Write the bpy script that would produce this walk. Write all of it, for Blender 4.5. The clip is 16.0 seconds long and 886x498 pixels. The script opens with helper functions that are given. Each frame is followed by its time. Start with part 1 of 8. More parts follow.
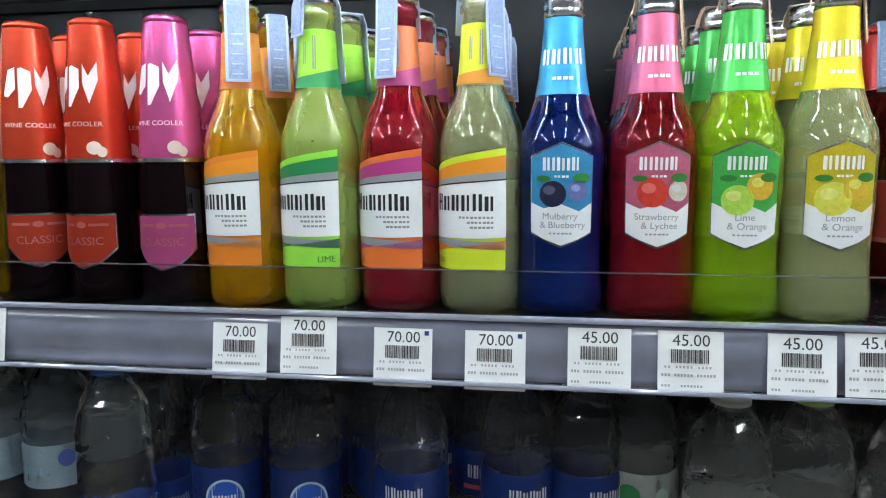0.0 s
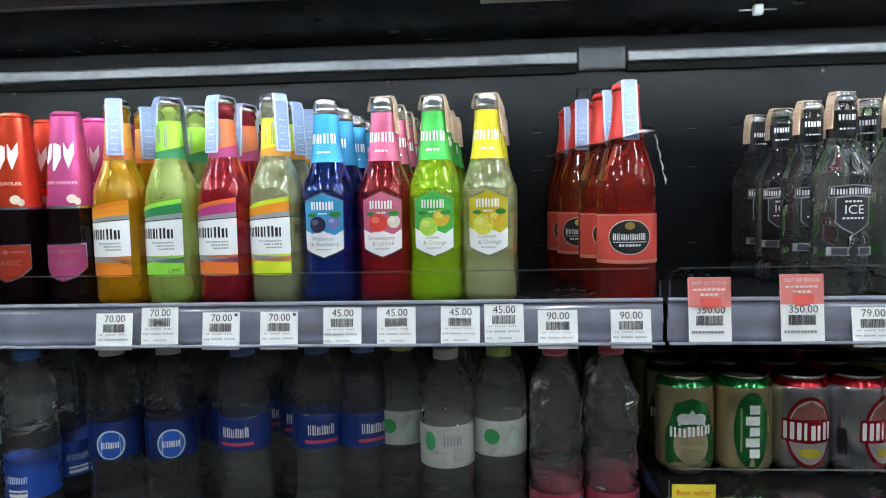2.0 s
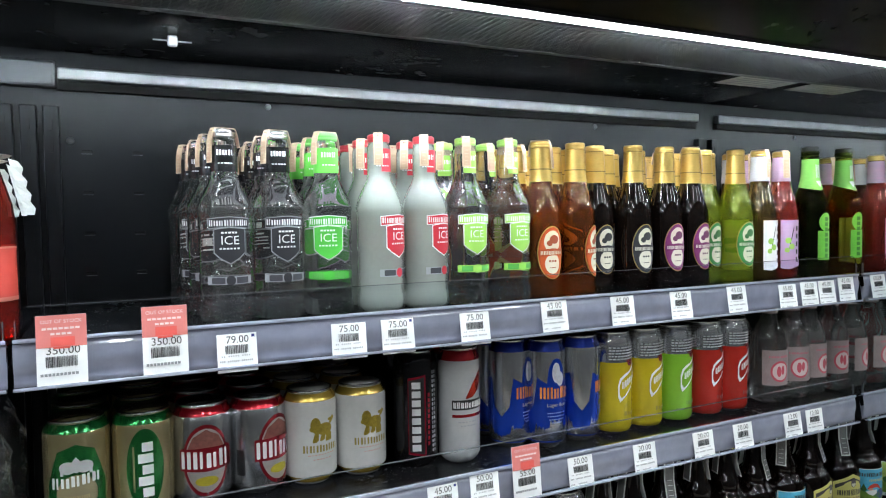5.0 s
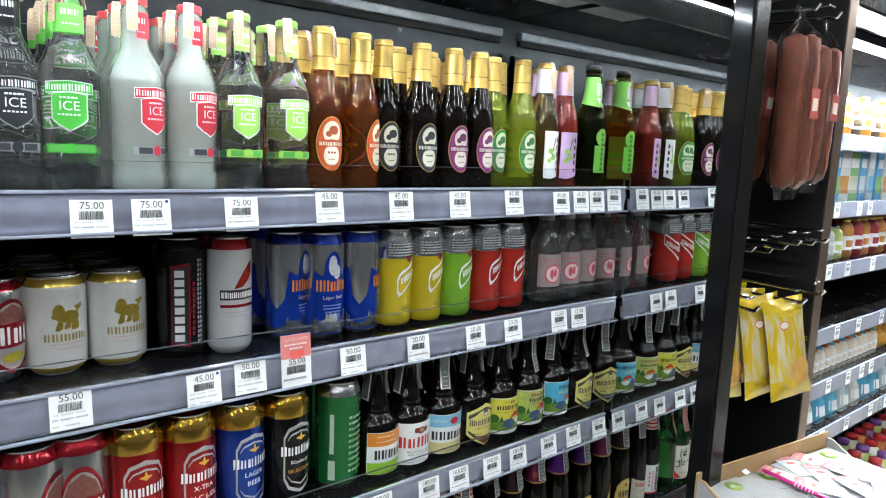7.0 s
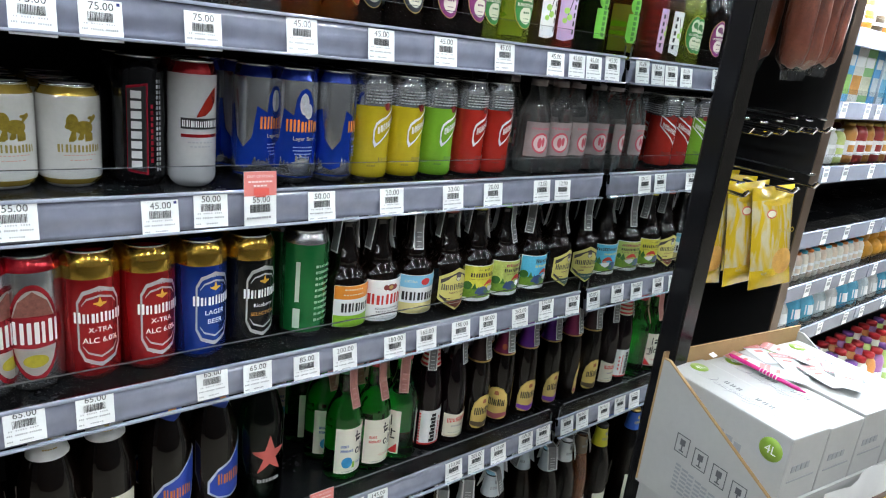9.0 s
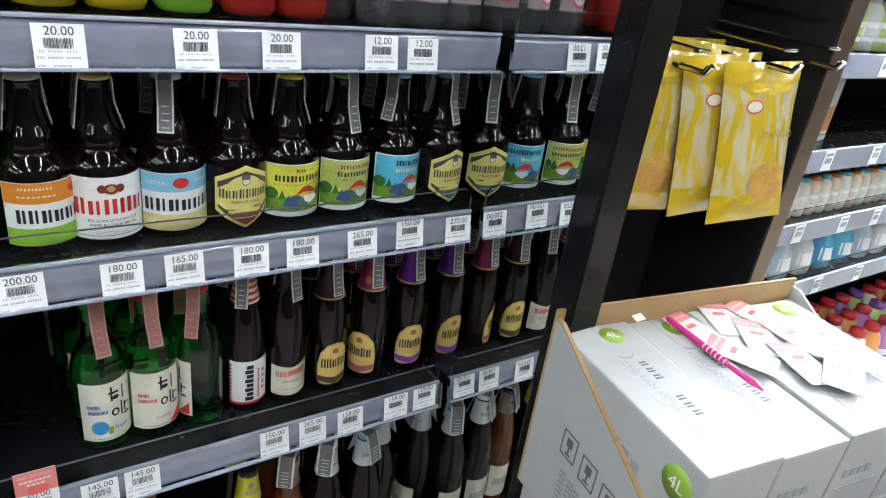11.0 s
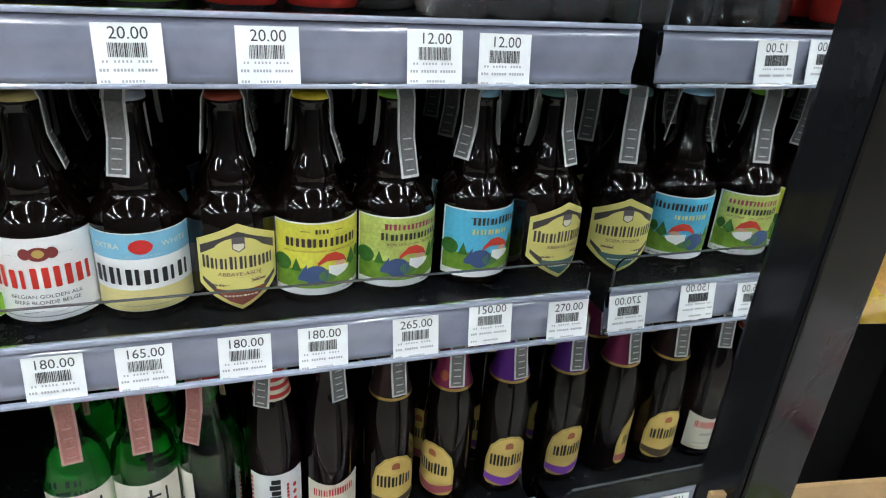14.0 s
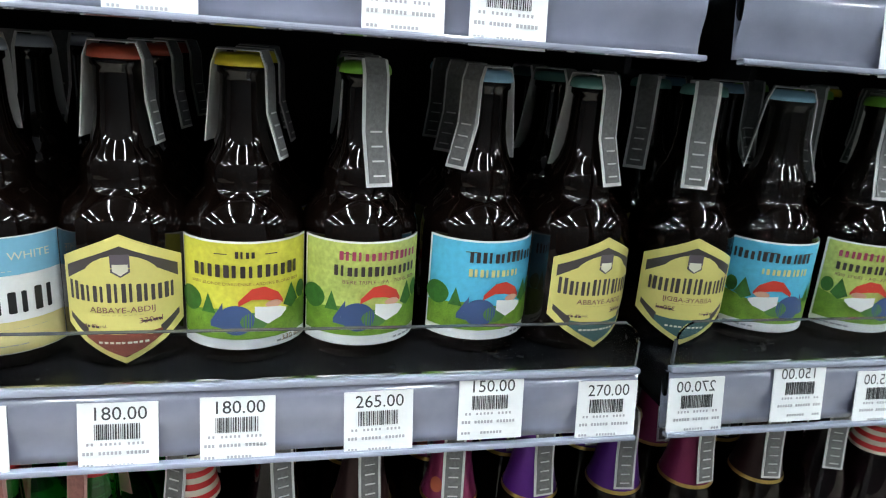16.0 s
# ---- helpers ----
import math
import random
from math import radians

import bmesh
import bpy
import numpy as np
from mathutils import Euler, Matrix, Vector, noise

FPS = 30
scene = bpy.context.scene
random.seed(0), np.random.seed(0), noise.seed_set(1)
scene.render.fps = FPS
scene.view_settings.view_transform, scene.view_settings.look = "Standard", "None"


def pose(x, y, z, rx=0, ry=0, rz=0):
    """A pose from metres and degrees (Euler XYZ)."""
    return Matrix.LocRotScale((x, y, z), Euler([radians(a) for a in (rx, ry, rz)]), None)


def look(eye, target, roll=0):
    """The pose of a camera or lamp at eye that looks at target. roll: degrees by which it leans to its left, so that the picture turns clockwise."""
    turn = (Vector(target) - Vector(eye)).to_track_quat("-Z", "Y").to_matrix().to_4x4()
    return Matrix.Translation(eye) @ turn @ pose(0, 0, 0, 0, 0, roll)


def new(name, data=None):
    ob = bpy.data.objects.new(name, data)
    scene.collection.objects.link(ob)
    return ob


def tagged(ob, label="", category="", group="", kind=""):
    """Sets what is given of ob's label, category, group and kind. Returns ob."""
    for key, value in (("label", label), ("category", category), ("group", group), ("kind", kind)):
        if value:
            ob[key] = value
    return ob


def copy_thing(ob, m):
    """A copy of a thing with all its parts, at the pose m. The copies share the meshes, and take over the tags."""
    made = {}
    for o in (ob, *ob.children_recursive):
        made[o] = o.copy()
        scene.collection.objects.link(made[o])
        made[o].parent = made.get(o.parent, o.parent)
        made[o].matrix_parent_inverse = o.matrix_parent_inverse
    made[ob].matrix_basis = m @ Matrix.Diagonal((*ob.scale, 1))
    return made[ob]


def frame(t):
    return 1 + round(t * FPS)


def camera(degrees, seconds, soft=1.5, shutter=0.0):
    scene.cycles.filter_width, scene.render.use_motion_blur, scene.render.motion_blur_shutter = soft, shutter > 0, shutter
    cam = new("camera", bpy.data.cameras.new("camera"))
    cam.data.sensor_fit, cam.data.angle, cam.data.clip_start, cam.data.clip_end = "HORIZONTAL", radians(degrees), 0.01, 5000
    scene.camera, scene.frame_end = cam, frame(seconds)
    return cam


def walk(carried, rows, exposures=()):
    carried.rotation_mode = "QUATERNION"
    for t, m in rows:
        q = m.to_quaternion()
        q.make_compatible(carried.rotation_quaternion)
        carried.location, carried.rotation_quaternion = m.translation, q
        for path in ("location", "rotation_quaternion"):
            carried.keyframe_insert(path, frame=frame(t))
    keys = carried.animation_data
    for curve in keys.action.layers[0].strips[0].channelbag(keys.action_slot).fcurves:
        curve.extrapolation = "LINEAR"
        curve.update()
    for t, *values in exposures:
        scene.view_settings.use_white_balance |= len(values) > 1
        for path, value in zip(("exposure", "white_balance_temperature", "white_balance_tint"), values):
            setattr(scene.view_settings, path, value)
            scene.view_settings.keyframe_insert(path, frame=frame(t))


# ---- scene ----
cam = camera(66.4, 16.0, 1.1)
PATH = [
    (0, (-0.369, -0.445, 1.509), (-0.67, 1.517, 1.261), -0.3),
    (0.5, (-0.326, -0.508, 1.512), (-0.612, 1.459, 1.29), -0.5),
    (1, (-0.277, -0.604, 1.527), (-0.571, 1.36, 1.293), -0.9),
    (1.5, (-0.215, -0.701, 1.508), (-0.503, 1.273, 1.364), -1.1),
    (2, (-0.177, -0.699, 1.511), (-0.318, 1.291, 1.371), -1.2),
    (2.5, (-0.139, -0.696, 1.51), (-0.135, 1.299, 1.378), -1.5),
    (3, (-0.082, -0.7, 1.511), (0.159, 1.281, 1.379), -1.6),
    (3.5, (-0.023, -0.707, 1.51), (0.438, 1.236, 1.389), -1.0),
    (4, (0.018, -0.706, 1.513), (0.64, 1.192, 1.401), -1.0),
    (4.5, (0.055, -0.712, 1.511), (0.795, 1.143, 1.415), -1.0),
    (5, (0.088, -0.73, 1.514), (0.964, 1.065, 1.424), -0.9),
    (5.2, (0.098, -0.736, 1.514), (1.04, 1.026, 1.424), -0.9),
    (7.3, (0.1658, -0.7733, 1.452), (1.4278, 0.7389, 1.1064), 2.98),
    (7.5, (0.1668, -0.7713, 1.444), (1.4198, 0.7409, 1.0654), 3.48),
    (8, (0.1768, -0.7773, 1.4292), (1.4226, 0.7292, 1.007), 4.35),
    (8.5, (0.2022, -0.7734, 1.4164), (1.4317, 0.718, 0.9025), 6.25),
    (9, (0.2048, -0.7712, 1.3957), (1.4496, 0.6828, 0.8157), 6.63),
    (9.5, (0.2476, -0.7549, 1.366), (1.5745, 0.573, 0.6759), 8.34),
    (9.7, (0.3156, -0.7519, 1.353), (1.6505, 0.562, 0.6509), 8.74),
    (12, (0.8153, -0.6347, 1.3055), (1.5753, 0.9404, 0.3352), 7.46),
    (12.5, (0.8192, -0.6353, 1.2985), (1.5194, 0.9612, 0.3182), 7.8),
    (13, (0.8383, -0.6107, 1.2651), (1.5161, 1.0103, 0.3097), 7.14),
    (13.5, (0.8717, -0.5442, 1.2252), (1.5453, 1.1372, 0.3774), 5.82),
    (14, (0.9222, -0.4722, 1.2563), (1.5122, 1.2347, 0.3969), 4.18),
    (14.5, (0.9432, -0.4305, 1.239), (1.4878, 1.3143, 0.4271), 3.52),
    (15, (0.9772, -0.394, 1.2118), (1.4659, 1.3895, 0.4501), 3.29),
    (15.5, (1.0029, -0.3709, 1.1828), (1.4697, 1.4488, 0.4966), 3.71),
    (16, (1.0135, -0.3485, 1.1498), (1.4614, 1.5135, 0.5732), 4.37),
]
EXPOSURES = [(0, 0.15), (2.5, 0.35), (5, 0.78), (8, 0.95), (10, 1.02), (12.5, 0.92), (14, 1.15), (15, 1.4), (16, 1.45)]
walk(cam, [(t, look(eye, target, roll)) for t, eye, target, roll in PATH], EXPOSURES)

# ---- light and exposure ----
world = bpy.data.worlds.new("store_air")
scene.world = world
world.use_nodes = True
world.node_tree.nodes["Background"].inputs[0].default_value = (0.75, 0.85, 1.0, 1)
world.node_tree.nodes["Background"].inputs[1].default_value = 0.02


# ---- materials ----
MATS = {}


def mat(name, col, rough=0.45, metal=0.0, var=0.07, scale=30.0, bump=0.0, bscale=200.0, coat=0.0, trans=0.0, ior=1.45, emit=0.0, rvar=0.06, spec=0.5, alpha=1.0):
    """A surface with variation in colour and gloss at two scales and fine relief."""
    if name in MATS:
        return MATS[name]
    m = bpy.data.materials.new(name)
    m.use_nodes = True
    nt = m.node_tree
    b = nt.nodes["Principled BSDF"]
    tc = nt.nodes.new("ShaderNodeTexCoord")
    info = nt.nodes.new("ShaderNodeObjectInfo")
    shift = nt.nodes.new("ShaderNodeVectorMath")
    shift.operation = "ADD"
    nt.links.new(tc.outputs["Object"], shift.inputs[0])
    nt.links.new(info.outputs["Random"], shift.inputs[1])
    n1 = nt.nodes.new("ShaderNodeTexNoise")
    n1.inputs["Scale"].default_value = scale
    n1.inputs["Detail"].default_value = 4
    n2 = nt.nodes.new("ShaderNodeTexNoise")
    n2.inputs["Scale"].default_value = scale * 7
    n2.inputs["Detail"].default_value = 3
    nt.links.new(shift.outputs[0], n1.inputs["Vector"])
    nt.links.new(shift.outputs[0], n2.inputs["Vector"])
    add = nt.nodes.new("ShaderNodeMath")
    add.operation = "ADD"
    nt.links.new(n1.outputs[0], add.inputs[0])
    nt.links.new(n2.outputs[0], add.inputs[1])
    half = nt.nodes.new("ShaderNodeMath")
    half.operation = "MULTIPLY"
    half.inputs[1].default_value = 0.5
    nt.links.new(add.outputs[0], half.inputs[0])
    mix = nt.nodes.new("ShaderNodeMix")
    mix.data_type = "RGBA"
    lo = [max(0.0, c * (1 - 2 * var)) for c in col]
    hi = [min(1.0, c * (1 + 2 * var)) for c in col]
    mix.inputs["A"].default_value = (*lo, 1)
    mix.inputs["B"].default_value = (*hi, 1)
    nt.links.new(half.outputs[0], mix.inputs["Factor"])
    nt.links.new(mix.outputs["Result"], b.inputs["Base Color"])
    rr = nt.nodes.new("ShaderNodeMapRange")
    rr.inputs["To Min"].default_value = max(0.0, rough - rvar)
    rr.inputs["To Max"].default_value = min(1.0, rough + rvar)
    nt.links.new(half.outputs[0], rr.inputs["Value"])
    nt.links.new(rr.outputs[0], b.inputs["Roughness"])
    b.inputs["Metallic"].default_value = metal
    b.inputs["IOR"].default_value = ior
    b.inputs["Coat Weight"].default_value = coat
    b.inputs["Coat Roughness"].default_value = 0.04
    b.inputs["Transmission Weight"].default_value = trans
    b.inputs["Specular IOR Level"].default_value = spec
    b.inputs["Alpha"].default_value = alpha
    if bump:
        nb = nt.nodes.new("ShaderNodeTexNoise")
        nb.inputs["Scale"].default_value = bscale
        nb.inputs["Detail"].default_value = 4
        nt.links.new(shift.outputs[0], nb.inputs["Vector"])
        bp = nt.nodes.new("ShaderNodeBump")
        bp.inputs["Strength"].default_value = bump
        bp.inputs["Distance"].default_value = 0.002
        nt.links.new(nb.outputs[0], bp.inputs["Height"])
        nt.links.new(bp.outputs[0], b.inputs["Normal"])
    if emit:
        b.inputs["Emission Color"].default_value = (*col, 1)
        b.inputs["Emission Strength"].default_value = emit
    MATS[name] = m
    return m


def ink(r, g, b, rough=0.4, metal=0.0):
    """Printed paper or film in one ink."""
    return mat(f"ink_{r}_{g}_{b}_{metal}", (r, g, b), rough, metal, var=0.05, scale=60, coat=0.15)


def drink(r, g, b):
    """Cloudy coloured drink behind glass."""
    return mat(f"drink_{r}_{g}_{b}", (r, g, b), 0.03, var=0.05, scale=14, coat=1.0, rvar=0.02, trans=0.66, ior=1.34)


def clear(r, g, b, ior=1.36):
    """Filled see-through glass or plastic."""
    return mat(f"clear_{r}_{g}_{b}", (r, g, b), 0.02, var=0.02, trans=1.0, ior=ior, rvar=0.015)


WHITE, CREAM, BLACK = ink(0.85, 0.86, 0.86), ink(0.75, 0.72, 0.58), ink(0.012, 0.012, 0.013)
GREY, LGREY, RED = ink(0.3, 0.31, 0.33), ink(0.6, 0.6, 0.62), ink(0.62, 0.03, 0.03)
GOLD, SILVER = mat("gold_foil", (0.75, 0.52, 0.16), 0.3, 0.9, scale=50, bump=0.12), mat("silver_metal", (0.72, 0.73, 0.75), 0.25, 1.0, scale=50)
BROWN_GLASS = mat("brown_glass", (0.004, 0.0022, 0.0016), 0.025, var=0.1, rvar=0.015)
BLACK_GLASS = mat("dark_wine_glass", (0.005, 0.0018, 0.0026), 0.025, var=0.1, rvar=0.015)
CABINET = mat("black_cabinet_steel", (0.007, 0.0075, 0.009), 0.32, var=0.15, scale=5, rvar=0.08, spec=0.15)
CEILING_BLACK = mat("gloss_black_panel", (0.004, 0.004, 0.0045), 0.26, var=0.15, scale=6, rvar=0.06, spec=0.04)
RAIL = mat("brushed_rail", (0.2, 0.205, 0.215), 0.36, 0.9, var=0.2, scale=12, bump=0.03, rvar=0.12)
DECK = mat("dark_shelf_deck", (0.009, 0.0095, 0.011), 0.25, var=0.2, scale=15, bump=0.03, rvar=0.1, spec=0.35)
STRIP = mat("blue_grey_strip", (0.25, 0.265, 0.35), 0.2, var=0.25, scale=6, coat=1.0, rvar=0.12, spec=0.9)
BEAD = mat("clear_bead", (0.3, 0.32, 0.4), 0.12, var=0.1, scale=12, coat=0.8)
ACRYLIC = mat("acrylic_lip", (0.9, 0.92, 0.95), 0.03, var=0.03, trans=1.0, ior=1.12, rvar=0.02)
MIRROR = mat("mirror_panel", (0.86, 0.88, 0.88), 0.015, 1.0, var=0.02, scale=3, rvar=0.01)
BRONZE = mat("bronze_trim", (0.016, 0.0145, 0.013), 0.18, 0.2, var=0.15, scale=8, bump=0.04, rvar=0.08, spec=0.14)
PAPER = mat("tag_paper", (0.86, 0.87, 0.88), 0.5, var=0.03, scale=60, bump=0.03)
HONEY = mat("grey_air_grille", (0.04, 0.041, 0.043), 0.5, var=0.1, scale=40)
LED = mat("led_tube", (0.8, 0.92, 1.0), 0.3, emit=250.0)
TUBE = mat("ceiling_tube", (0.91, 0.97, 1.0), 0.3, emit=40.0)
CARD = mat("brown_cardboard", (0.42, 0.27, 0.13), 0.75, var=0.12, scale=40, bump=0.15)
CARTON = mat("white_carton", (0.43, 0.43, 0.425), 0.5, var=0.05, scale=12, bump=0.03)
FLOOR = mat("beige_tile", (0.34, 0.31, 0.26), 0.25, var=0.08, scale=5, bump=0.02, coat=0.2)
GROUT = mat("grout", (0.3, 0.28, 0.24), 0.8, scale=40)
DIM_WALL = mat("dim_aisle_wall", (0.05, 0.05, 0.052), 0.7, var=0.4, scale=6, bump=0.05)
PLASTER = mat("store_wall", (0.62, 0.62, 0.6), 0.7, scale=4, bump=0.05)
STAMP_BLUE, STAMP_TAN = ink(0.55, 0.62, 0.8), ink(0.62, 0.46, 0.32)
STAMP_GREY, STAMP_PINK = ink(0.42, 0.42, 0.42), ink(0.62, 0.36, 0.32)


# ---- mesh helpers ----
def mesh(name, verts, faces, material, smooth=False):
    me = bpy.data.meshes.new(name)
    me.from_pydata(verts, [], faces)
    if smooth:
        me.polygons.foreach_set("use_smooth", [True] * len(me.polygons))
    me.materials.append(material)
    me.update()
    return me


def part(name, me, parent, label=""):
    ob = new(name, me)
    ob.parent = parent
    return tagged(ob, label)


def thing(name, label, category, group="", kind="", me=None):
    return tagged(new(name, me), label, category, group, kind)


def block(name, x0, x1, y0, y1, z0, z1, material, bevel=0.0, seg=2):
    bm = bmesh.new()
    bmesh.ops.create_cube(bm, size=1)
    for v in bm.verts:
        v.co = ((x0 + x1) / 2 + v.co.x * (x1 - x0), (y0 + y1) / 2 + v.co.y * (y1 - y0), (z0 + z1) / 2 + v.co.z * (z1 - z0))
    if bevel:
        bmesh.ops.bevel(bm, geom=bm.edges[:], offset=bevel, segments=seg, affect="EDGES", profile=0.6)
    me = bpy.data.meshes.new(name)
    bm.to_mesh(me)
    bm.free()
    me.materials.append(material)
    return me


def joined(name, boxes, material):
    """Several plain boxes (x0, x1, y0, y1, z0, z1) in one mesh."""
    verts, faces = [], []
    for x0, x1, y0, y1, z0, z1 in boxes:
        n = len(verts)
        verts += [(x, y, z) for z in (z0, z1) for x, y in ((x0, y0), (x1, y0), (x1, y1), (x0, y1))]
        faces += [(n, n + 3, n + 2, n + 1), (n + 4, n + 5, n + 6, n + 7)] + [(n + i, n + (i + 1) % 4, n + 4 + (i + 1) % 4, n + 4 + i) for i in range(4)]
    return mesh(name, verts, faces, material)


def lathe(name, prof, material, seg=28, ripple=0.0):
    """A turned body. ripple: crimps round the side."""
    verts, faces = [], []
    for r, z in prof:
        for i in range(seg):
            a = 2 * math.pi * i / seg
            q = r * (1 + (ripple if i % 2 else -ripple))
            verts.append((q * math.sin(a), -q * math.cos(a), z))
    for j in range(len(prof) - 1):
        for i in range(seg):
            k = (i + 1) % seg
            faces.append((j * seg + i, j * seg + k, (j + 1) * seg + k, (j + 1) * seg + i))
    faces.append(tuple(reversed(range(seg))))
    faces.append(tuple((len(prof) - 1) * seg + i for i in range(seg)))
    return mesh(name, verts, faces, material, smooth=True)


def rad(prof, z):
    for (r0, z0), (r1, z1) in zip(prof, prof[1:]):
        if z0 <= z <= z1 and z1 > z0:
            return r0 + (r1 - r0) * (z - z0) / (z1 - z0)
    return prof[-1][0]


def sleeve(name, prof, z0, z1, material, lift=0.0005, seg=28):
    zs = sorted({z0, z1, *[z for _, z in prof if z0 < z < z1]})
    ring = [(rad(prof, z) + lift, z) for z in zs]
    verts, faces = [], []
    for r, z in ring:
        for i in range(seg):
            a = 2 * math.pi * i / seg
            verts.append((r * math.sin(a), -r * math.cos(a), z))
    for j in range(len(ring) - 1):
        for i in range(seg):
            k = (i + 1) % seg
            faces.append((j * seg + i, j * seg + k, (j + 1) * seg + k, (j + 1) * seg + i))
    return mesh(name, verts, faces, material, smooth=True)


def decal(name, prof, r0, shapes, material, lift, turn=0.0, rows=1):
    """Shapes wrapped on a turned body; each is a list of columns (u, low, high), u in metres round the body from its front."""
    verts, faces = [], []
    for cols in shapes:
        fine = []
        for (u0, a0, b0), (u1, a1, b1) in zip(cols, cols[1:]):
            n = max(1, math.ceil(abs(u1 - u0) / (r0 * 0.22)))
            fine += [(u0 + (u1 - u0) * k / n, a0 + (a1 - a0) * k / n, b0 + (b1 - b0) * k / n) for k in range(n)]
        fine.append(cols[-1])
        base = len(verts)
        for u, lo, hi in fine:
            a = u / r0 + math.radians(turn)
            for k in range(rows + 1):
                z = lo + (hi - lo) * k / rows
                r = rad(prof, z) + lift
                verts.append((r * math.sin(a), -r * math.cos(a), z))
        w = rows + 1
        for c in range(len(fine) - 1):
            for k in range(rows):
                p = base + c * w + k
                faces.append((p, p + w, p + w + 1, p + 1))
    return mesh(name, verts, faces, material, smooth=True)


def rect(u0, u1, v0, v1):
    return [(u0, v0, v1), (u1, v0, v1)]


def oval(cu, cv, ru, rv, n=14):
    out = []
    for i in range(n + 1):
        a = math.pi * i / n
        s = rv * math.sin(a)
        out.append((cu - ru * math.cos(a), cv - s - 1e-5, cv + s + 1e-5))
    return out


def word(u0, u1, v0, v1, n, lean=0.0):
    """A line of print as plain upright bars, two to a letter's width."""
    w, h, out = (u1 - u0) / n, v1 - v0, []
    rng = random.Random(int(n * 31 + h * 1e5))
    for i in range(n):
        x, z = u0 + w * i, v0 + lean * i
        if h < 0.0035:
            out.append(rect(x, x + w * rng.choice((0.6, 0.7, 0.8)), z + h * 0.1, z + h * 0.85))
            continue
        a, b = rng.choice(((0.34, 0.24), (0.28, 0.3), (0.3, 0.2)))
        top = z + h * (1.0 if i == 0 else rng.choice((0.86, 1.0, 0.94)))
        c = min(0.05 * w, 0.06 * h)
        for p, q in ((0.0, a), (0.5, 0.5 + b)):
            out.append([(x + w * p, z + c, top - c), (x + w * p + c, z, top), (x + w * q - c, z, top), (x + w * q, z + c, top - c)])
    return out


def hexa(w, lo, hi, dip):
    return [(-w, lo + dip, hi - dip), (0, lo, hi), (w, lo + dip, hi - dip)]


CACHE = {}


def cached(key, make):
    if key not in CACHE:
        CACHE[key] = make()
    return CACHE[key]


def crown(root, z, material, r=0.0138):
    prof = [(r * 1.06, z), (r * 1.04, z + 0.003), (r * 0.97, z + 0.0055), (r * 0.8, z + 0.0068), (0.001, z + 0.007)]
    return part("crown_cap", cached(("crown", z, material.name, r), lambda: lathe("crown_cap", prof, material, 42, 0.028)), root)


def screw(root, z0, z1, material, r=0.0138):
    prof = [(r, z0), (r, z0 + (z1 - z0) * 0.3), (r * 0.96, z0 + (z1 - z0) * 0.36), (r, z0 + (z1 - z0) * 0.42), (r, z1 - 0.0015), (r * 0.9, z1), (0.001, z1)]
    return part("screw_cap", cached(("screw", z0, z1, material.name, r), lambda: lathe("screw_cap", prof, material, 40, 0.012)), root)


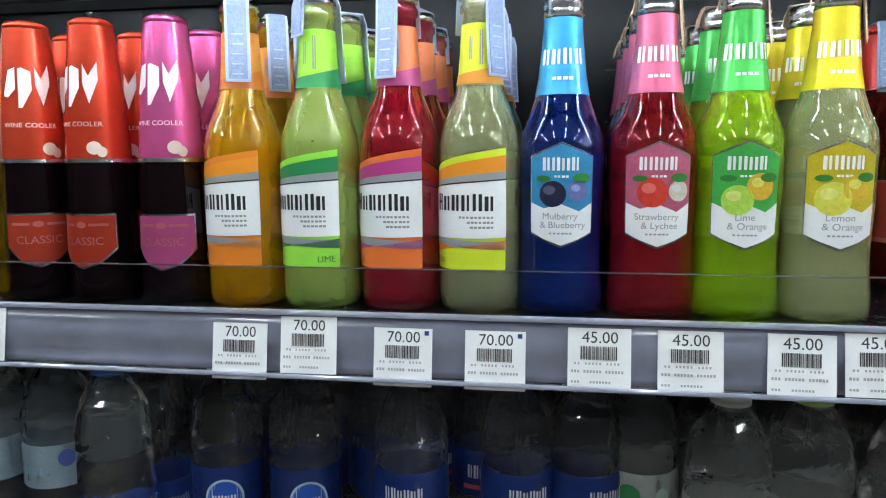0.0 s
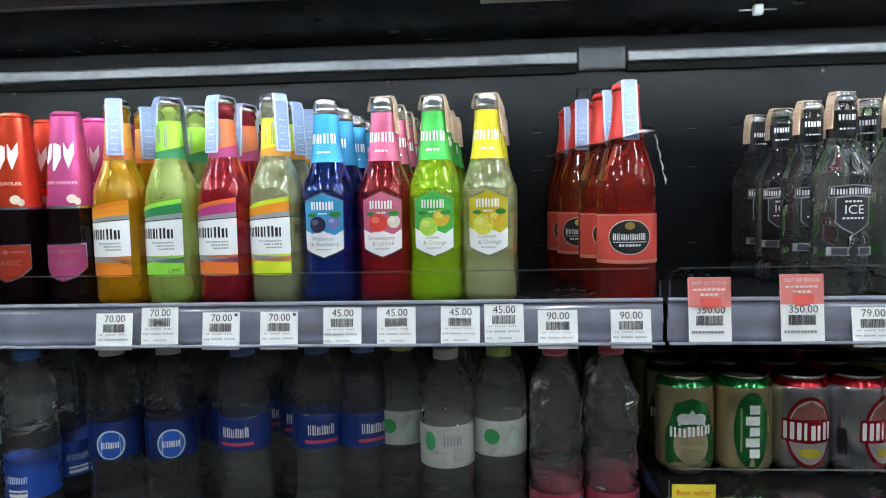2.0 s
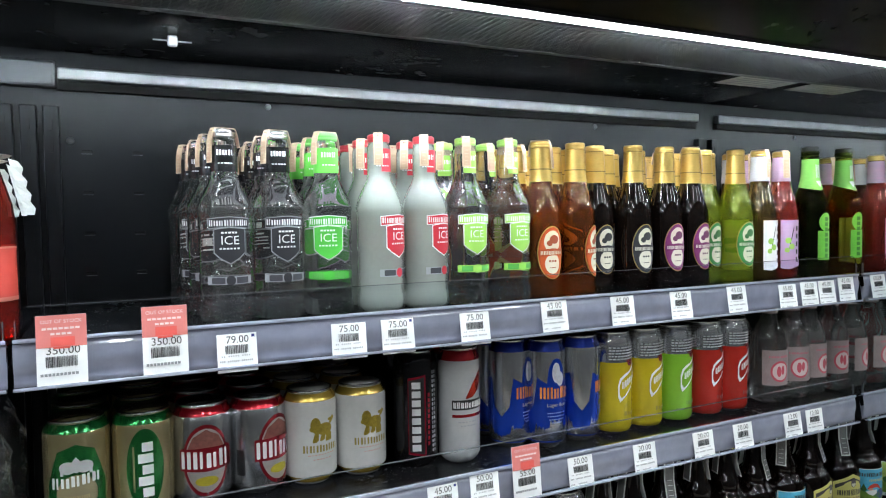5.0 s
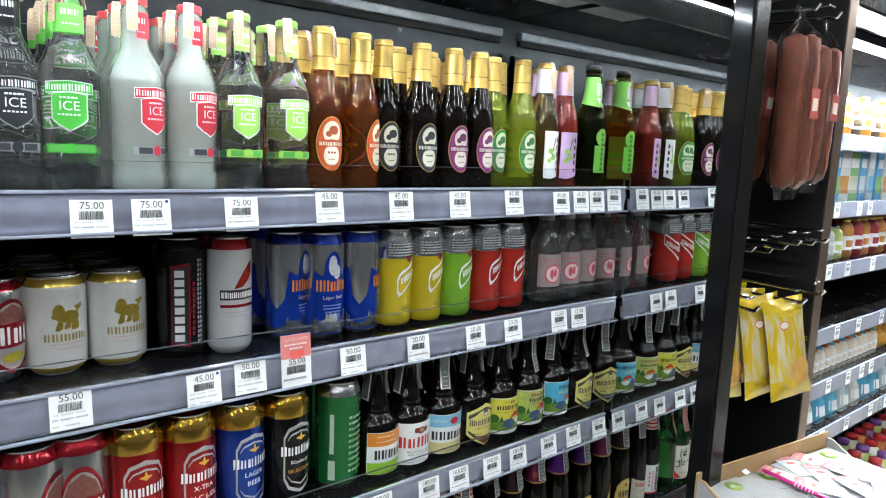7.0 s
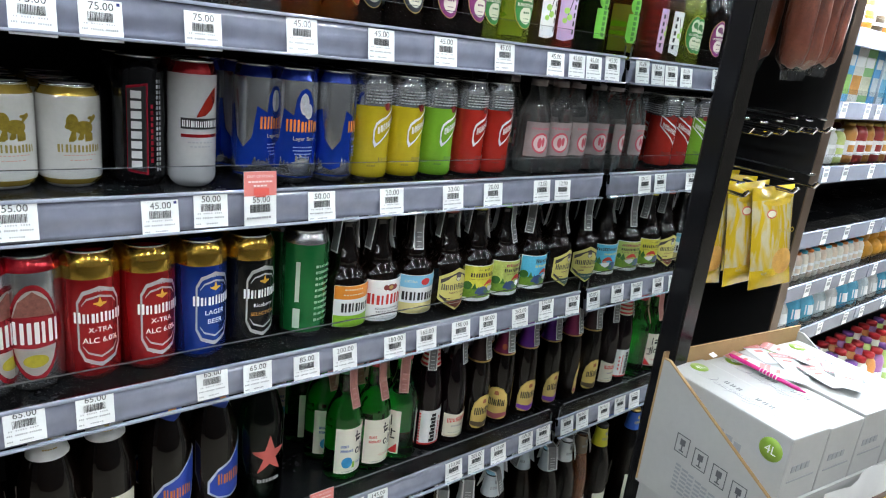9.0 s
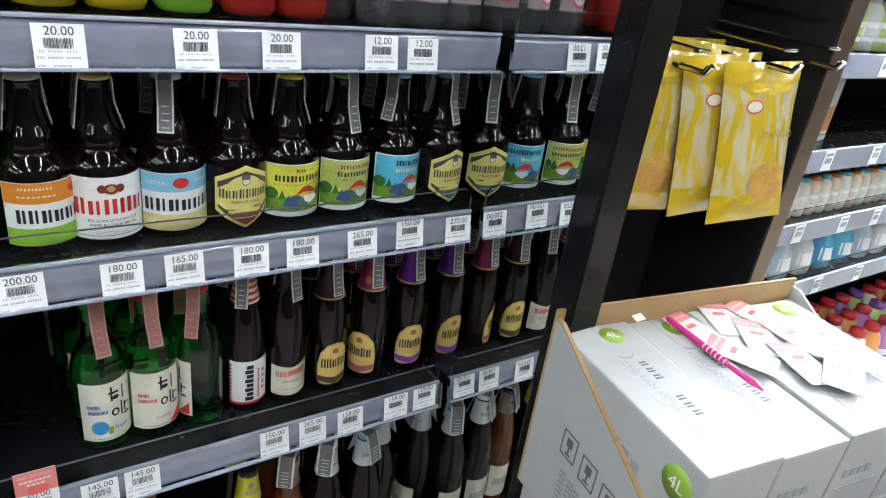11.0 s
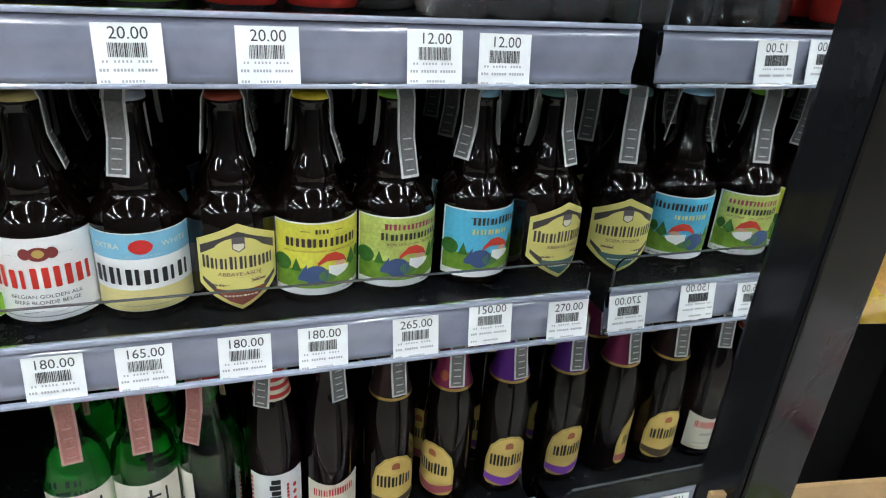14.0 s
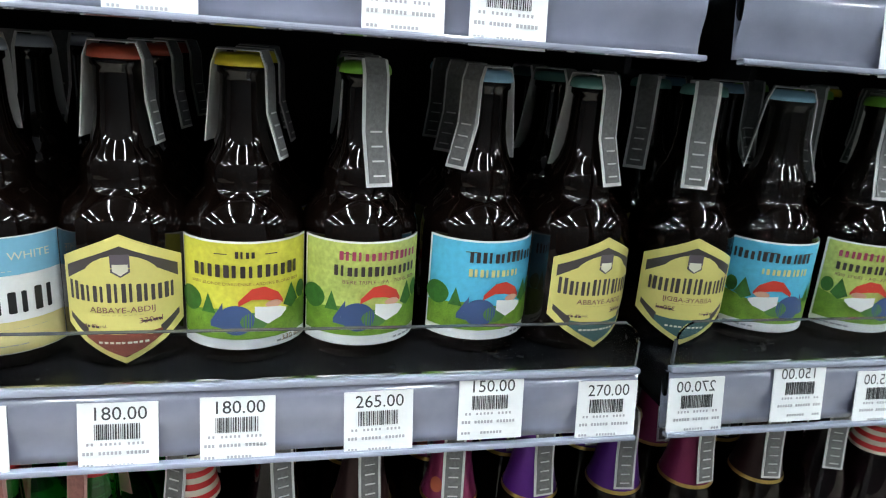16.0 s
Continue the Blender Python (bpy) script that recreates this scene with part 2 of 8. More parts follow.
def stamp(root, top, prof, front, back, angle, material, width=0.017, flare=0.0012, rc=0.0152):
    """A paper revenue strip folded over the cap, with a printed panel on its long end."""
    path = [(-(rad(prof, top - back) + flare + 0.002), top - back), (-rc, top - 0.007), (-rc * 0.8, top + 0.0012), (rc * 0.8, top + 0.0012), (rc, top - 0.007),
            (rad(prof, top - front * 0.55) + 0.002 + flare * 0.6, top - front * 0.55), (rad(prof, top - front) + 0.002 + flare, top - front)]
    t = 0.00035

    def ribbon(points, w, off):
        verts, faces = [], []
        for k, (d, z) in enumerate(points):
            (d0, z0), (d1, z1) = points[max(0, k - 1)], points[min(len(points) - 1, k + 1)]
            ln = math.hypot(d1 - d0, z1 - z0) or 1
            nd, nz = -(z1 - z0) / ln, (d1 - d0) / ln
            for s, o in ((-w / 2, off - t), (w / 2, off - t), (w / 2, off + t), (-w / 2, off + t)):
                verts.append((s, -(d + nd * o), z + nz * o))
        for k in range(len(points) - 1):
            for i in range(4):
                j = (i + 1) % 4
                faces.append((k * 4 + i, k * 4 + j, k * 4 + 4 + j, k * 4 + 4 + i))
        faces += [(3, 2, 1, 0), tuple(len(verts) - 4 + i for i in range(4))]
        return verts, faces

    pale = ink(0.78, 0.78, 0.77) if material is STAMP_GREY else material
    ob = part("tax_strip", mesh("tax_strip", *ribbon(path, width, 0.0), pale), root, "creased paper tax strip folded over the cap")
    ob.matrix_basis = pose(0, 0, 0, 0, 0, angle)
    (d0, z0), (d1, z1) = path[-2], path[-1]
    inner = [(d0 + (d1 - d0) * f, z0 + (z1 - z0) * f) for f in (-0.5, 0.0, 0.5, 0.9)]
    dark = {STAMP_GREY.name: mat("strip_engraving", (0.2, 0.2, 0.2), 0.55, var=0.45, scale=420), STAMP_BLUE.name: mat("blue_engraving", (0.3, 0.38, 0.64), 0.5, var=0.35, scale=420), STAMP_TAN.name: ink(0.52, 0.36, 0.24), STAMP_PINK.name: mat("pink_engraving", (0.5, 0.22, 0.19), 0.5, var=0.35, scale=420)}[material.name]
    if material is not STAMP_TAN:
        def cut(p, q, f):
            return (p[0] + (q[0] - p[0]) * f, p[1] + (q[1] - p[1]) * f)

        inner = [cut(path[0], path[1], 0.06)] + path[1:-1] + [cut(path[-2], path[-1], 0.93)]
    part("strip_print", mesh("strip_print", *ribbon(inner, width * 0.76, 0.0007), dark), ob)
    lines = []
    for i in range(5):
        f = -0.25 + 0.26 * i
        lines.append((d0 + (d1 - d0) * f, z0 + (z1 - z0) * f))
    vs, fs = [], []
    for d, z in lines:
        v, f = ribbon([(d, z), (d + (d1 - d0) * 0.03, z + (z1 - z0) * 0.03)], width * 0.45, 0.0014)
        fs += [tuple(q + len(vs) for q in p) for p in f]
        vs += v
    tagged(part("strip_ink", mesh("strip_ink", vs, fs, pale), ob), kind="stuff")
    return ob


TEXTS = {}


def lettering(text, size, material, name="text", turn=0.0):
    """A mesh of the built-in font, upright, facing -y, centred, standing on z = 0."""
    key = (text, size, material.name)
    if key not in TEXTS:
        cu = bpy.data.curves.new("text", "FONT")
        cu.body, cu.size, cu.align_x = text, size, "CENTER"
        cu.resolution_u = 3
        ob = bpy.data.objects.new("text", cu)
        me = bpy.data.meshes.new_from_object(ob)
        bpy.data.objects.remove(ob)
        me.transform(Matrix.Rotation(math.pi / 2, 4, "X"))
        me.materials.clear()
        me.materials.append(material)
        TEXTS[key] = me
    return TEXTS[key]


def say(text, prof, r0, u, z, size, material, under, layer=6, turn=0.0, upright=True):
    """Lettering bent round a turned body, centred at u round from its front."""
    me = lettering(text, size, material).copy()
    for v in me.vertices:
        p, q = (v.co.x, v.co.z) if upright else (-v.co.z, v.co.x)
        a = (u + p) / r0 + math.radians(turn)
        r = rad(prof, z + q) + 0.0003 + 0.00025 * layer
        v.co = (r * math.sin(a), -r * math.cos(a), z + q)
    me.update()
    return part("text", me, under)


# ---- the cooler ----
X0, X1, BACK = -1.27, 1.244, 0.345
DECKS = {"A": 1.402, "B": 1.192, "C": 0.9615, "D": 0.658, "E": 0.238, "W": 1.137, "W2": 0.85, "W3": 0.5}
TILT = 9.0
ENDS = {"A": 1.236, "B": 1.232, "C": 1.232, "D": 1.232, "E": 1.232}
SETBACK = {"C": 0.004, "D": 0.016, "E": 0.02}
SET_AT = {DECKS[k]: v for k, v in SETBACK.items()}


def hollow_strip(xa, xb):
    """A price strip, slightly hollow in section."""
    ys = [(0.006, -0.04), (0.0058, -0.035), (0.005, -0.03), (0.0036, -0.0255), (0.002, -0.0215), (0.0008, -0.0175), (0.0002, -0.013), (0.0, -0.007), (0.0, 0.0)]
    verts = [(x, y, z) for y, z in ys for x in (xa, xb)] + [(x, 0.0075, z) for z in (-0.04, 0.0) for x in (xa, xb)]
    faces = [(2 * i, 2 * i + 1, 2 * i + 3, 2 * i + 2) for i in range(8)] + [(18, 20, 21, 19), (0, 18, 19, 1), (16, 17, 21, 20)]
    me = mesh("price_strip", verts, faces, STRIP)
    for p in list(me.polygons)[:8]:
        p.use_smooth = True
    return me


def shelf(key, xa, xb):
    z = DECKS[key] - (0.005 if key == "C" else 0.0)
    root = thing("shelf", "black steel cooler shelf with a grey-blue price strip and clear lip", "shelf", "cooler shelves")
    back_y = SETBACK[key] if key in SETBACK else 0.0
    root.matrix_basis = pose(0, back_y, 0)
    part("deck", block("deck", xa, xb, 0.004, BACK - 0.012 - back_y, z - 0.022, DECKS[key], DECK, 0.002), root)
    strip = part("price_strip", hollow_strip(xa, xb), root, "grey-blue plastic price strip")
    strip.matrix_basis = pose(0, -0.0005, z + 0.002, -TILT)
    part("strip_bead", block("strip_bead", xa, xb, -0.0035, 0.003, 0.0003, 0.0046, BEAD, 0.0015), strip)
    part("strip_bead", block("strip_bead", xa, xb, -0.004, 0.003, -0.0435, -0.0402, BEAD, 0.0012), strip)
    bm = bmesh.new()
    r, zl, zh = 0.012, z + 0.0068, z + 0.036
    ring = [(xa + 0.003, zl), (xb - 0.003, zl)]
    ring += [(xb - 0.003 - r + r * math.cos(a), zh - r + r * math.sin(a)) for a in [math.pi / 2 * i / 6 for i in range(7)]]
    ring += [(xa + 0.003 + r - r * math.sin(a), zh - r + r * math.cos(a)) for a in [math.pi / 2 * i / 6 for i in range(7)]]
    f = bm.faces.new([bm.verts.new((x, 0.0005, q)) for x, q in ring])
    ext = bmesh.ops.extrude_face_region(bm, geom=[f])
    bmesh.ops.translate(bm, vec=(0, 0.0025, 0), verts=[v for v in ext["geom"] if isinstance(v, bmesh.types.BMVert)])
    bmesh.ops.recalc_face_normals(bm, faces=bm.faces[:])
    me = bpy.data.meshes.new("clear_lip")
    bm.to_mesh(me)
    bm.free()
    me.materials.append(ACRYLIC)
    part("clear_lip", me, root, "clear acrylic shelf lip")
    edge = [(xa + 0.012, xb - 0.012, 0.0002, 0.0032, zh + 0.0002, zh + 0.0008), (xa + 0.0018, xa + 0.0028, 0.0002, 0.0032, zl, zh - 0.012), (xb - 0.0028, xb - 0.0018, 0.0002, 0.0032, zl, zh - 0.012)]
    part("lip_edge", joined("lip_edge", edge, mat("acrylic_edge", (0.09, 0.095, 0.105), 0.2, coat=0.2)), root)
    for x in (xa + 0.03, xb - 0.03):
        part("bracket", block("bracket", x - 0.002, x + 0.002, 0.02, BACK - 0.02 - back_y, z - 0.05, z - 0.0225, CABINET), root)
    return root


shelf("A", X0 + 0.01, -0.003)
for k in ("W", "W2", "W3"):
    shelf(k, X0 + 0.01, -0.003)
for k in "ABCDE":
    shelf(k, 0.002, ENDS[k])

# back panels with slots, uprights and the top rail
back = thing("wall_back", "black perforated steel back panel of the cooler", "cooler wall", kind="structure", me=block("wall_back", X0, X1 + 0.03, BACK, BACK + 0.04, 0.05, 1.77, CABINET))
SLOT = mat("slot_dark", (0.002, 0.002, 0.002), 0.9)
for xa in (X0 + 0.08, 0.08):
    for i in range(19):
        for j in range(5):
            x, z = xa + 0.065 * i - 0.02, 1.615 - 0.057 * j
            if x < X1 - 0.03 and abs(x) > 0.03:
                ob = part("slot", cached("slot", lambda: block("slot", -0.007, 0.007, -0.0012, 0.0008, -0.0022, 0.0022, SLOT, 0.001, 1)), back)
                ob.matrix_basis = pose(x, BACK, z)
                # pale sliver under each slot: the light on its lower edge, as colour
                part("slot_lip", cached("litslot", lambda: block("slot_lip", -0.0068, 0.0068, -0.0016, 0.0004, -0.0032, -0.0024, mat("slot_edge_glint", (0.07, 0.075, 0.085), 0.35, 0.3))), ob)
for x, z in ((-0.93, 1.697), (-0.328, 1.695), (0.313, 1.692), (0.95, 1.69), (0.04, 1.63)):
    ob = part("screw_head", cached("screwhead", lambda: lathe("screw_head", [(0.005, 0), (0.0045, 0.002), (0.001, 0.0026)], RAIL, 14)), back)
    ob.matrix_basis = pose(x, BACK, z, 90)
for xa, xb in ((X0, -0.045), (0.028, X1 - 0.03)):
    rail = thing("rail", "brushed steel air duct rail along the top of the back panel", "rail", "back rails", "structure", block("rail", xa, xb, BACK - 0.016, BACK - 0.0005, 1.7105, 1.7275, RAIL, 0.003))
    part("channel", block("channel", xa, xb, BACK - 0.01, BACK - 0.0004, 1.698, 1.7095, SLOT), rail)
thing("rail", "steel joint plate between two back rails", "rail", "back rails", "structure", block("rail", -0.0435, 0.0265, BACK - 0.014, BACK - 0.0006, 1.7, 1.736, mat("dull_joint_plate", (0.06, 0.062, 0.066), 0.35, 0.7), 0.004))
for x in (-0.036, -0.0085, 0.0185, X0 + 0.02, X1 - 0.02):
    up = thing("upright", "slotted black steel upright on the back panel", "upright", "uprights", "structure", block("upright", x - 0.0095, x + 0.0095, BACK - 0.015, BACK - 0.0003, 0.1, 1.675, CABINET, 0.0015))
    for j in range(26):
        ob = part("slot", cached("upslot", lambda: block("slot", -0.002, 0.002, -0.001, 0.0006, -0.0085, 0.0085, SLOT)), up)
        ob.matrix_basis = pose(x, BACK - 0.015, 1.65 - 0.03 * j)

# top of the cooler: gloss panel, air grille, lamp and canopy
thing("ceiling_cooler", "glossy black underside of the cooler canopy", "cooler ceiling", kind="structure", me=block("ceiling_cooler", X0, X1 + 0.03, 0.091, BACK + 0.04, 1.752, 1.78, CEILING_BLACK))
grille = thing("air_grille", "grey honeycomb air outlet under the canopy front", "air grille", me=block("air_grille", X0, X1 - 0.002, -0.042, 0.0905, 1.752, 1.79, HONEY))
part("frame", joined("frame", [(X0, X1 - 0.002, -0.044, -0.0405, 1.7475, 1.7518), (X0, X1 - 0.002, 0.078, 0.0905, 1.7475, 1.7518)], mat("grille_frame", (0.07, 0.07, 0.075), 0.4)), grille)
ribs = [(X0, X1 - 0.003, y - 0.0006, y + 0.0006, 1.748, 1.7519) for y in [-0.039 + 0.0047 * i for i in range(25)]]
ribs += [(x - 0.0006, x + 0.0006, -0.04, 0.0775, 1.7485, 1.7518) for x in [X0 + 0.009 * i for i in range(279)]]
tagged(part("honeycomb", joined("honeycomb", ribs, mat("grille_rib", (0.052, 0.054, 0.056), 0.45)), grille), kind="stuff")
lamp = thing("canopy_lamp", "bright white LED tube under the cooler canopy", "lamp", me=block("canopy_lamp", X0 + 0.01, X1 - 0.004, -0.076, -0.0445, 1.7475, 1.78, CABINET))
part("tube", block("tube", X0 + 0.02, X1 - 0.008, -0.064, -0.061, 1.7447, 1.7472, LED, 0.001), lamp, "glowing white tube")
thing("canopy", "glossy black cooler canopy with a sloped front", "cooler canopy", kind="structure", me=mesh("canopy", [(x, y, z) for x in (X0, X1 - 0.0015) for y, z in ((-0.0765, 1.752), (-0.215, 1.79), (-0.235, 1.84), (-0.235, 2.15), (BACK + 0.04, 2.15), (BACK + 0.04, 1.781), (-0.0765, 1.781))],
      [tuple(range(6, -1, -1)), tuple(range(7, 14))] + [(i, (i + 1) % 7, 7 + (i + 1) % 7, 7 + i) for i in range(7)], CEILING_BLACK))
for x, y, w in ((-0.11, 0.115, 0.15), (1.15, 0.13, 0.15)):
    st = thing("sticker", "pale paper notice stuck to the cooler ceiling", "sticker", "stickers", me=block("sticker", x - w / 2, x + w / 2, y - 0.045, y + 0.035, 1.7513, 1.7519, ink(0.5, 0.5, 0.47)))
    part("print", joined("print", [(x - w * 0.4, x + w * 0.3, y - 0.03 + 0.012 * i, y - 0.026 + 0.012 * i, 1.7508, 1.7512) for i in range(5)], GREY), st)
clip = thing("sensor_clip", "small white plastic sensor clipped under the cooler ceiling", "sensor", me=block("sensor_clip", 0.159, 0.171, 0.198, 0.208, 1.738, 1.7518, ink(0.8, 0.82, 0.82), 0.003))
for xa in (0.142, 0.1715):
    part("wire", joined("wire", [(xa, xa + 0.0165, 0.202, 0.2035, 1.744, 1.7455)], LGREY), clip)

# mirrored end wall with its frame
end = thing("wall_end", "mirror-faced end panel of the cooler in a black frame", "cooler wall", kind="structure", me=block("wall_end", X1 + 0.001, X1 + 0.0205, -0.186, BACK + 0.04, 0.03, 2.15, CABINET))
part("mirror", block("mirror", X1 - 0.001, X1 + 0.0008, -0.186, BACK - 0.0005, 0.1, 1.7515, MIRROR), end, "clear mirror face")
part("frame", block("frame", X1 - 0.022, X1 + 0.021, -0.225, -0.1865, 0.0, 2.15, mat("gloss_black_frame", (0.007, 0.007, 0.008), 0.12, spec=0.25), 0.004), end, "glossy black upright frame")
part("front_trim", block("front_trim", X1 - 0.0215, X1 + 0.0205, -0.2275, -0.2253, 0.002, 2.15, BRONZE, 0.001), end, "bronze metal front trim")
thing("wall_left", "black end panel of the cooler", "cooler wall", kind="structure", me=block("wall_left", X0 - 0.04, X0 - 0.001, -0.22, BACK + 0.04, 0.0, 2.15, CABINET))
base = thing("cooler_base", "dark steel plinth under the cooler", "cooler base", kind="structure", me=block("cooler_base", X0, X1 - 0.004, -0.03, BACK - 0.001, 0.0, 0.22, CABINET, 0.004))

# ---- the room ----
floor = thing("floor", "glossy beige tiled store floor", "floor", kind="structure", me=block("floor", -4, 9, -5, 2, -0.12, -0.004, GROUT))
thing("ceiling", "dark store ceiling", "ceiling", kind="structure", me=block("ceiling", -4, 9, -5, 2, 2.9, 3.0, mat("ceiling_dark", (0.1, 0.1, 0.1), 0.8)))
# unseen stand-in for the shelving opposite, dark to keep bottle reflections black
thing("wall_aisle", "unseen dark plain wall in place of the shelving opposite", "wall", kind="structure", me=block("wall_aisle", -4, 9, -3.1, -3.0, -0.004, 2.9, DIM_WALL))
thing("wall_rear", "plain wall behind the coolers", "wall", kind="structure", me=block("wall_rear", -4, 9, 0.9, 1.0, -0.004, 2.9, PLASTER))
thing("wall_west", "dim plain wall", "wall", kind="structure", me=block("wall_west", -4.1, -4, -3.1, 1.0, -0.004, 2.9, DIM_WALL))
thing("wall_east", "dim plain wall", "wall", kind="structure", me=block("wall_east", 9, 9.1, -3.1, 1.0, -0.004, 2.9, DIM_WALL))
for i in range(7):
    for yy in (-0.55, -1.9):
        x = -2.9 + 1.5 * i
        fx = thing("ceiling_light", "white batten lamp with a bare tube on the store ceiling", "lamp", "ceiling lamps", me=block("ceiling_light", x - 0.04, x + 0.04, yy - 0.95, yy, 2.86, 2.8995, PLASTER, 0.004))
        part("tube", block("tube", x - 0.03, x + 0.03, yy - 0.93, yy - 0.02, 2.83, 2.8595, TUBE, 0.008), fx, "glowing white tube")


# ---- bottles and cans ----
def root(name, label, category, group=""):
    return thing(name, label, category, group)


def bottle(name, label, prof, body, group="drinks on the shelves", category="bottle"):
    r = root(name, label, category, group)
    part("glass" if body not in (None,) else "body", cached(("body", name, label), lambda: lathe("glass", prof, body, 32)), r)
    return r


def lay(r, prof, r0, name, shapes, material, layer=1, turn=0.0, rows=1, under=None, label=""):
    ob = part(name, decal(name, prof, r0, shapes, material, 0.0003 + 0.00025 * layer, turn, rows), under or r, label)
    return tagged(ob, kind="stuff" if len(shapes) > 3 else "")


P_COOLER = [(0.022, 0), (0.0255, 0.003), (0.0262, 0.01), (0.026, 0.05), (0.0248, 0.09), (0.0228, 0.133), (0.02, 0.17), (0.0168, 0.205), (0.016, 0.214)]
P_POP = [(0.024, 0), (0.0285, 0.003), (0.0297, 0.009), (0.0297, 0.118), (0.0285, 0.129), (0.0235, 0.144), (0.0182, 0.157), (0.0157, 0.167), (0.0142, 0.185), (0.0131, 0.208), (0.0131, 0.212), (0.0145, 0.214), (0.0145, 0.218), (0.0131, 0.22), (0.0131, 0.224)]
P_TWIST = [(0.026, 0), (0.0305, 0.003), (0.0312, 0.01), (0.0295, 0.03), (0.0288, 0.045), (0.0295, 0.07), (0.0302, 0.115), (0.029, 0.127), (0.0235, 0.141), (0.0192, 0.153), (0.0165, 0.168), (0.0135, 0.199), (0.0132, 0.208)]
P_CIDER = [(0.026, 0), (0.031, 0.003), (0.0318, 0.01), (0.0318, 0.115), (0.03, 0.132), (0.0245, 0.152), (0.0185, 0.172), (0.0152, 0.19), (0.0136, 0.21), (0.0136, 0.219), (0.0146, 0.221), (0.0146, 0.226)]
P_ICE = [(0.025, 0), (0.0288, 0.002), (0.0302, 0.006), (0.0302, 0.018), (0.0282, 0.024), (0.0282, 0.03), (0.0293, 0.036), (0.0293, 0.119), (0.0301, 0.1215), (0.0298, 0.126), (0.0278, 0.134), (0.0225, 0.147), (0.0165, 0.158), (0.0145, 0.166), (0.0142, 0.2), (0.013, 0.206)]
P_MOON = [(0.0235, 0), (0.0265, 0.003), (0.0272, 0.01), (0.0272, 0.1), (0.0262, 0.118), (0.0215, 0.138), (0.0165, 0.155), (0.0145, 0.17), (0.0132, 0.2), (0.0132, 0.206)]
P_STUB = [(0.031, 0), (0.0352, 0.003), (0.0362, 0.009), (0.0362, 0.076), (0.0352, 0.083), (0.0315, 0.0905), (0.0255, 0.0975), (0.0222, 0.1015), (0.0226, 0.106), (0.0227, 0.111), (0.021, 0.117), (0.0172, 0.1235), (0.0147, 0.132), (0.0134, 0.142), (0.0128, 0.16), (0.0128, 0.1635), (0.0142, 0.165), (0.0142, 0.1695)]
P_SOJU = [(0.026, 0), (0.0305, 0.003), (0.0315, 0.01), (0.0315, 0.105), (0.031, 0.117), (0.0275, 0.132), (0.021, 0.146), (0.0162, 0.157), (0.014, 0.17), (0.0132, 0.195), (0.0132, 0.203)]
P_LONG = [(0.0235, 0), (0.0272, 0.003), (0.0282, 0.01), (0.0282, 0.105), (0.0272, 0.125), (0.0232, 0.15), (0.0185, 0.17), (0.0155, 0.186), (0.0138, 0.21), (0.0138, 0.218)]
P_BIG = [(0.03, 0), (0.035, 0.003), (0.036, 0.012), (0.036, 0.15), (0.034, 0.165), (0.0265, 0.19), (0.019, 0.215), (0.0155, 0.24), (0.0138, 0.258)]
P_CAN = [(0.023, 0), (0.0255, 0.002), (0.031, 0.008), (0.033, 0.014), (0.033, 0.098), (0.0315, 0.104), (0.0285, 0.1095), (0.0268, 0.1125), (0.0268, 0.115)]
P_TALL = [(0.023, 0), (0.0255, 0.002), (0.031, 0.008), (0.033, 0.014), (0.033, 0.146), (0.0315, 0.152), (0.0285, 0.158), (0.0268, 0.161), (0.0268, 0.164)]
P_SLIM = [(0.02, 0), (0.022, 0.002), (0.0265, 0.007), (0.0286, 0.013), (0.0286, 0.134), (0.0275, 0.14), (0.0252, 0.146), (0.024, 0.149), (0.024, 0.152)]
P_SODA = [(0.025, 0), (0.029, 0.003), (0.03, 0.01), (0.03, 0.095), (0.0285, 0.108), (0.0235, 0.123), (0.0165, 0.137), (0.0142, 0.146), (0.0138, 0.156)]
P_WATER = [(0.024, 0), (0.029, 0.004), (0.031, 0.012), (0.0305, 0.03), (0.0285, 0.034), (0.0305, 0.038), (0.0285, 0.046), (0.0305, 0.05), (0.0285, 0.058), (0.0305, 0.062), (0.0285, 0.07), (0.031, 0.075), (0.031, 0.12), (0.0285, 0.126), (0.031, 0.132), (0.031, 0.15), (0.0265, 0.17), (0.0185, 0.186), (0.0135, 0.193), (0.0125, 0.198)]


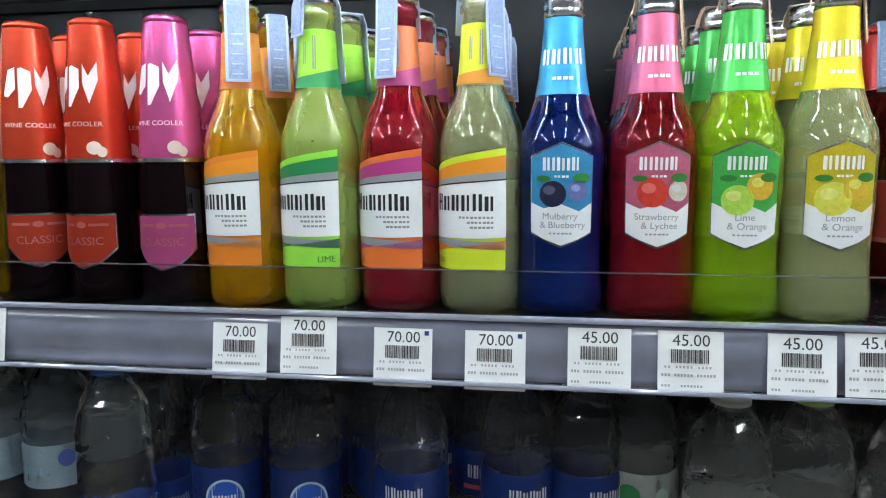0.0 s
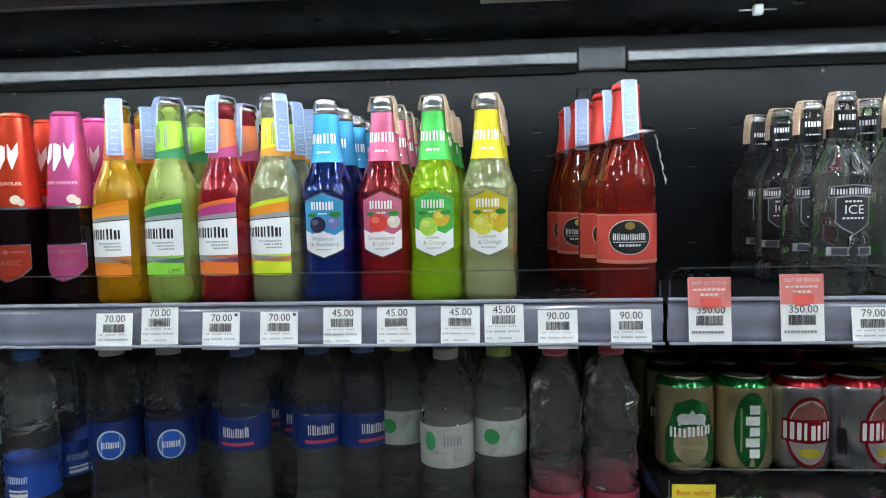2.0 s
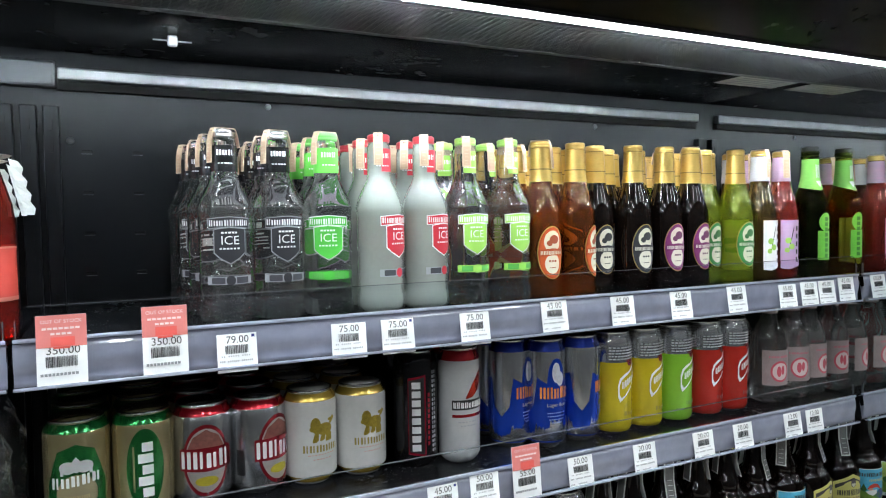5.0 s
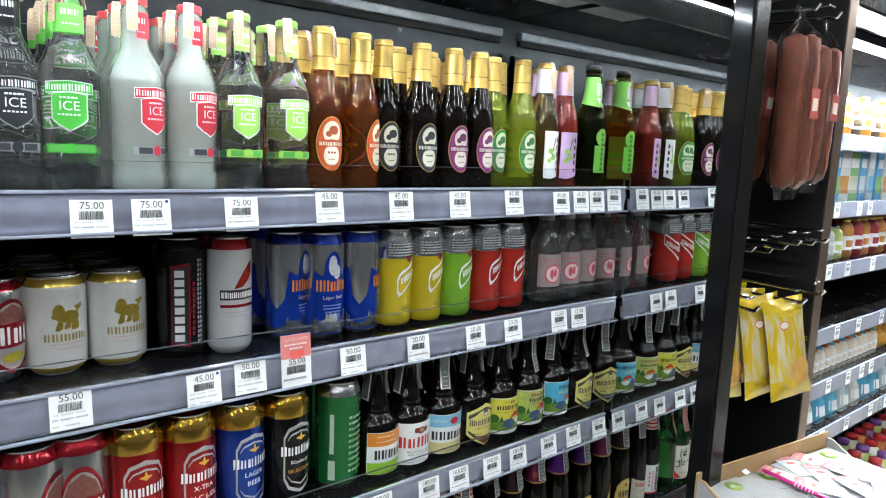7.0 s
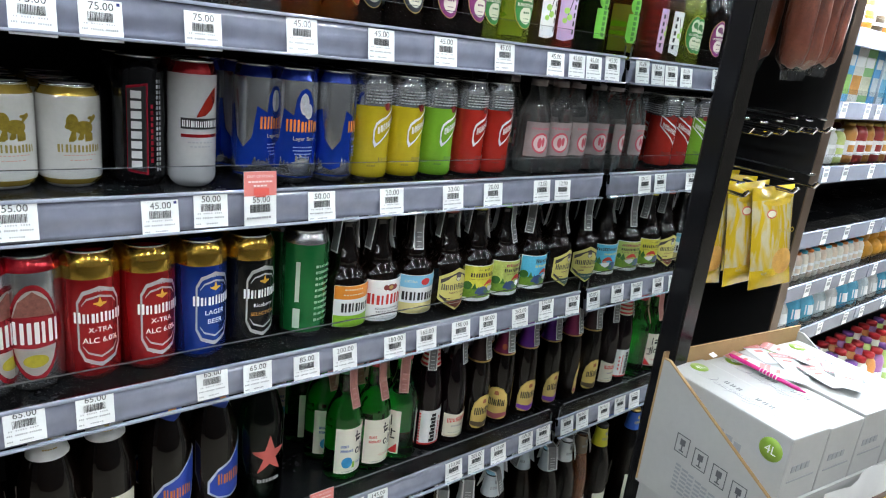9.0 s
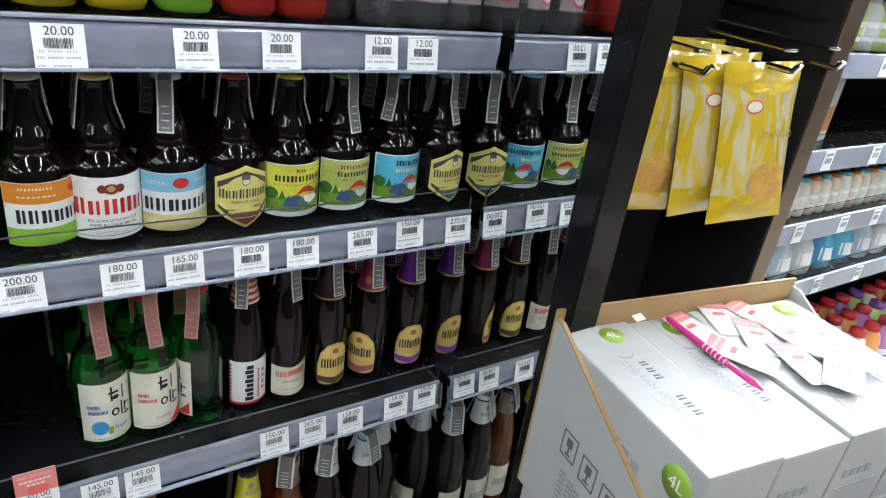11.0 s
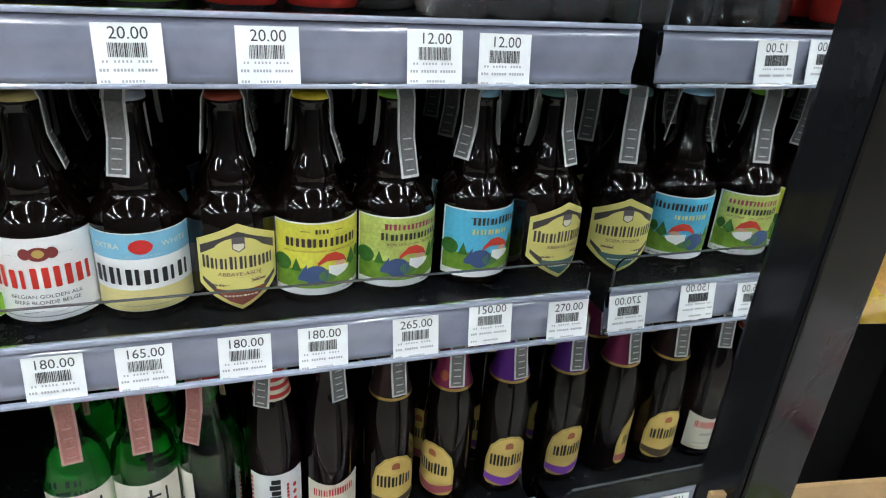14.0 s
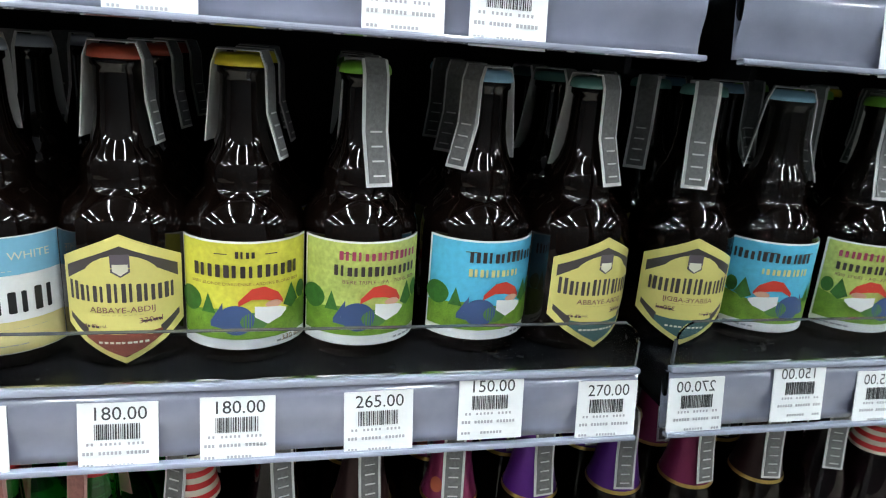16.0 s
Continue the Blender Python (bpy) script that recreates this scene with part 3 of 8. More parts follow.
def wine_cooler(foil, kind, pale=False):
    body = drink(0.75, 0.46, 0.02) if pale else BLACK_GLASS
    r = bottle("wine_cooler", f"{kind} tapered wine cooler bottle with a {'white' if pale else 'red'} label", P_COOLER, body)
    f = part("foil_neck", sleeve("foil_neck", P_COOLER, 0.112, 0.2138, mat(f"foil_{kind}", foil, 0.24, 0.55, var=0.12, scale=20, bump=0.12, bscale=40)), r, f"{kind} foil neck")
    part("crown_disc", lathe("crown_disc", [(0.0162, 0.2142), (0.0166, 0.2165), (0.014, 0.2195), (0.002, 0.22)], mat(f"foil_{kind}", foil)), r)
    part("foil_rim", sleeve("foil_rim", P_COOLER, 0.1095, 0.1125, SILVER, 0.0011), f)
    if not pale:
        w = [[(-0.017, 0.161, 0.164), (-0.0135, 0.16, 0.181), (-0.008, 0.166, 0.183)], [(-0.006, 0.152, 0.182), (-0.0035, 0.152, 0.183), (0.003, 0.166, 0.18)], [(0.0055, 0.169, 0.184), (0.0095, 0.154, 0.175), (0.016, 0.172, 0.186)]]
        lay(r, P_COOLER, 0.02, "emblem", w, ink(0.85, 0.75, 0.75), 3, -6, 2, f)
        say("WINE COOLER", P_COOLER, 0.02, 0, 0.137, 0.005, ink(0.8, 0.6, 0.6), f, 3, -6)
        lay(r, P_COOLER, 0.02, "scroll", [oval(0.011, 0.1205, 0.0045, 0.005), oval(0.0155, 0.1175, 0.003, 0.004)], ink(0.72, 0.6, 0.5), 3, -6, 1, f)
        s = lay(r, P_COOLER, 0.026, "label", [[(-0.026, 0.042, 0.07), (-0.013, 0.031, 0.07), (0, 0.027, 0.07), (0.013, 0.031, 0.07), (0.026, 0.042, 0.07)]], SILVER, 1, -4)
        lay(r, P_COOLER, 0.026, "label_field", [[(-0.025, 0.0435, 0.0685), (-0.013, 0.0325, 0.0685), (0, 0.0285, 0.0685), (0.013, 0.0325, 0.0685), (0.025, 0.0435, 0.0685)]], mat(f"labelfoil_{kind}", tuple(c * 0.55 for c in foil), 0.35, 0.3), 2, -4, 1, s)
        lay(r, P_COOLER, 0.026, "lettering", [oval(0, 0.0615, 0.004, 0.0025), rect(-0.02, -0.006, 0.0605, 0.0625), rect(0.006, 0.02, 0.0605, 0.0625)], ink(0.45, 0.12, 0.12), 3, -4, 1, s)
        say("CLASSIC", P_COOLER, 0.026, 0, 0.046, 0.0088, ink(0.45, 0.14, 0.14), s, 4, -4)
    else:
        lay(r, P_COOLER, 0.02, "lettering", word(-0.014, 0.014, 0.16, 0.18, 3) + word(-0.016, 0.016, 0.148, 0.152, 9) + word(-0.012, 0.012, 0.138, 0.142, 7), ink(0.45, 0.5, 0.5), 3, -6, 1, f)
        for mo in (oval(0.022, 0.165, 0.009, 0.01), oval(0.025, 0.19, 0.007, 0.008), oval(-0.024, 0.15, 0.008, 0.009)):
            lay(r, P_COOLER, 0.02, "motif", [mo], ink(0.8, 0.45, 0.05), 3, -6, 1, f)
    return r


def alcopop(kind, liquid, c1, c2, neck, neck2):
    r = bottle("alcopop_bottle", f"{kind} alcopop glass bottle with a white and striped label", P_POP, drink(*liquid))
    n = part("neck_label", sleeve("neck_label", P_POP, 0.163, 0.205, ink(*neck)), r, f"{kind} neck label")
    lay(r, P_POP, 0.014, "neck_band", [[(-0.03, 0.163, 0.168), (0, 0.163, 0.172), (0.03, 0.163, 0.18)]], ink(*neck2), 2, 0, 3, n)
    lay(r, P_POP, 0.014, "lettering", word(0.001, 0.004, 0.176, 0.2, 1) + word(-0.006, -0.003, 0.18, 0.196, 1), GREY, 3, 0, 2, n)

    def curve(lo0, lo1, hi0, hi1):
        return [(-0.044 + 0.066 * t, lo0 + (lo1 - lo0) * t ** 0.6, hi0 + (hi1 - hi0) * t ** 0.6) for t in (0, 0.2, 0.4, 0.6, 0.8, 1)]

    lab = lay(r, P_POP, 0.0297, "label", [curve(0.032, 0.032, 0.102, 0.118)], ink(*c1), 1)
    lay(r, P_POP, 0.0297, "stripe", [curve(0.092, 0.102, 0.098, 0.113)], ink(*c2), 2, 0, 1, lab)
    lay(r, P_POP, 0.0297, "stripe", [curve(0.04, 0.053, 0.052, 0.046)], ink(*c2), 2, 0, 1, lab)
    lay(r, P_POP, 0.0297, "stripe", [curve(0.088, 0.096, 0.092, 0.102)], GREY, 2, 0, 1, lab)
    lay(r, P_POP, 0.0297, "stripe", [curve(0.052, 0.046, 0.056, 0.052)], GREY, 2, 0, 1, lab)
    lay(r, P_POP, 0.0297, "white_field", [curve(0.054, 0.055, 0.089, 0.096)], WHITE, 3, 0, 1, lab)
    lay(r, P_POP, 0.0297, "top_line", [curve(0.0885, 0.0955, 0.0895, 0.0965)], BLACK, 4, 0, 1, lab)
    lay(r, P_POP, 0.0297, "lettering", word(-0.034, 0.014, 0.074, 0.086, 6) + [rect(-0.034, -0.03, 0.079, 0.081)], BLACK, 4, 0, 1, lab)
    lay(r, P_POP, 0.0297, "small_print", word(-0.012, 0.013, 0.0685, 0.0705, 9) + word(-0.006, 0.013, 0.065, 0.067, 7) + word(-0.004, 0.013, 0.0615, 0.0635, 6), GREY, 4, 0, 1, lab)
    lay(r, P_POP, 0.0297, "flavour_print", word(-0.034, -0.024, 0.036, 0.041, 3), ink(*[c * 0.45 for c in c1]), 4, 0, 1, lab)
    if kind == "lime":
        say("LIME", P_POP, 0.0297, 0.012, 0.036, 0.0065, ink(0.03, 0.2, 0.05), lab, 4)
    crown(r, 0.2225, SILVER)
    return r


def twist(kind, liquid, col, fruits):
    r = bottle("fruit_drink_bottle", f"{kind} fruit drink bottle with six-sided label and silver cap", P_TWIST, drink(*liquid))
    n = part("neck_label", sleeve("neck_label", P_TWIST, 0.1545, 0.2075, mat(f"sheen_{kind}", col, 0.22, 0.35, var=0.1, scale=25)), r, f"metallic {kind} neck label")
    lay(r, P_TWIST, 0.016, "lettering", word(-0.016, 0.016, 0.175, 0.186, 4) + word(-0.007, 0.007, 0.164, 0.167, 4), ink(0.8, 0.82, 0.84), 3, 0, 2, n)
    screw(r, 0.2082, 0.224, SILVER)
    lab = lay(r, P_TWIST, 0.0297, "label", [hexa(0.0228, 0.0485, 0.1215, 0.0095)], SILVER, 1, 0, 3)
    lay(r, P_TWIST, 0.0297, "label_field", [hexa(0.022, 0.05, 0.12, 0.009)], mat(f"field_{kind}", tuple(c * 0.7 for c in col), 0.35, 0.1, var=0.25, scale=90), 2, 0, 3, lab)
    lay(r, P_TWIST, 0.0297, "white_field", [[(-0.022, 0.0592, 0.08), (-0.012, 0.0546, 0.076), (0, 0.0502, 0.079), (0.012, 0.0546, 0.074), (0.022, 0.0592, 0.08)]], WHITE, 3, 0, 2, lab)
    lay(r, P_TWIST, 0.0297, "lettering", word(-0.0128, 0.0128, 0.102, 0.111, 4) + word(-0.005, 0.005, 0.097, 0.099, 4), WHITE, 3, 0, 1, lab)
    for fu, fv, fr, fc in fruits:
        lay(r, P_TWIST, 0.0297, "fruit", [oval(fu, fv, fr, fr)], mat(f"fruit_{fc}", fc, 0.4, var=0.3, scale=300), 4, 0, 2, lab)
        lay(r, P_TWIST, 0.0297, "fruit_shine", [oval(fu - fr * 0.25, fv + fr * 0.3, fr * 0.45, fr * 0.35)], mat(f"fruit2_{fc}", tuple(min(1, c * 1.5 + 0.08) for c in fc), 0.4, var=0.3, scale=300), 5, 0, 1, lab)
    lay(r, P_TWIST, 0.0297, "leaf", [oval(0.013, 0.097, 0.006, 0.003), oval(-0.012, 0.0965, 0.005, 0.0022)], ink(0.03, 0.2, 0.03), 6, 0, 1, lab)
    lay(r, P_TWIST, 0.0297, "small_print", word(-0.008, 0.008, 0.058, 0.0595, 6), GREY, 5, 0, 1, lab)
    a, b = {"blue": ("Mulberry", "& Blueberry"), "strawberry pink": ("Strawberry", "& Lychee"), "green": ("Lime", "& Orange"), "yellow": ("Lemon", "& Orange")}[kind]
    say(a, P_TWIST, 0.0297, -0.001, 0.0685, 0.0064, GREY, lab, 5)
    say(b, P_TWIST, 0.0297, 0.001, 0.0625, 0.0064, GREY, lab, 5)
    return r


def red_cider():
    r = bottle("cider_bottle", "red cider bottle with a red label and white neck tag", P_CIDER, mat("red_cider_drink", (0.82, 0.07, 0.045), 0.02, var=0.06, trans=0.93, coat=0.9, ior=1.36, rvar=0.015))
    lab = lay(r, P_CIDER, 0.0318, "label", [rect(-0.046, 0.046, 0.042, 0.09)], ink(0.6, 0.07, 0.05), 1)
    lay(r, P_CIDER, 0.0318, "label_band", [rect(-0.046, 0.046, 0.039, 0.043)], mat("rose_foil", (0.7, 0.25, 0.2), 0.3, 0.6), 2, 0, 1, lab)
    lay(r, P_CIDER, 0.0318, "label_band", [rect(-0.046, 0.046, 0.0895, 0.0915)], mat("rose_foil", (0.7, 0.25, 0.2)), 2, 0, 1, lab)
    lay(r, P_CIDER, 0.0318, "emblem", [oval(-0.002, 0.067, 0.0225, 0.0185)], ink(0.6, 0.6, 0.58), 3, 0, 2, lab)
    lay(r, P_CIDER, 0.0318, "emblem_field", [oval(-0.002, 0.067, 0.0215, 0.0175)], BLACK, 4, 0, 2, lab)
    lay(r, P_CIDER, 0.0318, "lettering", word(-0.019, 0.015, 0.064, 0.071, 8) + word(-0.013, 0.01, 0.057, 0.06, 7) + [rect(-0.019, 0.015, 0.0615, 0.0622)], ink(0.7, 0.7, 0.7), 5, 0, 1, lab)
    lay(r, P_CIDER, 0.0318, "crest", [oval(-0.002, 0.079, 0.005, 0.004)], GOLD, 5, 0, 1, lab)
    part("wrapper_neck", sleeve("wrapper_neck", P_CIDER, 0.172, 0.222, mat("red_neck_foil", (0.6, 0.04, 0.03), 0.3, 0.2, bump=0.4, bscale=90)), r, "crinkled red foil neck")
    crown(r, 0.2245, ink(0.6, 0.04, 0.03))
    stamp(r, 0.2315, P_CIDER, 0.062, 0.05, 4, STAMP_BLUE)
    v, f = [], []
    for i in range(25):
        a = 2 * math.pi * i / 24
        for q, dz in ((0.0175, 0.0), (0.031, -0.002)):
            v.append((q * math.sin(a), -q * math.cos(a), 0.176 + dz + 0.006 * math.sin(a)))
    f = [(2 * i, 2 * i + 1, 2 * i + 3, 2 * i + 2) for i in range(24)]
    tag = part("neck_tag", mesh("neck_tag", v, f, ink(0.6, 0.6, 0.58)), r, "white die-cut card tag round the neck")
    n = len(v)
    flap = []
    for i in range(9):
        z = 0.176 - 0.0068 * i
        flap += [(0.029 + 0.0015 * i, -0.011 + 0.0006 * i, z), (0.034 + 0.0016 * i + (0.003 if i % 2 else 0), 0.0165, z)]
    part("tag_flap", mesh("tag_flap", flap, [(2 * i, 2 * i + 1, 2 * i + 3, 2 * i + 2) for i in range(8)], ink(0.78, 0.78, 0.76)), tag, "notched white card flap")
    return r


def ice(kind, body, c, words, cap, capsleeve):
    r = bottle("vodka_mix_bottle", f"{kind} vodka mixer bottle with a shield label and screw cap", P_ICE, body)
    if kind[0] == "m":
        lay(r, P_ICE, 0.0143, "neck_label", [rect(-0.009, 0.009, 0.17, 0.198)], c, 1, words)
    else:
        part("neck_label", sleeve("neck_label", P_ICE, 0.168, 0.197, capsleeve), r)
    lay(r, P_ICE, 0.0143, "lettering", word(-0.009, 0.009, 0.186, 0.192, 3) + word(-0.008, 0.008, 0.176, 0.178, 5), WHITE, 3)
    screw(r, 0.2065, 0.2155, cap)
    rim = GREY if kind[0] == "c" else WHITE
    edge = lay(r, P_ICE, 0.0293, "label_rim", [[(-0.0242, 0.1037, 0.1157), (0, 0.1057, 0.1177), (0.0242, 0.1037, 0.1157)], [(-0.0178, 0.0772, 0.1035), (-0.0107, 0.0708, 0.105), (0, 0.0645, 0.1055), (0.0107, 0.0708, 0.105), (0.0178, 0.0772, 0.1035)]], rim, 1, words)
    top = lay(r, P_ICE, 0.0293, "label", [[(-0.0232, 0.1047, 0.1147), (0, 0.1067, 0.1167), (0.0232, 0.1047, 0.1147)], [(-0.0165, 0.078, 0.103), (-0.01, 0.072, 0.104), (0, 0.066, 0.105), (0.01, 0.072, 0.104), (0.0165, 0.078, 0.103)]], c, 2, words, 1, edge)
    lay(r, P_ICE, 0.0293, "lettering", word(-0.022, 0.022, 0.107, 0.114, 8) + word(-0.011, 0.011, 0.081, 0.0835, 6) + word(-0.009, 0.009, 0.0985, 0.1012, 5), WHITE, 3, words, 1, top)
    say("ICE", P_ICE, 0.0293, 0, 0.0868, 0.0135, WHITE, top, 4, words)
    band = lay(r, P_ICE, 0.0293, "bottom_band", [rect(-0.026, 0.026, 0.0425, 0.0515)], c if kind[0] in "gm" and kind[1] != "i" else GREY, 1, words)
    lay(r, P_ICE, 0.0293, "band_field", [rect(-0.0205, -0.006, 0.0435, 0.0505), rect(0.006, 0.0205, 0.0435, 0.0505)], ink(0.05, 0.05, 0.06) if kind[0] == "c" or kind[1] == "i" else ink(0.1, 0.42, 0.08), 2, words, 1, band)
    lay(r, P_ICE, 0.0293, "seal", [oval(0.0, 0.047, 0.005, 0.0056)], c, 3, words, 1, band)
    return r


def moon(kind, body, c, behind=False):
    r = bottle("wine_spritzer_bottle", f"{kind} spritzer bottle with an oval label and gold foil neck", P_MOON, body)
    n = part("foil_neck", sleeve("foil_neck", P_MOON, 0.16, 0.2055, GOLD), r, "gold foil neck")
    part("neck_band", sleeve("neck_band", P_MOON, 0.176, 0.1775, ink(0.3, 0.2, 0.05), 0.001), n)
    screw(r, 0.2062, 0.215, GOLD)
    lab = lay(r, P_MOON, 0.0272, "label", [oval(0, 0.063, 0.0215, 0.036)], GOLD, 1, 0, 3)
    lay(r, P_MOON, 0.0272, "label_field", [oval(0, 0.063, 0.0203, 0.0348)], mat(f"moonfield_{kind}", c, 0.4, var=0.3, scale=220), 2, 0, 3, lab)
    lay(r, P_MOON, 0.0272, "picture", [oval(0, 0.078, 0.0125, 0.015), oval(0, 0.048, 0.0115, 0.0135)], CREAM, 3, 0, 2, lab)
    lay(r, P_MOON, 0.0272, "picture_shape", [oval(0.002, 0.081, 0.007, 0.006), oval(-0.005, 0.076, 0.004, 0.004)], ink(*[k * 0.6 + 0.02 for k in c]), 4, 0, 1, lab)
    lay(r, P_MOON, 0.0272, "name_band", [[(-0.02, 0.0575, 0.067), (0, 0.0595, 0.069), (0.02, 0.0575, 0.067)]], ink(*[k * 0.8 for k in c]), 4, 0, 1, lab)
    lay(r, P_MOON, 0.0272, "lettering", word(-0.017, 0.017, 0.0605, 0.0655, 8), CREAM, 5, 0, 1, lab)
    lay(r, P_MOON, 0.0272, "small_print", word(-0.006, 0.006, 0.05, 0.0535, 3) + word(-0.005, 0.005, 0.042, 0.0435, 4), ink(*[k * 0.5 for k in c]), 4, 0, 1, lab)
    return r


def spritz(kind, body, c, neck):
    r = bottle("flavoured_spirit_bottle", f"slim {kind} flavoured drink bottle with a {kind} paper label", P_MOON, body)
    part("neck_label", sleeve("neck_label", P_MOON, 0.165, 0.205, neck), r)
    screw(r, 0.2062, 0.215, GOLD)
    lab = lay(r, P_MOON, 0.0272, "label", [[(-0.018, 0.02, 0.1), (-0.005, 0.018, 0.1), (0.018, 0.024, 0.1)]], c, 1)
    lay(r, P_MOON, 0.0272, "lettering", [rect(0.008, 0.0125, 0.03 + 0.013 * i, 0.038 + 0.013 * i) for i in range(5)] + [[(-0.006, 0.045, 0.05), (0.004, 0.085, 0.092)]], BLACK, 3, 0, 1, lab)
    lay(r, P_MOON, 0.0272, "motif", [oval(-0.006, 0.066, 0.005, 0.005), oval(0.0, 0.056, 0.005, 0.005), oval(-0.008, 0.05, 0.004, 0.004)], ink(0.35, 0.6, 0.12), 4, 0, 1, lab)
    return r


def apple():
    r = bottle("apple_cider_bottle", "green glass apple drink bottle with black cap and green label", P_POP, clear(0.42, 0.62, 0.05, 1.3))
    n = lay(r, P_POP, 0.017, "neck_label", [[(-0.04, 0.158, 0.205), (0, 0.15, 0.205), (0.04, 0.162, 0.205)]], ink(0.22, 0.55, 0.1), 1, 0, 5)
    lay(r, P_POP, 0.017, "lettering", [[(-0.004, 0.165, 0.167), (0.002, 0.155, 0.167), (0.008, 0.165, 0.167)]] + word(-0.004, 0.008, 0.172, 0.195, 2), WHITE, 3, 0, 2, n)
    lab = lay(r, P_POP, 0.0297, "label", [rect(-0.012, 0.02, 0.03, 0.08), oval(0.004, 0.095, 0.014, 0.016)], mat("apple_green", (0.16, 0.5, 0.06), 0.4, var=0.2, scale=60), 1, 0, 2)
    lay(r, P_POP, 0.0297, "lettering", [rect(0.001, 0.009, 0.034 + 0.009 * i, 0.0405 + 0.009 * i) for i in range(8)], ink(0.05, 0.2, 0.03), 3, 0, 1, lab)
    screw(r, 0.213, 0.2265, BLACK)
    return r


def can(name, label, prof, shell, r0, rim=SILVER, band=None, group="drinks on the shelves"):
    r = root(name, label, "can", group)
    H = prof[-1][1]
    part("shell", cached(("can", name, label), lambda: lathe("shell", prof, shell, 36)), r)
    lid = part("lid", cached(("lid", prof[-1][0], H), lambda: lathe("lid", [(prof[-1][0] + 0.0006, H - 0.0025), (prof[-1][0] + 0.0009, H + 0.0002), (prof[-1][0] - 0.0012, H + 0.0006), (prof[-1][0] - 0.0022, H - 0.002), (0.003, H - 0.0026)], SILVER, 36)), r)
    part("pull_tab", cached(("tab", H), lambda: block("pull_tab", -0.0065, 0.0065, -0.014, 0.008, H - 0.0024, H - 0.0012, SILVER, 0.0005, 1)), lid)
    if band:
        part("shoulder_band", sleeve("shoulder_band", prof, H * 0.895, H - 0.003, band, 0.0004, 36), r)
    return r


STEEL = mat("bare_can", (0.58, 0.59, 0.61), 0.24, 0.95, var=0.08, scale=30)


def enamel(r, g, b, metal=0.68):
    return mat(f"enamel_{r}_{g}_{b}_{metal}", (r, g, b), 0.17, metal, var=0.07, scale=25, coat=0.4)


def gold_can(upright):
    r = can("beer_can", "gold beer can with a green oval badge and green rim", P_CAN, enamel(0.55, 0.46, 0.25, 0.7), 0.033, band=enamel(0.02, 0.25, 0.06))
    if upright:
        e = lay(r, P_CAN, 0.033, "badge", [[(-0.03, 0.014, 0.05), (-0.018, 0.018, 0.085), (0, 0.02, 0.092), (0.018, 0.018, 0.085), (0.03, 0.014, 0.05)]], enamel(0.02, 0.22, 0.05), 1, 0, 2)
        lay(r, P_CAN, 0.033, "badge_field", [oval(0, 0.038, 0.02, 0.022)], enamel(0.58, 0.5, 0.3, 0.6), 2, 0, 2, e)
        lay(r, P_CAN, 0.033, "emblem", [oval(-0.008, 0.068, 0.008, 0.0065), oval(0.008, 0.068, 0.008, 0.0065), [(-0.004, 0.064, 0.074), (0, 0.062, 0.079), (0.004, 0.064, 0.074)], rect(-0.015, -0.012, 0.06, 0.068), rect(0.012, 0.015, 0.06, 0.068)], LGREY, 3, 0, 1, e)
        lay(r, P_CAN, 0.033, "lettering", word(-0.024, 0.024, 0.046, 0.058, 5, 0.001), WHITE, 4, 0, 1, e)
        lay(r, P_CAN, 0.033, "small_print", word(-0.012, 0.012, 0.034, 0.038, 6), ink(0.3, 0.25, 0.1), 4, 0, 1, e)
    else:
        e = lay(r, P_CAN, 0.033, "badge", [oval(0, 0.055, 0.0195, 0.044)], enamel(0.02, 0.22, 0.05), 1, 0, 3)
        lay(r, P_CAN, 0.033, "lettering", [rect(-0.003 - 0.004 * (i % 2), 0.008, 0.024 + 0.0125 * i, 0.034 + 0.0125 * i) for i in range(5)], WHITE, 3, 0, 1, e)
        lay(r, P_CAN, 0.033, "small_print", [rect(-0.0125, -0.0105, 0.03, 0.08)], enamel(0.58, 0.5, 0.3, 0.6), 3, 0, 1, e)
    return r


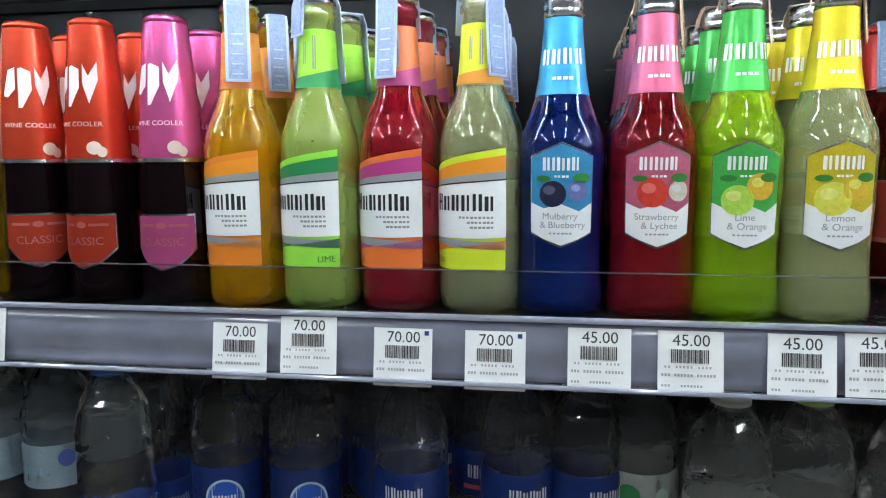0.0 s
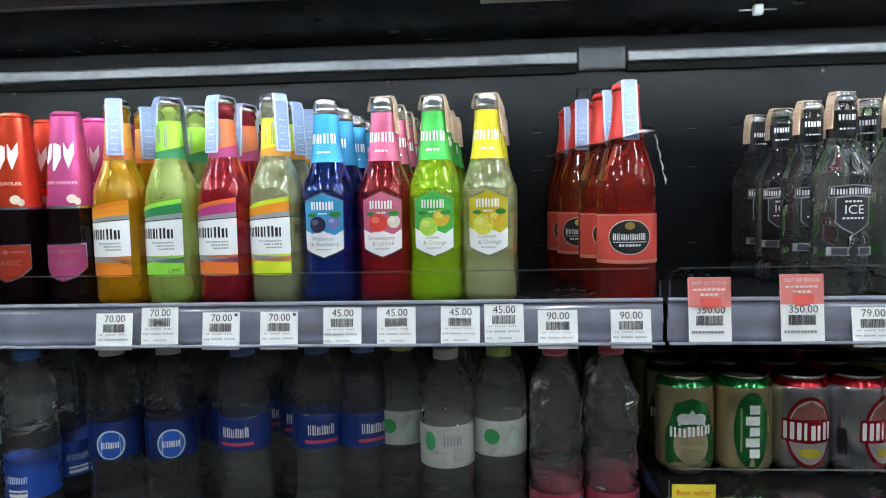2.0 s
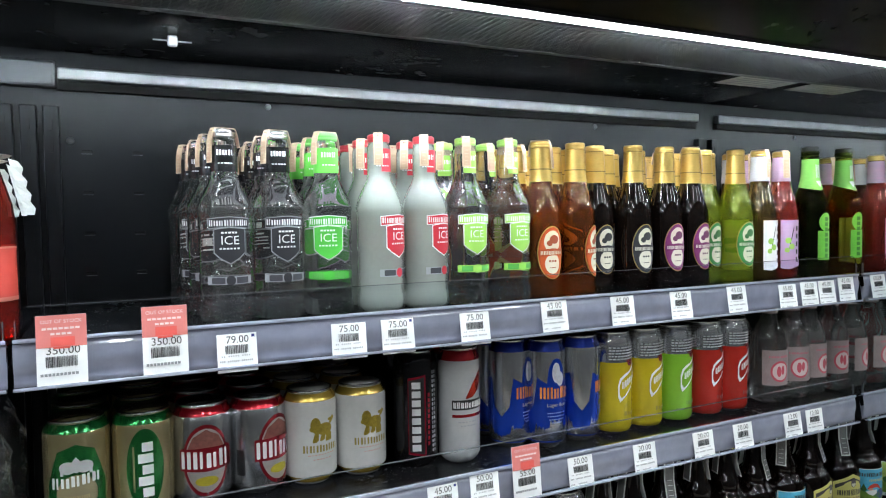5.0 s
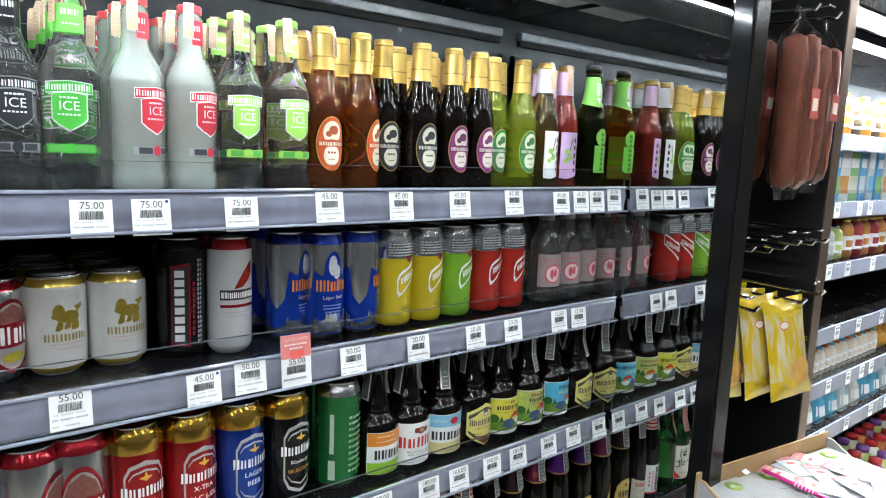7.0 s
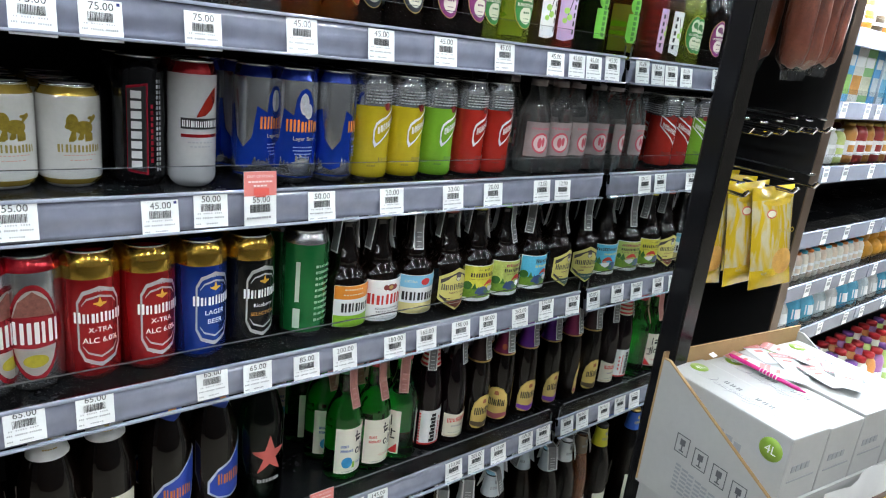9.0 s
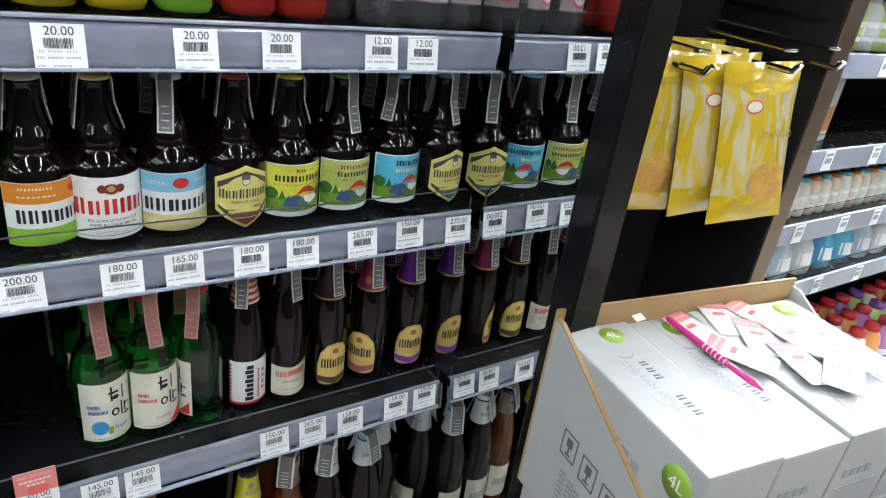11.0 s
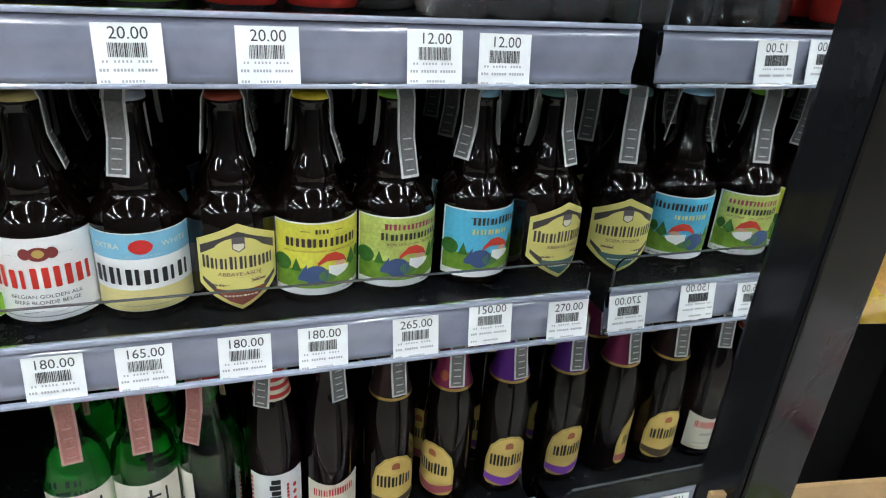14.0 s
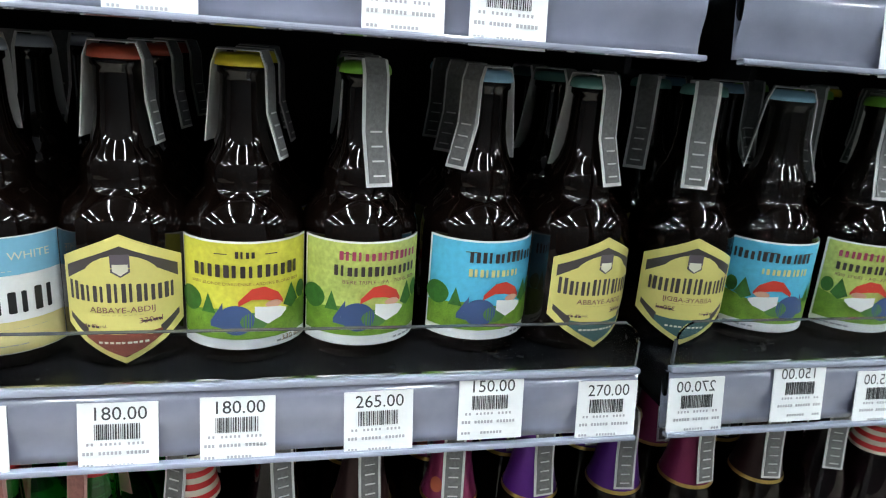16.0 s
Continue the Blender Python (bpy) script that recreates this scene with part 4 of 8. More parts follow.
def badge_can(tall=False, turn=0):
    P = P_TALL if tall else P_CAN
    k = 1.42 if tall else 1.0
    r = can("beer_can", f"{'tall ' if tall else ''}silver beer can with a red oval badge and red rim", P, STEEL, 0.033, band=enamel(0.5, 0.015, 0.03))
    e = lay(r, P, 0.033, "badge", [oval(0, 0.053 * k, 0.0262, 0.041 * k)], enamel(0.42, 0.015, 0.03), 1, turn, 3)
    lay(r, P, 0.033, "badge_field", [oval(0, 0.053 * k, 0.023, 0.0365 * k)], mat("badge_silver", (0.5, 0.48, 0.47), 0.3, 0.6, var=0.15, scale=60), 2, turn, 3, e)
    lay(r, P, 0.033, "picture", [[(-0.0215, 0.056 * k, 0.064 * k), (-0.014, 0.056 * k, 0.08 * k), (0, 0.056 * k, 0.0885 * k), (0.014, 0.056 * k, 0.08 * k), (0.0215, 0.056 * k, 0.064 * k)]], mat("badge_brown", (0.26, 0.1, 0.08), 0.35, 0.3, var=0.6, scale=220), 3, turn, 3, e)
    lay(r, P, 0.033, "badge_base", [oval(0, 0.0295 * k, 0.0125, 0.0055 * k)], mat("badge_yellow", (0.42, 0.36, 0.03), 0.4, var=0.3, scale=200), 3, turn, 2, e)
    lay(r, P, 0.033, "name_band", [[(-0.0295, 0.042 * k, 0.0665 * k), (0, 0.0405 * k, 0.068 * k), (0.0295, 0.042 * k, 0.0665 * k)]], enamel(0.42, 0.015, 0.03), 4, turn, 1, e)
    lay(r, P, 0.033, "lettering", word(-0.0275, 0.0275, 0.0445 * k, 0.0642 * k, 4), ink(0.82, 0.82, 0.82), 5, turn, 1, e)
    lay(r, P, 0.033, "barcode", [rect(-0.052 + 0.0012 * i, -0.0513 + 0.0012 * i, 0.025, 0.055) for i in range(9)], BLACK, 1, turn)
    return r


def white_can(turn):
    r = can("beer_can", "white beer can with a gold animal emblem and gold rim", P_CAN, enamel(0.74, 0.74, 0.72, 0.15), 0.033, band=enamel(0.6, 0.42, 0.08, 0.6))
    e = lay(r, P_CAN, 0.033, "emblem", [oval(0.003, 0.069, 0.0105, 0.0075), oval(-0.0085, 0.0745, 0.0062, 0.0095), oval(-0.0125, 0.07, 0.0035, 0.003), [(-0.0125, 0.0535, 0.056), (-0.008, 0.0535, 0.069), (-0.005, 0.056, 0.069)], [(0.004, 0.0535, 0.066), (0.009, 0.0535, 0.068), (0.013, 0.0545, 0.062)], [(0.009, 0.07, 0.074), (0.012, 0.074, 0.081), (0.0155, 0.077, 0.0835), (0.018, 0.08, 0.082)], [(-0.0035, 0.055, 0.057), (0.0, 0.055, 0.066), (0.003, 0.057, 0.066)], oval(0.011, 0.0795, 0.0035, 0.002)], mat("emblem_olive_gold", (0.34, 0.25, 0.035), 0.3, 0.5, var=0.4, scale=220), 1, turn, 1)
    lay(r, P_CAN, 0.033, "lettering", word(-0.024, 0.024, 0.0415, 0.0505, 6), mat("olive_print", (0.3, 0.24, 0.06), 0.4), 1, turn)
    lay(r, P_CAN, 0.033, "small_print", word(-0.018, 0.018, 0.0375, 0.039, 9) + word(-0.012, 0.012, 0.032, 0.0335, 6), ink(0.6, 0.35, 0.3), 1, turn)
    part("base_band", sleeve("base_band", P_CAN, 0.004, 0.011, enamel(0.6, 0.42, 0.08, 0.6)), r)
    return r


def black_can():
    r = can("vodka_mix_can", "tall black mixer can with red and silver vertical lettering", P_SLIM, enamel(0.015, 0.015, 0.017), 0.0286)
    p = lay(r, P_SLIM, 0.0286, "panel", [[(-0.021, 0.02, 0.118), (0.002, 0.016, 0.122)]], enamel(0.5, 0.02, 0.05), 1)
    lay(r, P_SLIM, 0.0286, "panel_field", [[(-0.02, 0.023, 0.115), (0.0, 0.019, 0.119)]], BLACK, 2, 0, 1, p)
    lay(r, P_SLIM, 0.0286, "lettering", [rect(-0.016, -0.005, 0.024 + 0.0115 * i, 0.0325 + 0.0115 * i) for i in range(8)], LGREY, 3, 0, 1, p)
    lay(r, P_SLIM, 0.0286, "side_print", [rect(0.005, 0.008, 0.03 + 0.007 * i, 0.035 + 0.007 * i) for i in range(10)], enamel(0.5, 0.02, 0.05), 1)
    lay(r, P_SLIM, 0.0286, "side_print", [rect(0.012 + 0.004 * j, 0.0145 + 0.004 * j, 0.02 + 0.006 * i, 0.024 + 0.006 * i) for i in range(18) for j in range(2)], GREY, 1)
    return r


def feather_can():
    r = can("beer_can", "tall pale grey beer can with red feather and black band", P_SLIM, enamel(0.62, 0.63, 0.64, 0.3), 0.0286, band=enamel(0.5, 0.02, 0.03))
    lay(r, P_SLIM, 0.0286, "feather", [[(-0.006, 0.086, 0.088), (0.004, 0.088, 0.106), (0.014, 0.096, 0.118), (0.02, 0.106, 0.122)]], enamel(0.6, 0.05, 0.03), 1, 4)
    b = lay(r, P_SLIM, 0.0286, "name_band", [rect(-0.024, 0.024, 0.072, 0.085)], BLACK, 2, 4)
    lay(r, P_SLIM, 0.0286, "lettering", word(-0.022, 0.022, 0.0745, 0.0825, 9), WHITE, 4, 4, 1, b)
    lay(r, P_SLIM, 0.0286, "small_print", [rect(-0.024, 0.024, 0.062, 0.066)], enamel(0.5, 0.02, 0.03), 1, 4)
    lay(r, P_SLIM, 0.0286, "small_print", word(-0.016, 0.016, 0.055, 0.057, 7) + word(-0.013, 0.013, 0.05, 0.052, 6), GREY, 1, 4)
    return r


def blue_can(turn):
    r = can("beer_can", "slim blue and silver beer can with orange lettering", P_SLIM, STEEL, 0.0286, band=enamel(0.02, 0.05, 0.4))
    lo = lay(r, P_SLIM, 0.0286, "blue_field", [[(-0.09, 0.01, 0.126), (-0.079, 0.01, 0.115), (-0.076, 0.01, 0.096), (-0.062, 0.01, 0.1), (-0.056, 0.01, 0.06), (-0.045, 0.01, 0.046), (-0.034, 0.01, 0.06), (-0.028, 0.01, 0.1), (-0.0145, 0.01, 0.092), (-0.0115, 0.01, 0.113), (-0.006, 0.01, 0.124), (0, 0.01, 0.127), (0.006, 0.01, 0.124), (0.0115, 0.01, 0.113), (0.0145, 0.01, 0.092), (0.028, 0.01, 0.1), (0.034, 0.01, 0.06), (0.045, 0.01, 0.046), (0.056, 0.01, 0.06), (0.062, 0.01, 0.1), (0.076, 0.01, 0.096), (0.079, 0.01, 0.115), (0.09, 0.01, 0.126)]], enamel(0.015, 0.075, 0.6), 1, turn, 2)
    lay(r, P_SLIM, 0.0286, "emblem", [oval(-0.001, 0.107, 0.0062, 0.014), oval(0.005, 0.098, 0.006, 0.01)], mat("emblem_pale", (0.5, 0.52, 0.6), 0.4, var=0.4, scale=250), 2, turn, 2, lo)
    lay(r, P_SLIM, 0.0286, "lettering", word(-0.024, 0.024, 0.071, 0.087, 5), ink(0.75, 0.22, 0.03), 3, turn, 1, lo)
    say("Lager Beer", P_SLIM, 0.0286, 0.001, 0.06, 0.0072, ink(0.5, 0.42, 0.3), lo, 4, turn)
    lay(r, P_SLIM, 0.0286, "small_print", word(-0.014, 0.014, 0.05, 0.052, 10) + word(-0.014, 0.014, 0.0455, 0.0475, 9) + word(-0.012, 0.012, 0.041, 0.043, 8) + word(-0.008, 0.008, 0.0365, 0.0385, 6), ink(0.25, 0.32, 0.6), 3, turn, 1, lo)
    lay(r, P_SLIM, 0.0286, "barcode", [rect(0.026, 0.037, 0.015, 0.04)], WHITE, 2, turn, 1, lo)
    lay(r, P_SLIM, 0.0286, "barcode_lines", [rect(0.027 + 0.0011 * i, 0.0276 + 0.0011 * i, 0.017, 0.038) for i in range(9)], BLACK, 4, turn, 1, lo)
    return r


def tonic_can(kind, col):
    r = can("soda_can", f"slim {kind} soft drink can with a white swirl and silver top", P_SLIM, STEEL, 0.0286)
    lo = part("colour_field", sleeve("colour_field", P_SLIM, 0.006, 0.108, enamel(*col, 0.25), 0.0003, 36), r)
    lay(r, P_SLIM, 0.0286, "top_print", [s for i in range(5) for k in (-0.06, 0.0, 0.06) for s in word(k - 0.024, k + 0.024, 0.112 + 0.0042 * i, 0.1142 + 0.0042 * i, 8 + (i * 3) % 4)], LGREY, 1)
    lay(r, P_SLIM, 0.0286, "swirl", [[(-0.014, 0.058, 0.075), (-0.011, 0.05, 0.085), (-0.004, 0.056, 0.091), (0.006, 0.066, 0.095), (0.02, 0.078, 0.105), (0.03, 0.088, 0.11)]], WHITE, 2, 6, 2, lo)
    lay(r, P_SLIM, 0.0286, "swirl_field", [[(-0.012, 0.062, 0.073), (-0.009, 0.056, 0.082), (-0.003, 0.06, 0.087), (0.006, 0.069, 0.092), (0.02, 0.081, 0.1015), (0.029, 0.09, 0.1075)]], enamel(*[c * 0.9 for c in col], 0.2), 3, 6, 2, lo)
    lay(r, P_SLIM, 0.0286, "lettering", word(-0.008, 0.026, 0.07, 0.08, 8, 0.0022), WHITE, 5, 6, 1, lo)
    lay(r, P_SLIM, 0.0286, "seal", [oval(0.006, 0.108, 0.0055, 0.0055)], enamel(0.6, 0.1, 0.1), 5, 6, 1, lo)
    lay(r, P_SLIM, 0.0286, "small_print", word(-0.004, 0.02, 0.03, 0.036, 4) + word(-0.02, -0.008, 0.022, 0.025, 4), ink(*[c * 0.35 for c in col]), 2, 6, 1, lo)
    return r


def soda(kind):
    r = bottle("soda_bottle", f"clear soda water bottle with a {kind} printed badge", P_SODA, mat("soda_glass", (0.9, 0.9, 0.88), 0.02, var=0.02, trans=0.95, coat=1.0, ior=1.34, rvar=0.015))
    screw(r, 0.1505, 0.1625, BLACK if kind == "black" else ink(0.25, 0.2, 0.2), 0.0145)
    if kind == "black":
        b = lay(r, P_SODA, 0.03, "badge", [oval(0, 0.055, 0.021, 0.026)], BLACK, 1)
        lay(r, P_SODA, 0.03, "lettering", word(-0.015, 0.015, 0.048, 0.06, 4) + [oval(0, 0.07, 0.006, 0.005)], ink(0.6, 0.5, 0.25), 3, 0, 1, b)
    else:
        # opaque grey patch paints the hazy look of the clear glass body
        lay(r, P_SODA, 0.03, "frosting", [rect(-0.03, 0.03, 0.03, 0.09)], mat("haze_tone", (0.34, 0.27, 0.27), 0.5, var=0.2, scale=60), 1)
        b = lay(r, P_SODA, 0.03, "badge", [oval(0, 0.054, 0.017, 0.018)], ink(0.62, 0.1, 0.14), 2)
        lay(r, P_SODA, 0.03, "badge_field", [oval(0, 0.054, 0.014, 0.0145)], ink(0.75, 0.6, 0.6), 3, 0, 1, b)
        lay(r, P_SODA, 0.03, "emblem", [oval(-0.003, 0.054, 0.004, 0.009), oval(0.004, 0.056, 0.003, 0.008)], ink(0.62, 0.1, 0.14), 4, 0, 1, b)
        lay(r, P_SODA, 0.03, "lettering", word(-0.019, 0.019, 0.077, 0.081, 8), ink(0.6, 0.15, 0.2), 2)
    return r


def tall_can(kind, col, field):
    r = can("beer_can", f"tall {kind} beer can with a gold top and white ring badge", P_TALL, enamel(*col), 0.033, band=enamel(0.62, 0.38, 0.06, 0.92))
    part("gold_band", sleeve("gold_band", P_TALL, 0.132, 0.1475, enamel(0.62, 0.38, 0.06, 0.92), 0.0004, 36), r)
    shape = [[(-0.0245, 0.045, 0.105), (-0.018, 0.03, 0.118), (0, 0.022, 0.124), (0.018, 0.03, 0.118), (0.0245, 0.045, 0.105)]]
    b = lay(r, P_TALL, 0.033, "badge", shape, enamel(0.66, 0.66, 0.68, 0.5), 1, 6, 2)
    lay(r, P_TALL, 0.033, "badge_field", [[(-0.0222, 0.047, 0.103), (-0.0165, 0.0345, 0.1135), (0, 0.027, 0.119), (0.0165, 0.0345, 0.1135), (0.0222, 0.047, 0.103)]], enamel(*field), 2, 6, 2, b)
    lay(r, P_TALL, 0.033, "badge_ring", [[(-0.0192, 0.049, 0.0505), (-0.014, 0.04, 0.0425), (0, 0.034, 0.0365), (0.014, 0.04, 0.0425), (0.0192, 0.049, 0.0505)], [(-0.0192, 0.1, 0.1015), (-0.014, 0.107, 0.1095), (0, 0.111, 0.1135), (0.014, 0.107, 0.1095), (0.0192, 0.1, 0.1015)]], enamel(0.66, 0.66, 0.68, 0.5), 3, 6, 2, b)
    lay(r, P_TALL, 0.033, "lettering", word(-0.0275, 0.0275, 0.079, 0.0925, 6), WHITE, 4, 6, 1, b)
    if kind == "red":
        say("X-TRA", P_TALL, 0.033, 0, 0.067, 0.009, WHITE, b, 4, 6)
        say("ALC 6.0%", P_TALL, 0.033, 0, 0.0535, 0.0095, WHITE, b, 4, 6)
    else:
        upper, lower = ("LAGER", "BEER") if kind == "blue" else ("Riceberry", "SELECTION")
        say(upper, P_TALL, 0.033, 0, 0.066, 0.009 if kind == "blue" else 0.0075, WHITE, b, 4, 6)
        say(lower, P_TALL, 0.033, 0, 0.0535, 0.0095 if kind == "blue" else 0.0072, WHITE if kind == "blue" else ink(0.6, 0.28, 0.05), b, 4, 6)
    lay(r, P_TALL, 0.033, "star", [[(-0.007, 0.1025, 0.104), (-0.002, 0.1, 0.1045), (0, 0.0985, 0.1115), (0.002, 0.1, 0.1045), (0.007, 0.1025, 0.104)]], ink(0.65, 0.35, 0.03), 5, 6, 1, b)
    lay(r, P_TALL, 0.033, "ring_print", word(-0.012, 0.012, 0.0265, 0.029, 7) + word(-0.012, 0.012, 0.117, 0.1195, 7), GREY, 4, 6, 1, b)
    return r


def green_can():
    r = can("beer_can", "tall green beer can with silver ends", P_TALL, STEEL, 0.033)
    g = part("green_field", sleeve("green_field", P_TALL, 0.014, 0.145, enamel(0.015, 0.19, 0.05, 0.5), 0.0004, 36), r)
    lay(r, P_TALL, 0.033, "barcode", [rect(-0.03, -0.02, 0.02, 0.05), rect(-0.028, -0.022, 0.06, 0.12)], ink(0.5, 0.6, 0.5), 3, 0, 1, g)
    lay(r, P_TALL, 0.033, "small_print", [x for i in range(10) for x in word(0.0, 0.03, 0.03 + 0.009 * i, 0.034 + 0.009 * i, 5 + i % 3)], ink(0.35, 0.55, 0.38), 3, 0, 1, g)
    return r


PLUM, BROWNISH = ink(0.2, 0.06, 0.08), ink(0.28, 0.14, 0.04)
STUB_TEXT = {
    "yellow abbey": [("ABBAYE-ABDIJ", 0.0, 0.0352, 0.0047, PLUM), ("330ml", 0.0125, 0.0285, 0.0046, PLUM), ("alc. 8% vol.", -0.013, 0.0265, 0.0026, PLUM)],
    "yellow pictorial": [("BIERE BLONDE D'ARDENNE - ARDENS BLOND BIER", 0.0, 0.0506, 0.0025, BROWNISH), ("330 ml e", 0.026, 0.0142, 0.0046, BROWNISH)],
    "green pictorial": [("BIERE TRIPLE - IPA - TRIPEL BIER", 0.008, 0.0505, 0.0031, PLUM)],
    "white crested": [("BELGIAN GOLDEN ALE", 0.0, 0.0295, 0.0042, BLACK), ("BIERE BLONDE BELGE", 0.0, 0.0245, 0.0042, BLACK)],
}


def stubby(kind, cap, base, fields, angle, front, back):
    """A short brown beer bottle; fields: rows of (name, shapes, ink, layer)."""
    r = bottle("beer_bottle", f"stubby brown beer bottle with {kind} label and paper strip", P_STUB, BROWN_GLASS)
    crown(r, 0.1685, cap, 0.0142)
    wide = 1.08 if "abbey" in kind else 1.3

    def grown(shapes):
        return [[(u * wide, lo + 0.003, hi + 0.002) for u, lo, hi in s] for s in shapes]

    lab = lay(r, P_STUB, 0.0332, "label", grown(base[0]), base[1], 1, 0, 2)
    for n, s, m, l in fields:
        lay(r, P_STUB, 0.0332, n, grown(s), m, l, 0, 1, lab)
    if kind == "blue and white":
        for t, u in (("EXTRA", -0.023), ("WHITE", 0.023)):
            say(t, P_STUB, 0.0332, u, 0.0635, 0.0062, CREAM, lab, 4)
    for t, u, z, size, m in STUB_TEXT[kind] if kind in STUB_TEXT else ():
        say(t, P_STUB, 0.0332, u, z, size, m, lab, 7)
    stamp(r, 0.1758, P_STUB, front, back, angle, STAMP_GREY, 0.0165)
    return r


def abbey(foot):
    shape = [(-0.029, 0.022, 0.062), (-0.018, 0.013, 0.068), (0, 0.001, 0.0775), (0.018, 0.013, 0.068), (0.029, 0.022, 0.062)]
    inner = [(-0.0262, 0.026, 0.0575), (-0.017, 0.0165, 0.0625), (0, 0.006, 0.071), (0.017, 0.0165, 0.0625), (0.0262, 0.026, 0.0575)]
    Y, D = ink(0.72, 0.65, 0.2), ink(0.06, 0.05, 0.05)
    fields = [("label_border", [inner], D, 2), ("label_field", [oval(0, 0.047, 0.0185, 0.019), [(-0.0262, 0.03, 0.05), (-0.016, 0.022, 0.057), (0.016, 0.022, 0.057), (0.0262, 0.03, 0.05)], [(-0.016, 0.0185, 0.03), (0, 0.008, 0.03), (0.016, 0.0185, 0.03)]], Y, 3),
              ("lettering", word(-0.0245, 0.0245, 0.038, 0.05, 8), D, 4), ("small_print", word(-0.009, 0.009, 0.0305, 0.0315, 8), ink(0.45, 0.38, 0.12), 4),
              ("crest", [rect(-0.004, 0.004, 0.058, 0.0665), [(-0.004, 0.0555, 0.0585), (0, 0.0525, 0.0585), (0.004, 0.0555, 0.0585)]], ink(0.12, 0.1, 0.12), 5), ("crest_base", [[(-0.0032, 0.0562, 0.061), (0, 0.0535, 0.061), (0.0032, 0.0562, 0.061)]], CREAM, 6),
              ("footer", [[(-0.0165, 0.0165, 0.0215), (-0.008, 0.01, 0.0205), (0, 0.0055, 0.0205), (0.008, 0.01, 0.0205), (0.0165, 0.0165, 0.0215)]], foot, 4), ("footer_print", word(-0.011, 0.011, 0.0135, 0.0165, 9), CREAM, 5), ("side_print", word(0.008, 0.017, 0.0255, 0.0285, 4) + word(-0.018, -0.01, 0.0225, 0.0255, 4), D, 5)]
    return ([shape], Y), fields


def gnome_label(top, words, sky):
    """A pictorial label: sky, trees, grass and coloured shapes."""
    base = ([rect(-0.03, 0.03, 0.008, 0.074)], WHITE)
    f = [("label_field", [rect(-0.0288, 0.0288, 0.0145, 0.0728)], sky, 2), ("meadow", [[(-0.0288, 0.0145, 0.031), (-0.01, 0.0145, 0.034), (0.012, 0.0145, 0.03), (0.0288, 0.0145, 0.036)]], mat(f"meadow{top}", (0.16, 0.3, 0.03), 0.45, var=0.5, scale=200), 3),
         ("tree_print", [oval(-0.024, 0.037, 0.006, 0.008), [(0.015, 0.034, 0.0345), (0.019, 0.03, 0.047), (0.023, 0.034, 0.0345)], [(-0.018, 0.03, 0.031), (-0.015, 0.03, 0.043), (-0.012, 0.03, 0.031)], oval(0.025, 0.04, 0.003, 0.006)], mat("leaf_print", (0.04, 0.15, 0.025), 0.45, var=0.5, scale=260), 4),
         ("picture", [oval(-0.004, 0.027, 0.007, 0.0095), [(-0.014, 0.022, 0.026), (-0.009, 0.021, 0.038)]], ink(0.05, 0.09, 0.22), 5), ("picture_shape", [[(-0.003, 0.035, 0.039), (0.002, 0.039, 0.0465), (0.007, 0.0385, 0.0475), (0.0125, 0.036, 0.043), (0.0145, 0.035, 0.038)]], ink(0.6, 0.05, 0.03), 6), ("picture_shape", [oval(0.0105, 0.0358, 0.0035, 0.0028)], ink(0.7, 0.4, 0.28), 6), ("picture_shape", [[(0.003, 0.0285, 0.036), (0.008, 0.0235, 0.035), (0.0135, 0.0265, 0.034), (0.016, 0.03, 0.0325)]], WHITE, 7), ("picture_shape", [oval(0.003, 0.026, 0.0055, 0.006)], ink(0.08, 0.2, 0.05), 5),
         ("lettering", words[0], words[1], 5), ("lettering", words[2], words[3], 5), ("small_print", [rect(-0.012, -0.007, 0.066, 0.0664), rect(0.007, 0.012, 0.066, 0.0664)], ink(0.1, 0.08, 0.05), 5), ("footer_print", word(0.012, 0.026, 0.0105, 0.0135, 5) + word(-0.006, 0.004, 0.0105, 0.0118, 5), GREY, 5)]
    return base, f


def ale_ipa():
    f = [("label_top", [rect(-0.03, 0.03, 0.052, 0.074)], ink(0.72, 0.24, 0.02), 2), ("label_foot", [rect(-0.03, 0.03, 0.008, 0.027)], ink(0.25, 0.5, 0.03), 2), ("lettering", word(-0.022, 0.024, 0.0315, 0.047, 6), BLACK, 3), ("small_print", word(-0.019, 0.002, 0.066, 0.0695, 5) + word(-0.02, 0.004, 0.058, 0.0615, 8), CREAM, 3), ("star", [oval(0.018, 0.0635, 0.0055, 0.0055, 8)], RED, 3), ("footer_print", word(-0.02, 0.022, 0.021, 0.0225, 14) + word(-0.004, 0.02, 0.013, 0.0145, 9), ink(0.08, 0.15, 0.02), 3)]
    return ([rect(-0.0305, 0.0305, 0.0075, 0.0745)], WHITE), f


def ale_white():
    f = [("label_top", [rect(-0.03, 0.03, 0.052, 0.0735)], ink(0.22, 0.52, 0.72), 2), ("label_foot", [rect(-0.03, 0.03, 0.008, 0.027)], ink(0.66, 0.58, 0.25), 2), ("lettering", word(-0.027, 0.027, 0.0305, 0.046, 6), BLACK, 3), ("small_print", word(-0.012, 0.012, 0.0545, 0.0555, 12), CREAM, 3), ("star", [oval(0, 0.0625, 0.006, 0.0065, 8)], RED, 3), ("footer_print", word(-0.02, 0.022, 0.0215, 0.023, 14) + word(-0.015, 0.015, 0.012, 0.014, 9), GREY, 3)]
    return ([rect(-0.0305, 0.0305, 0.0075, 0.0742)], WHITE), f


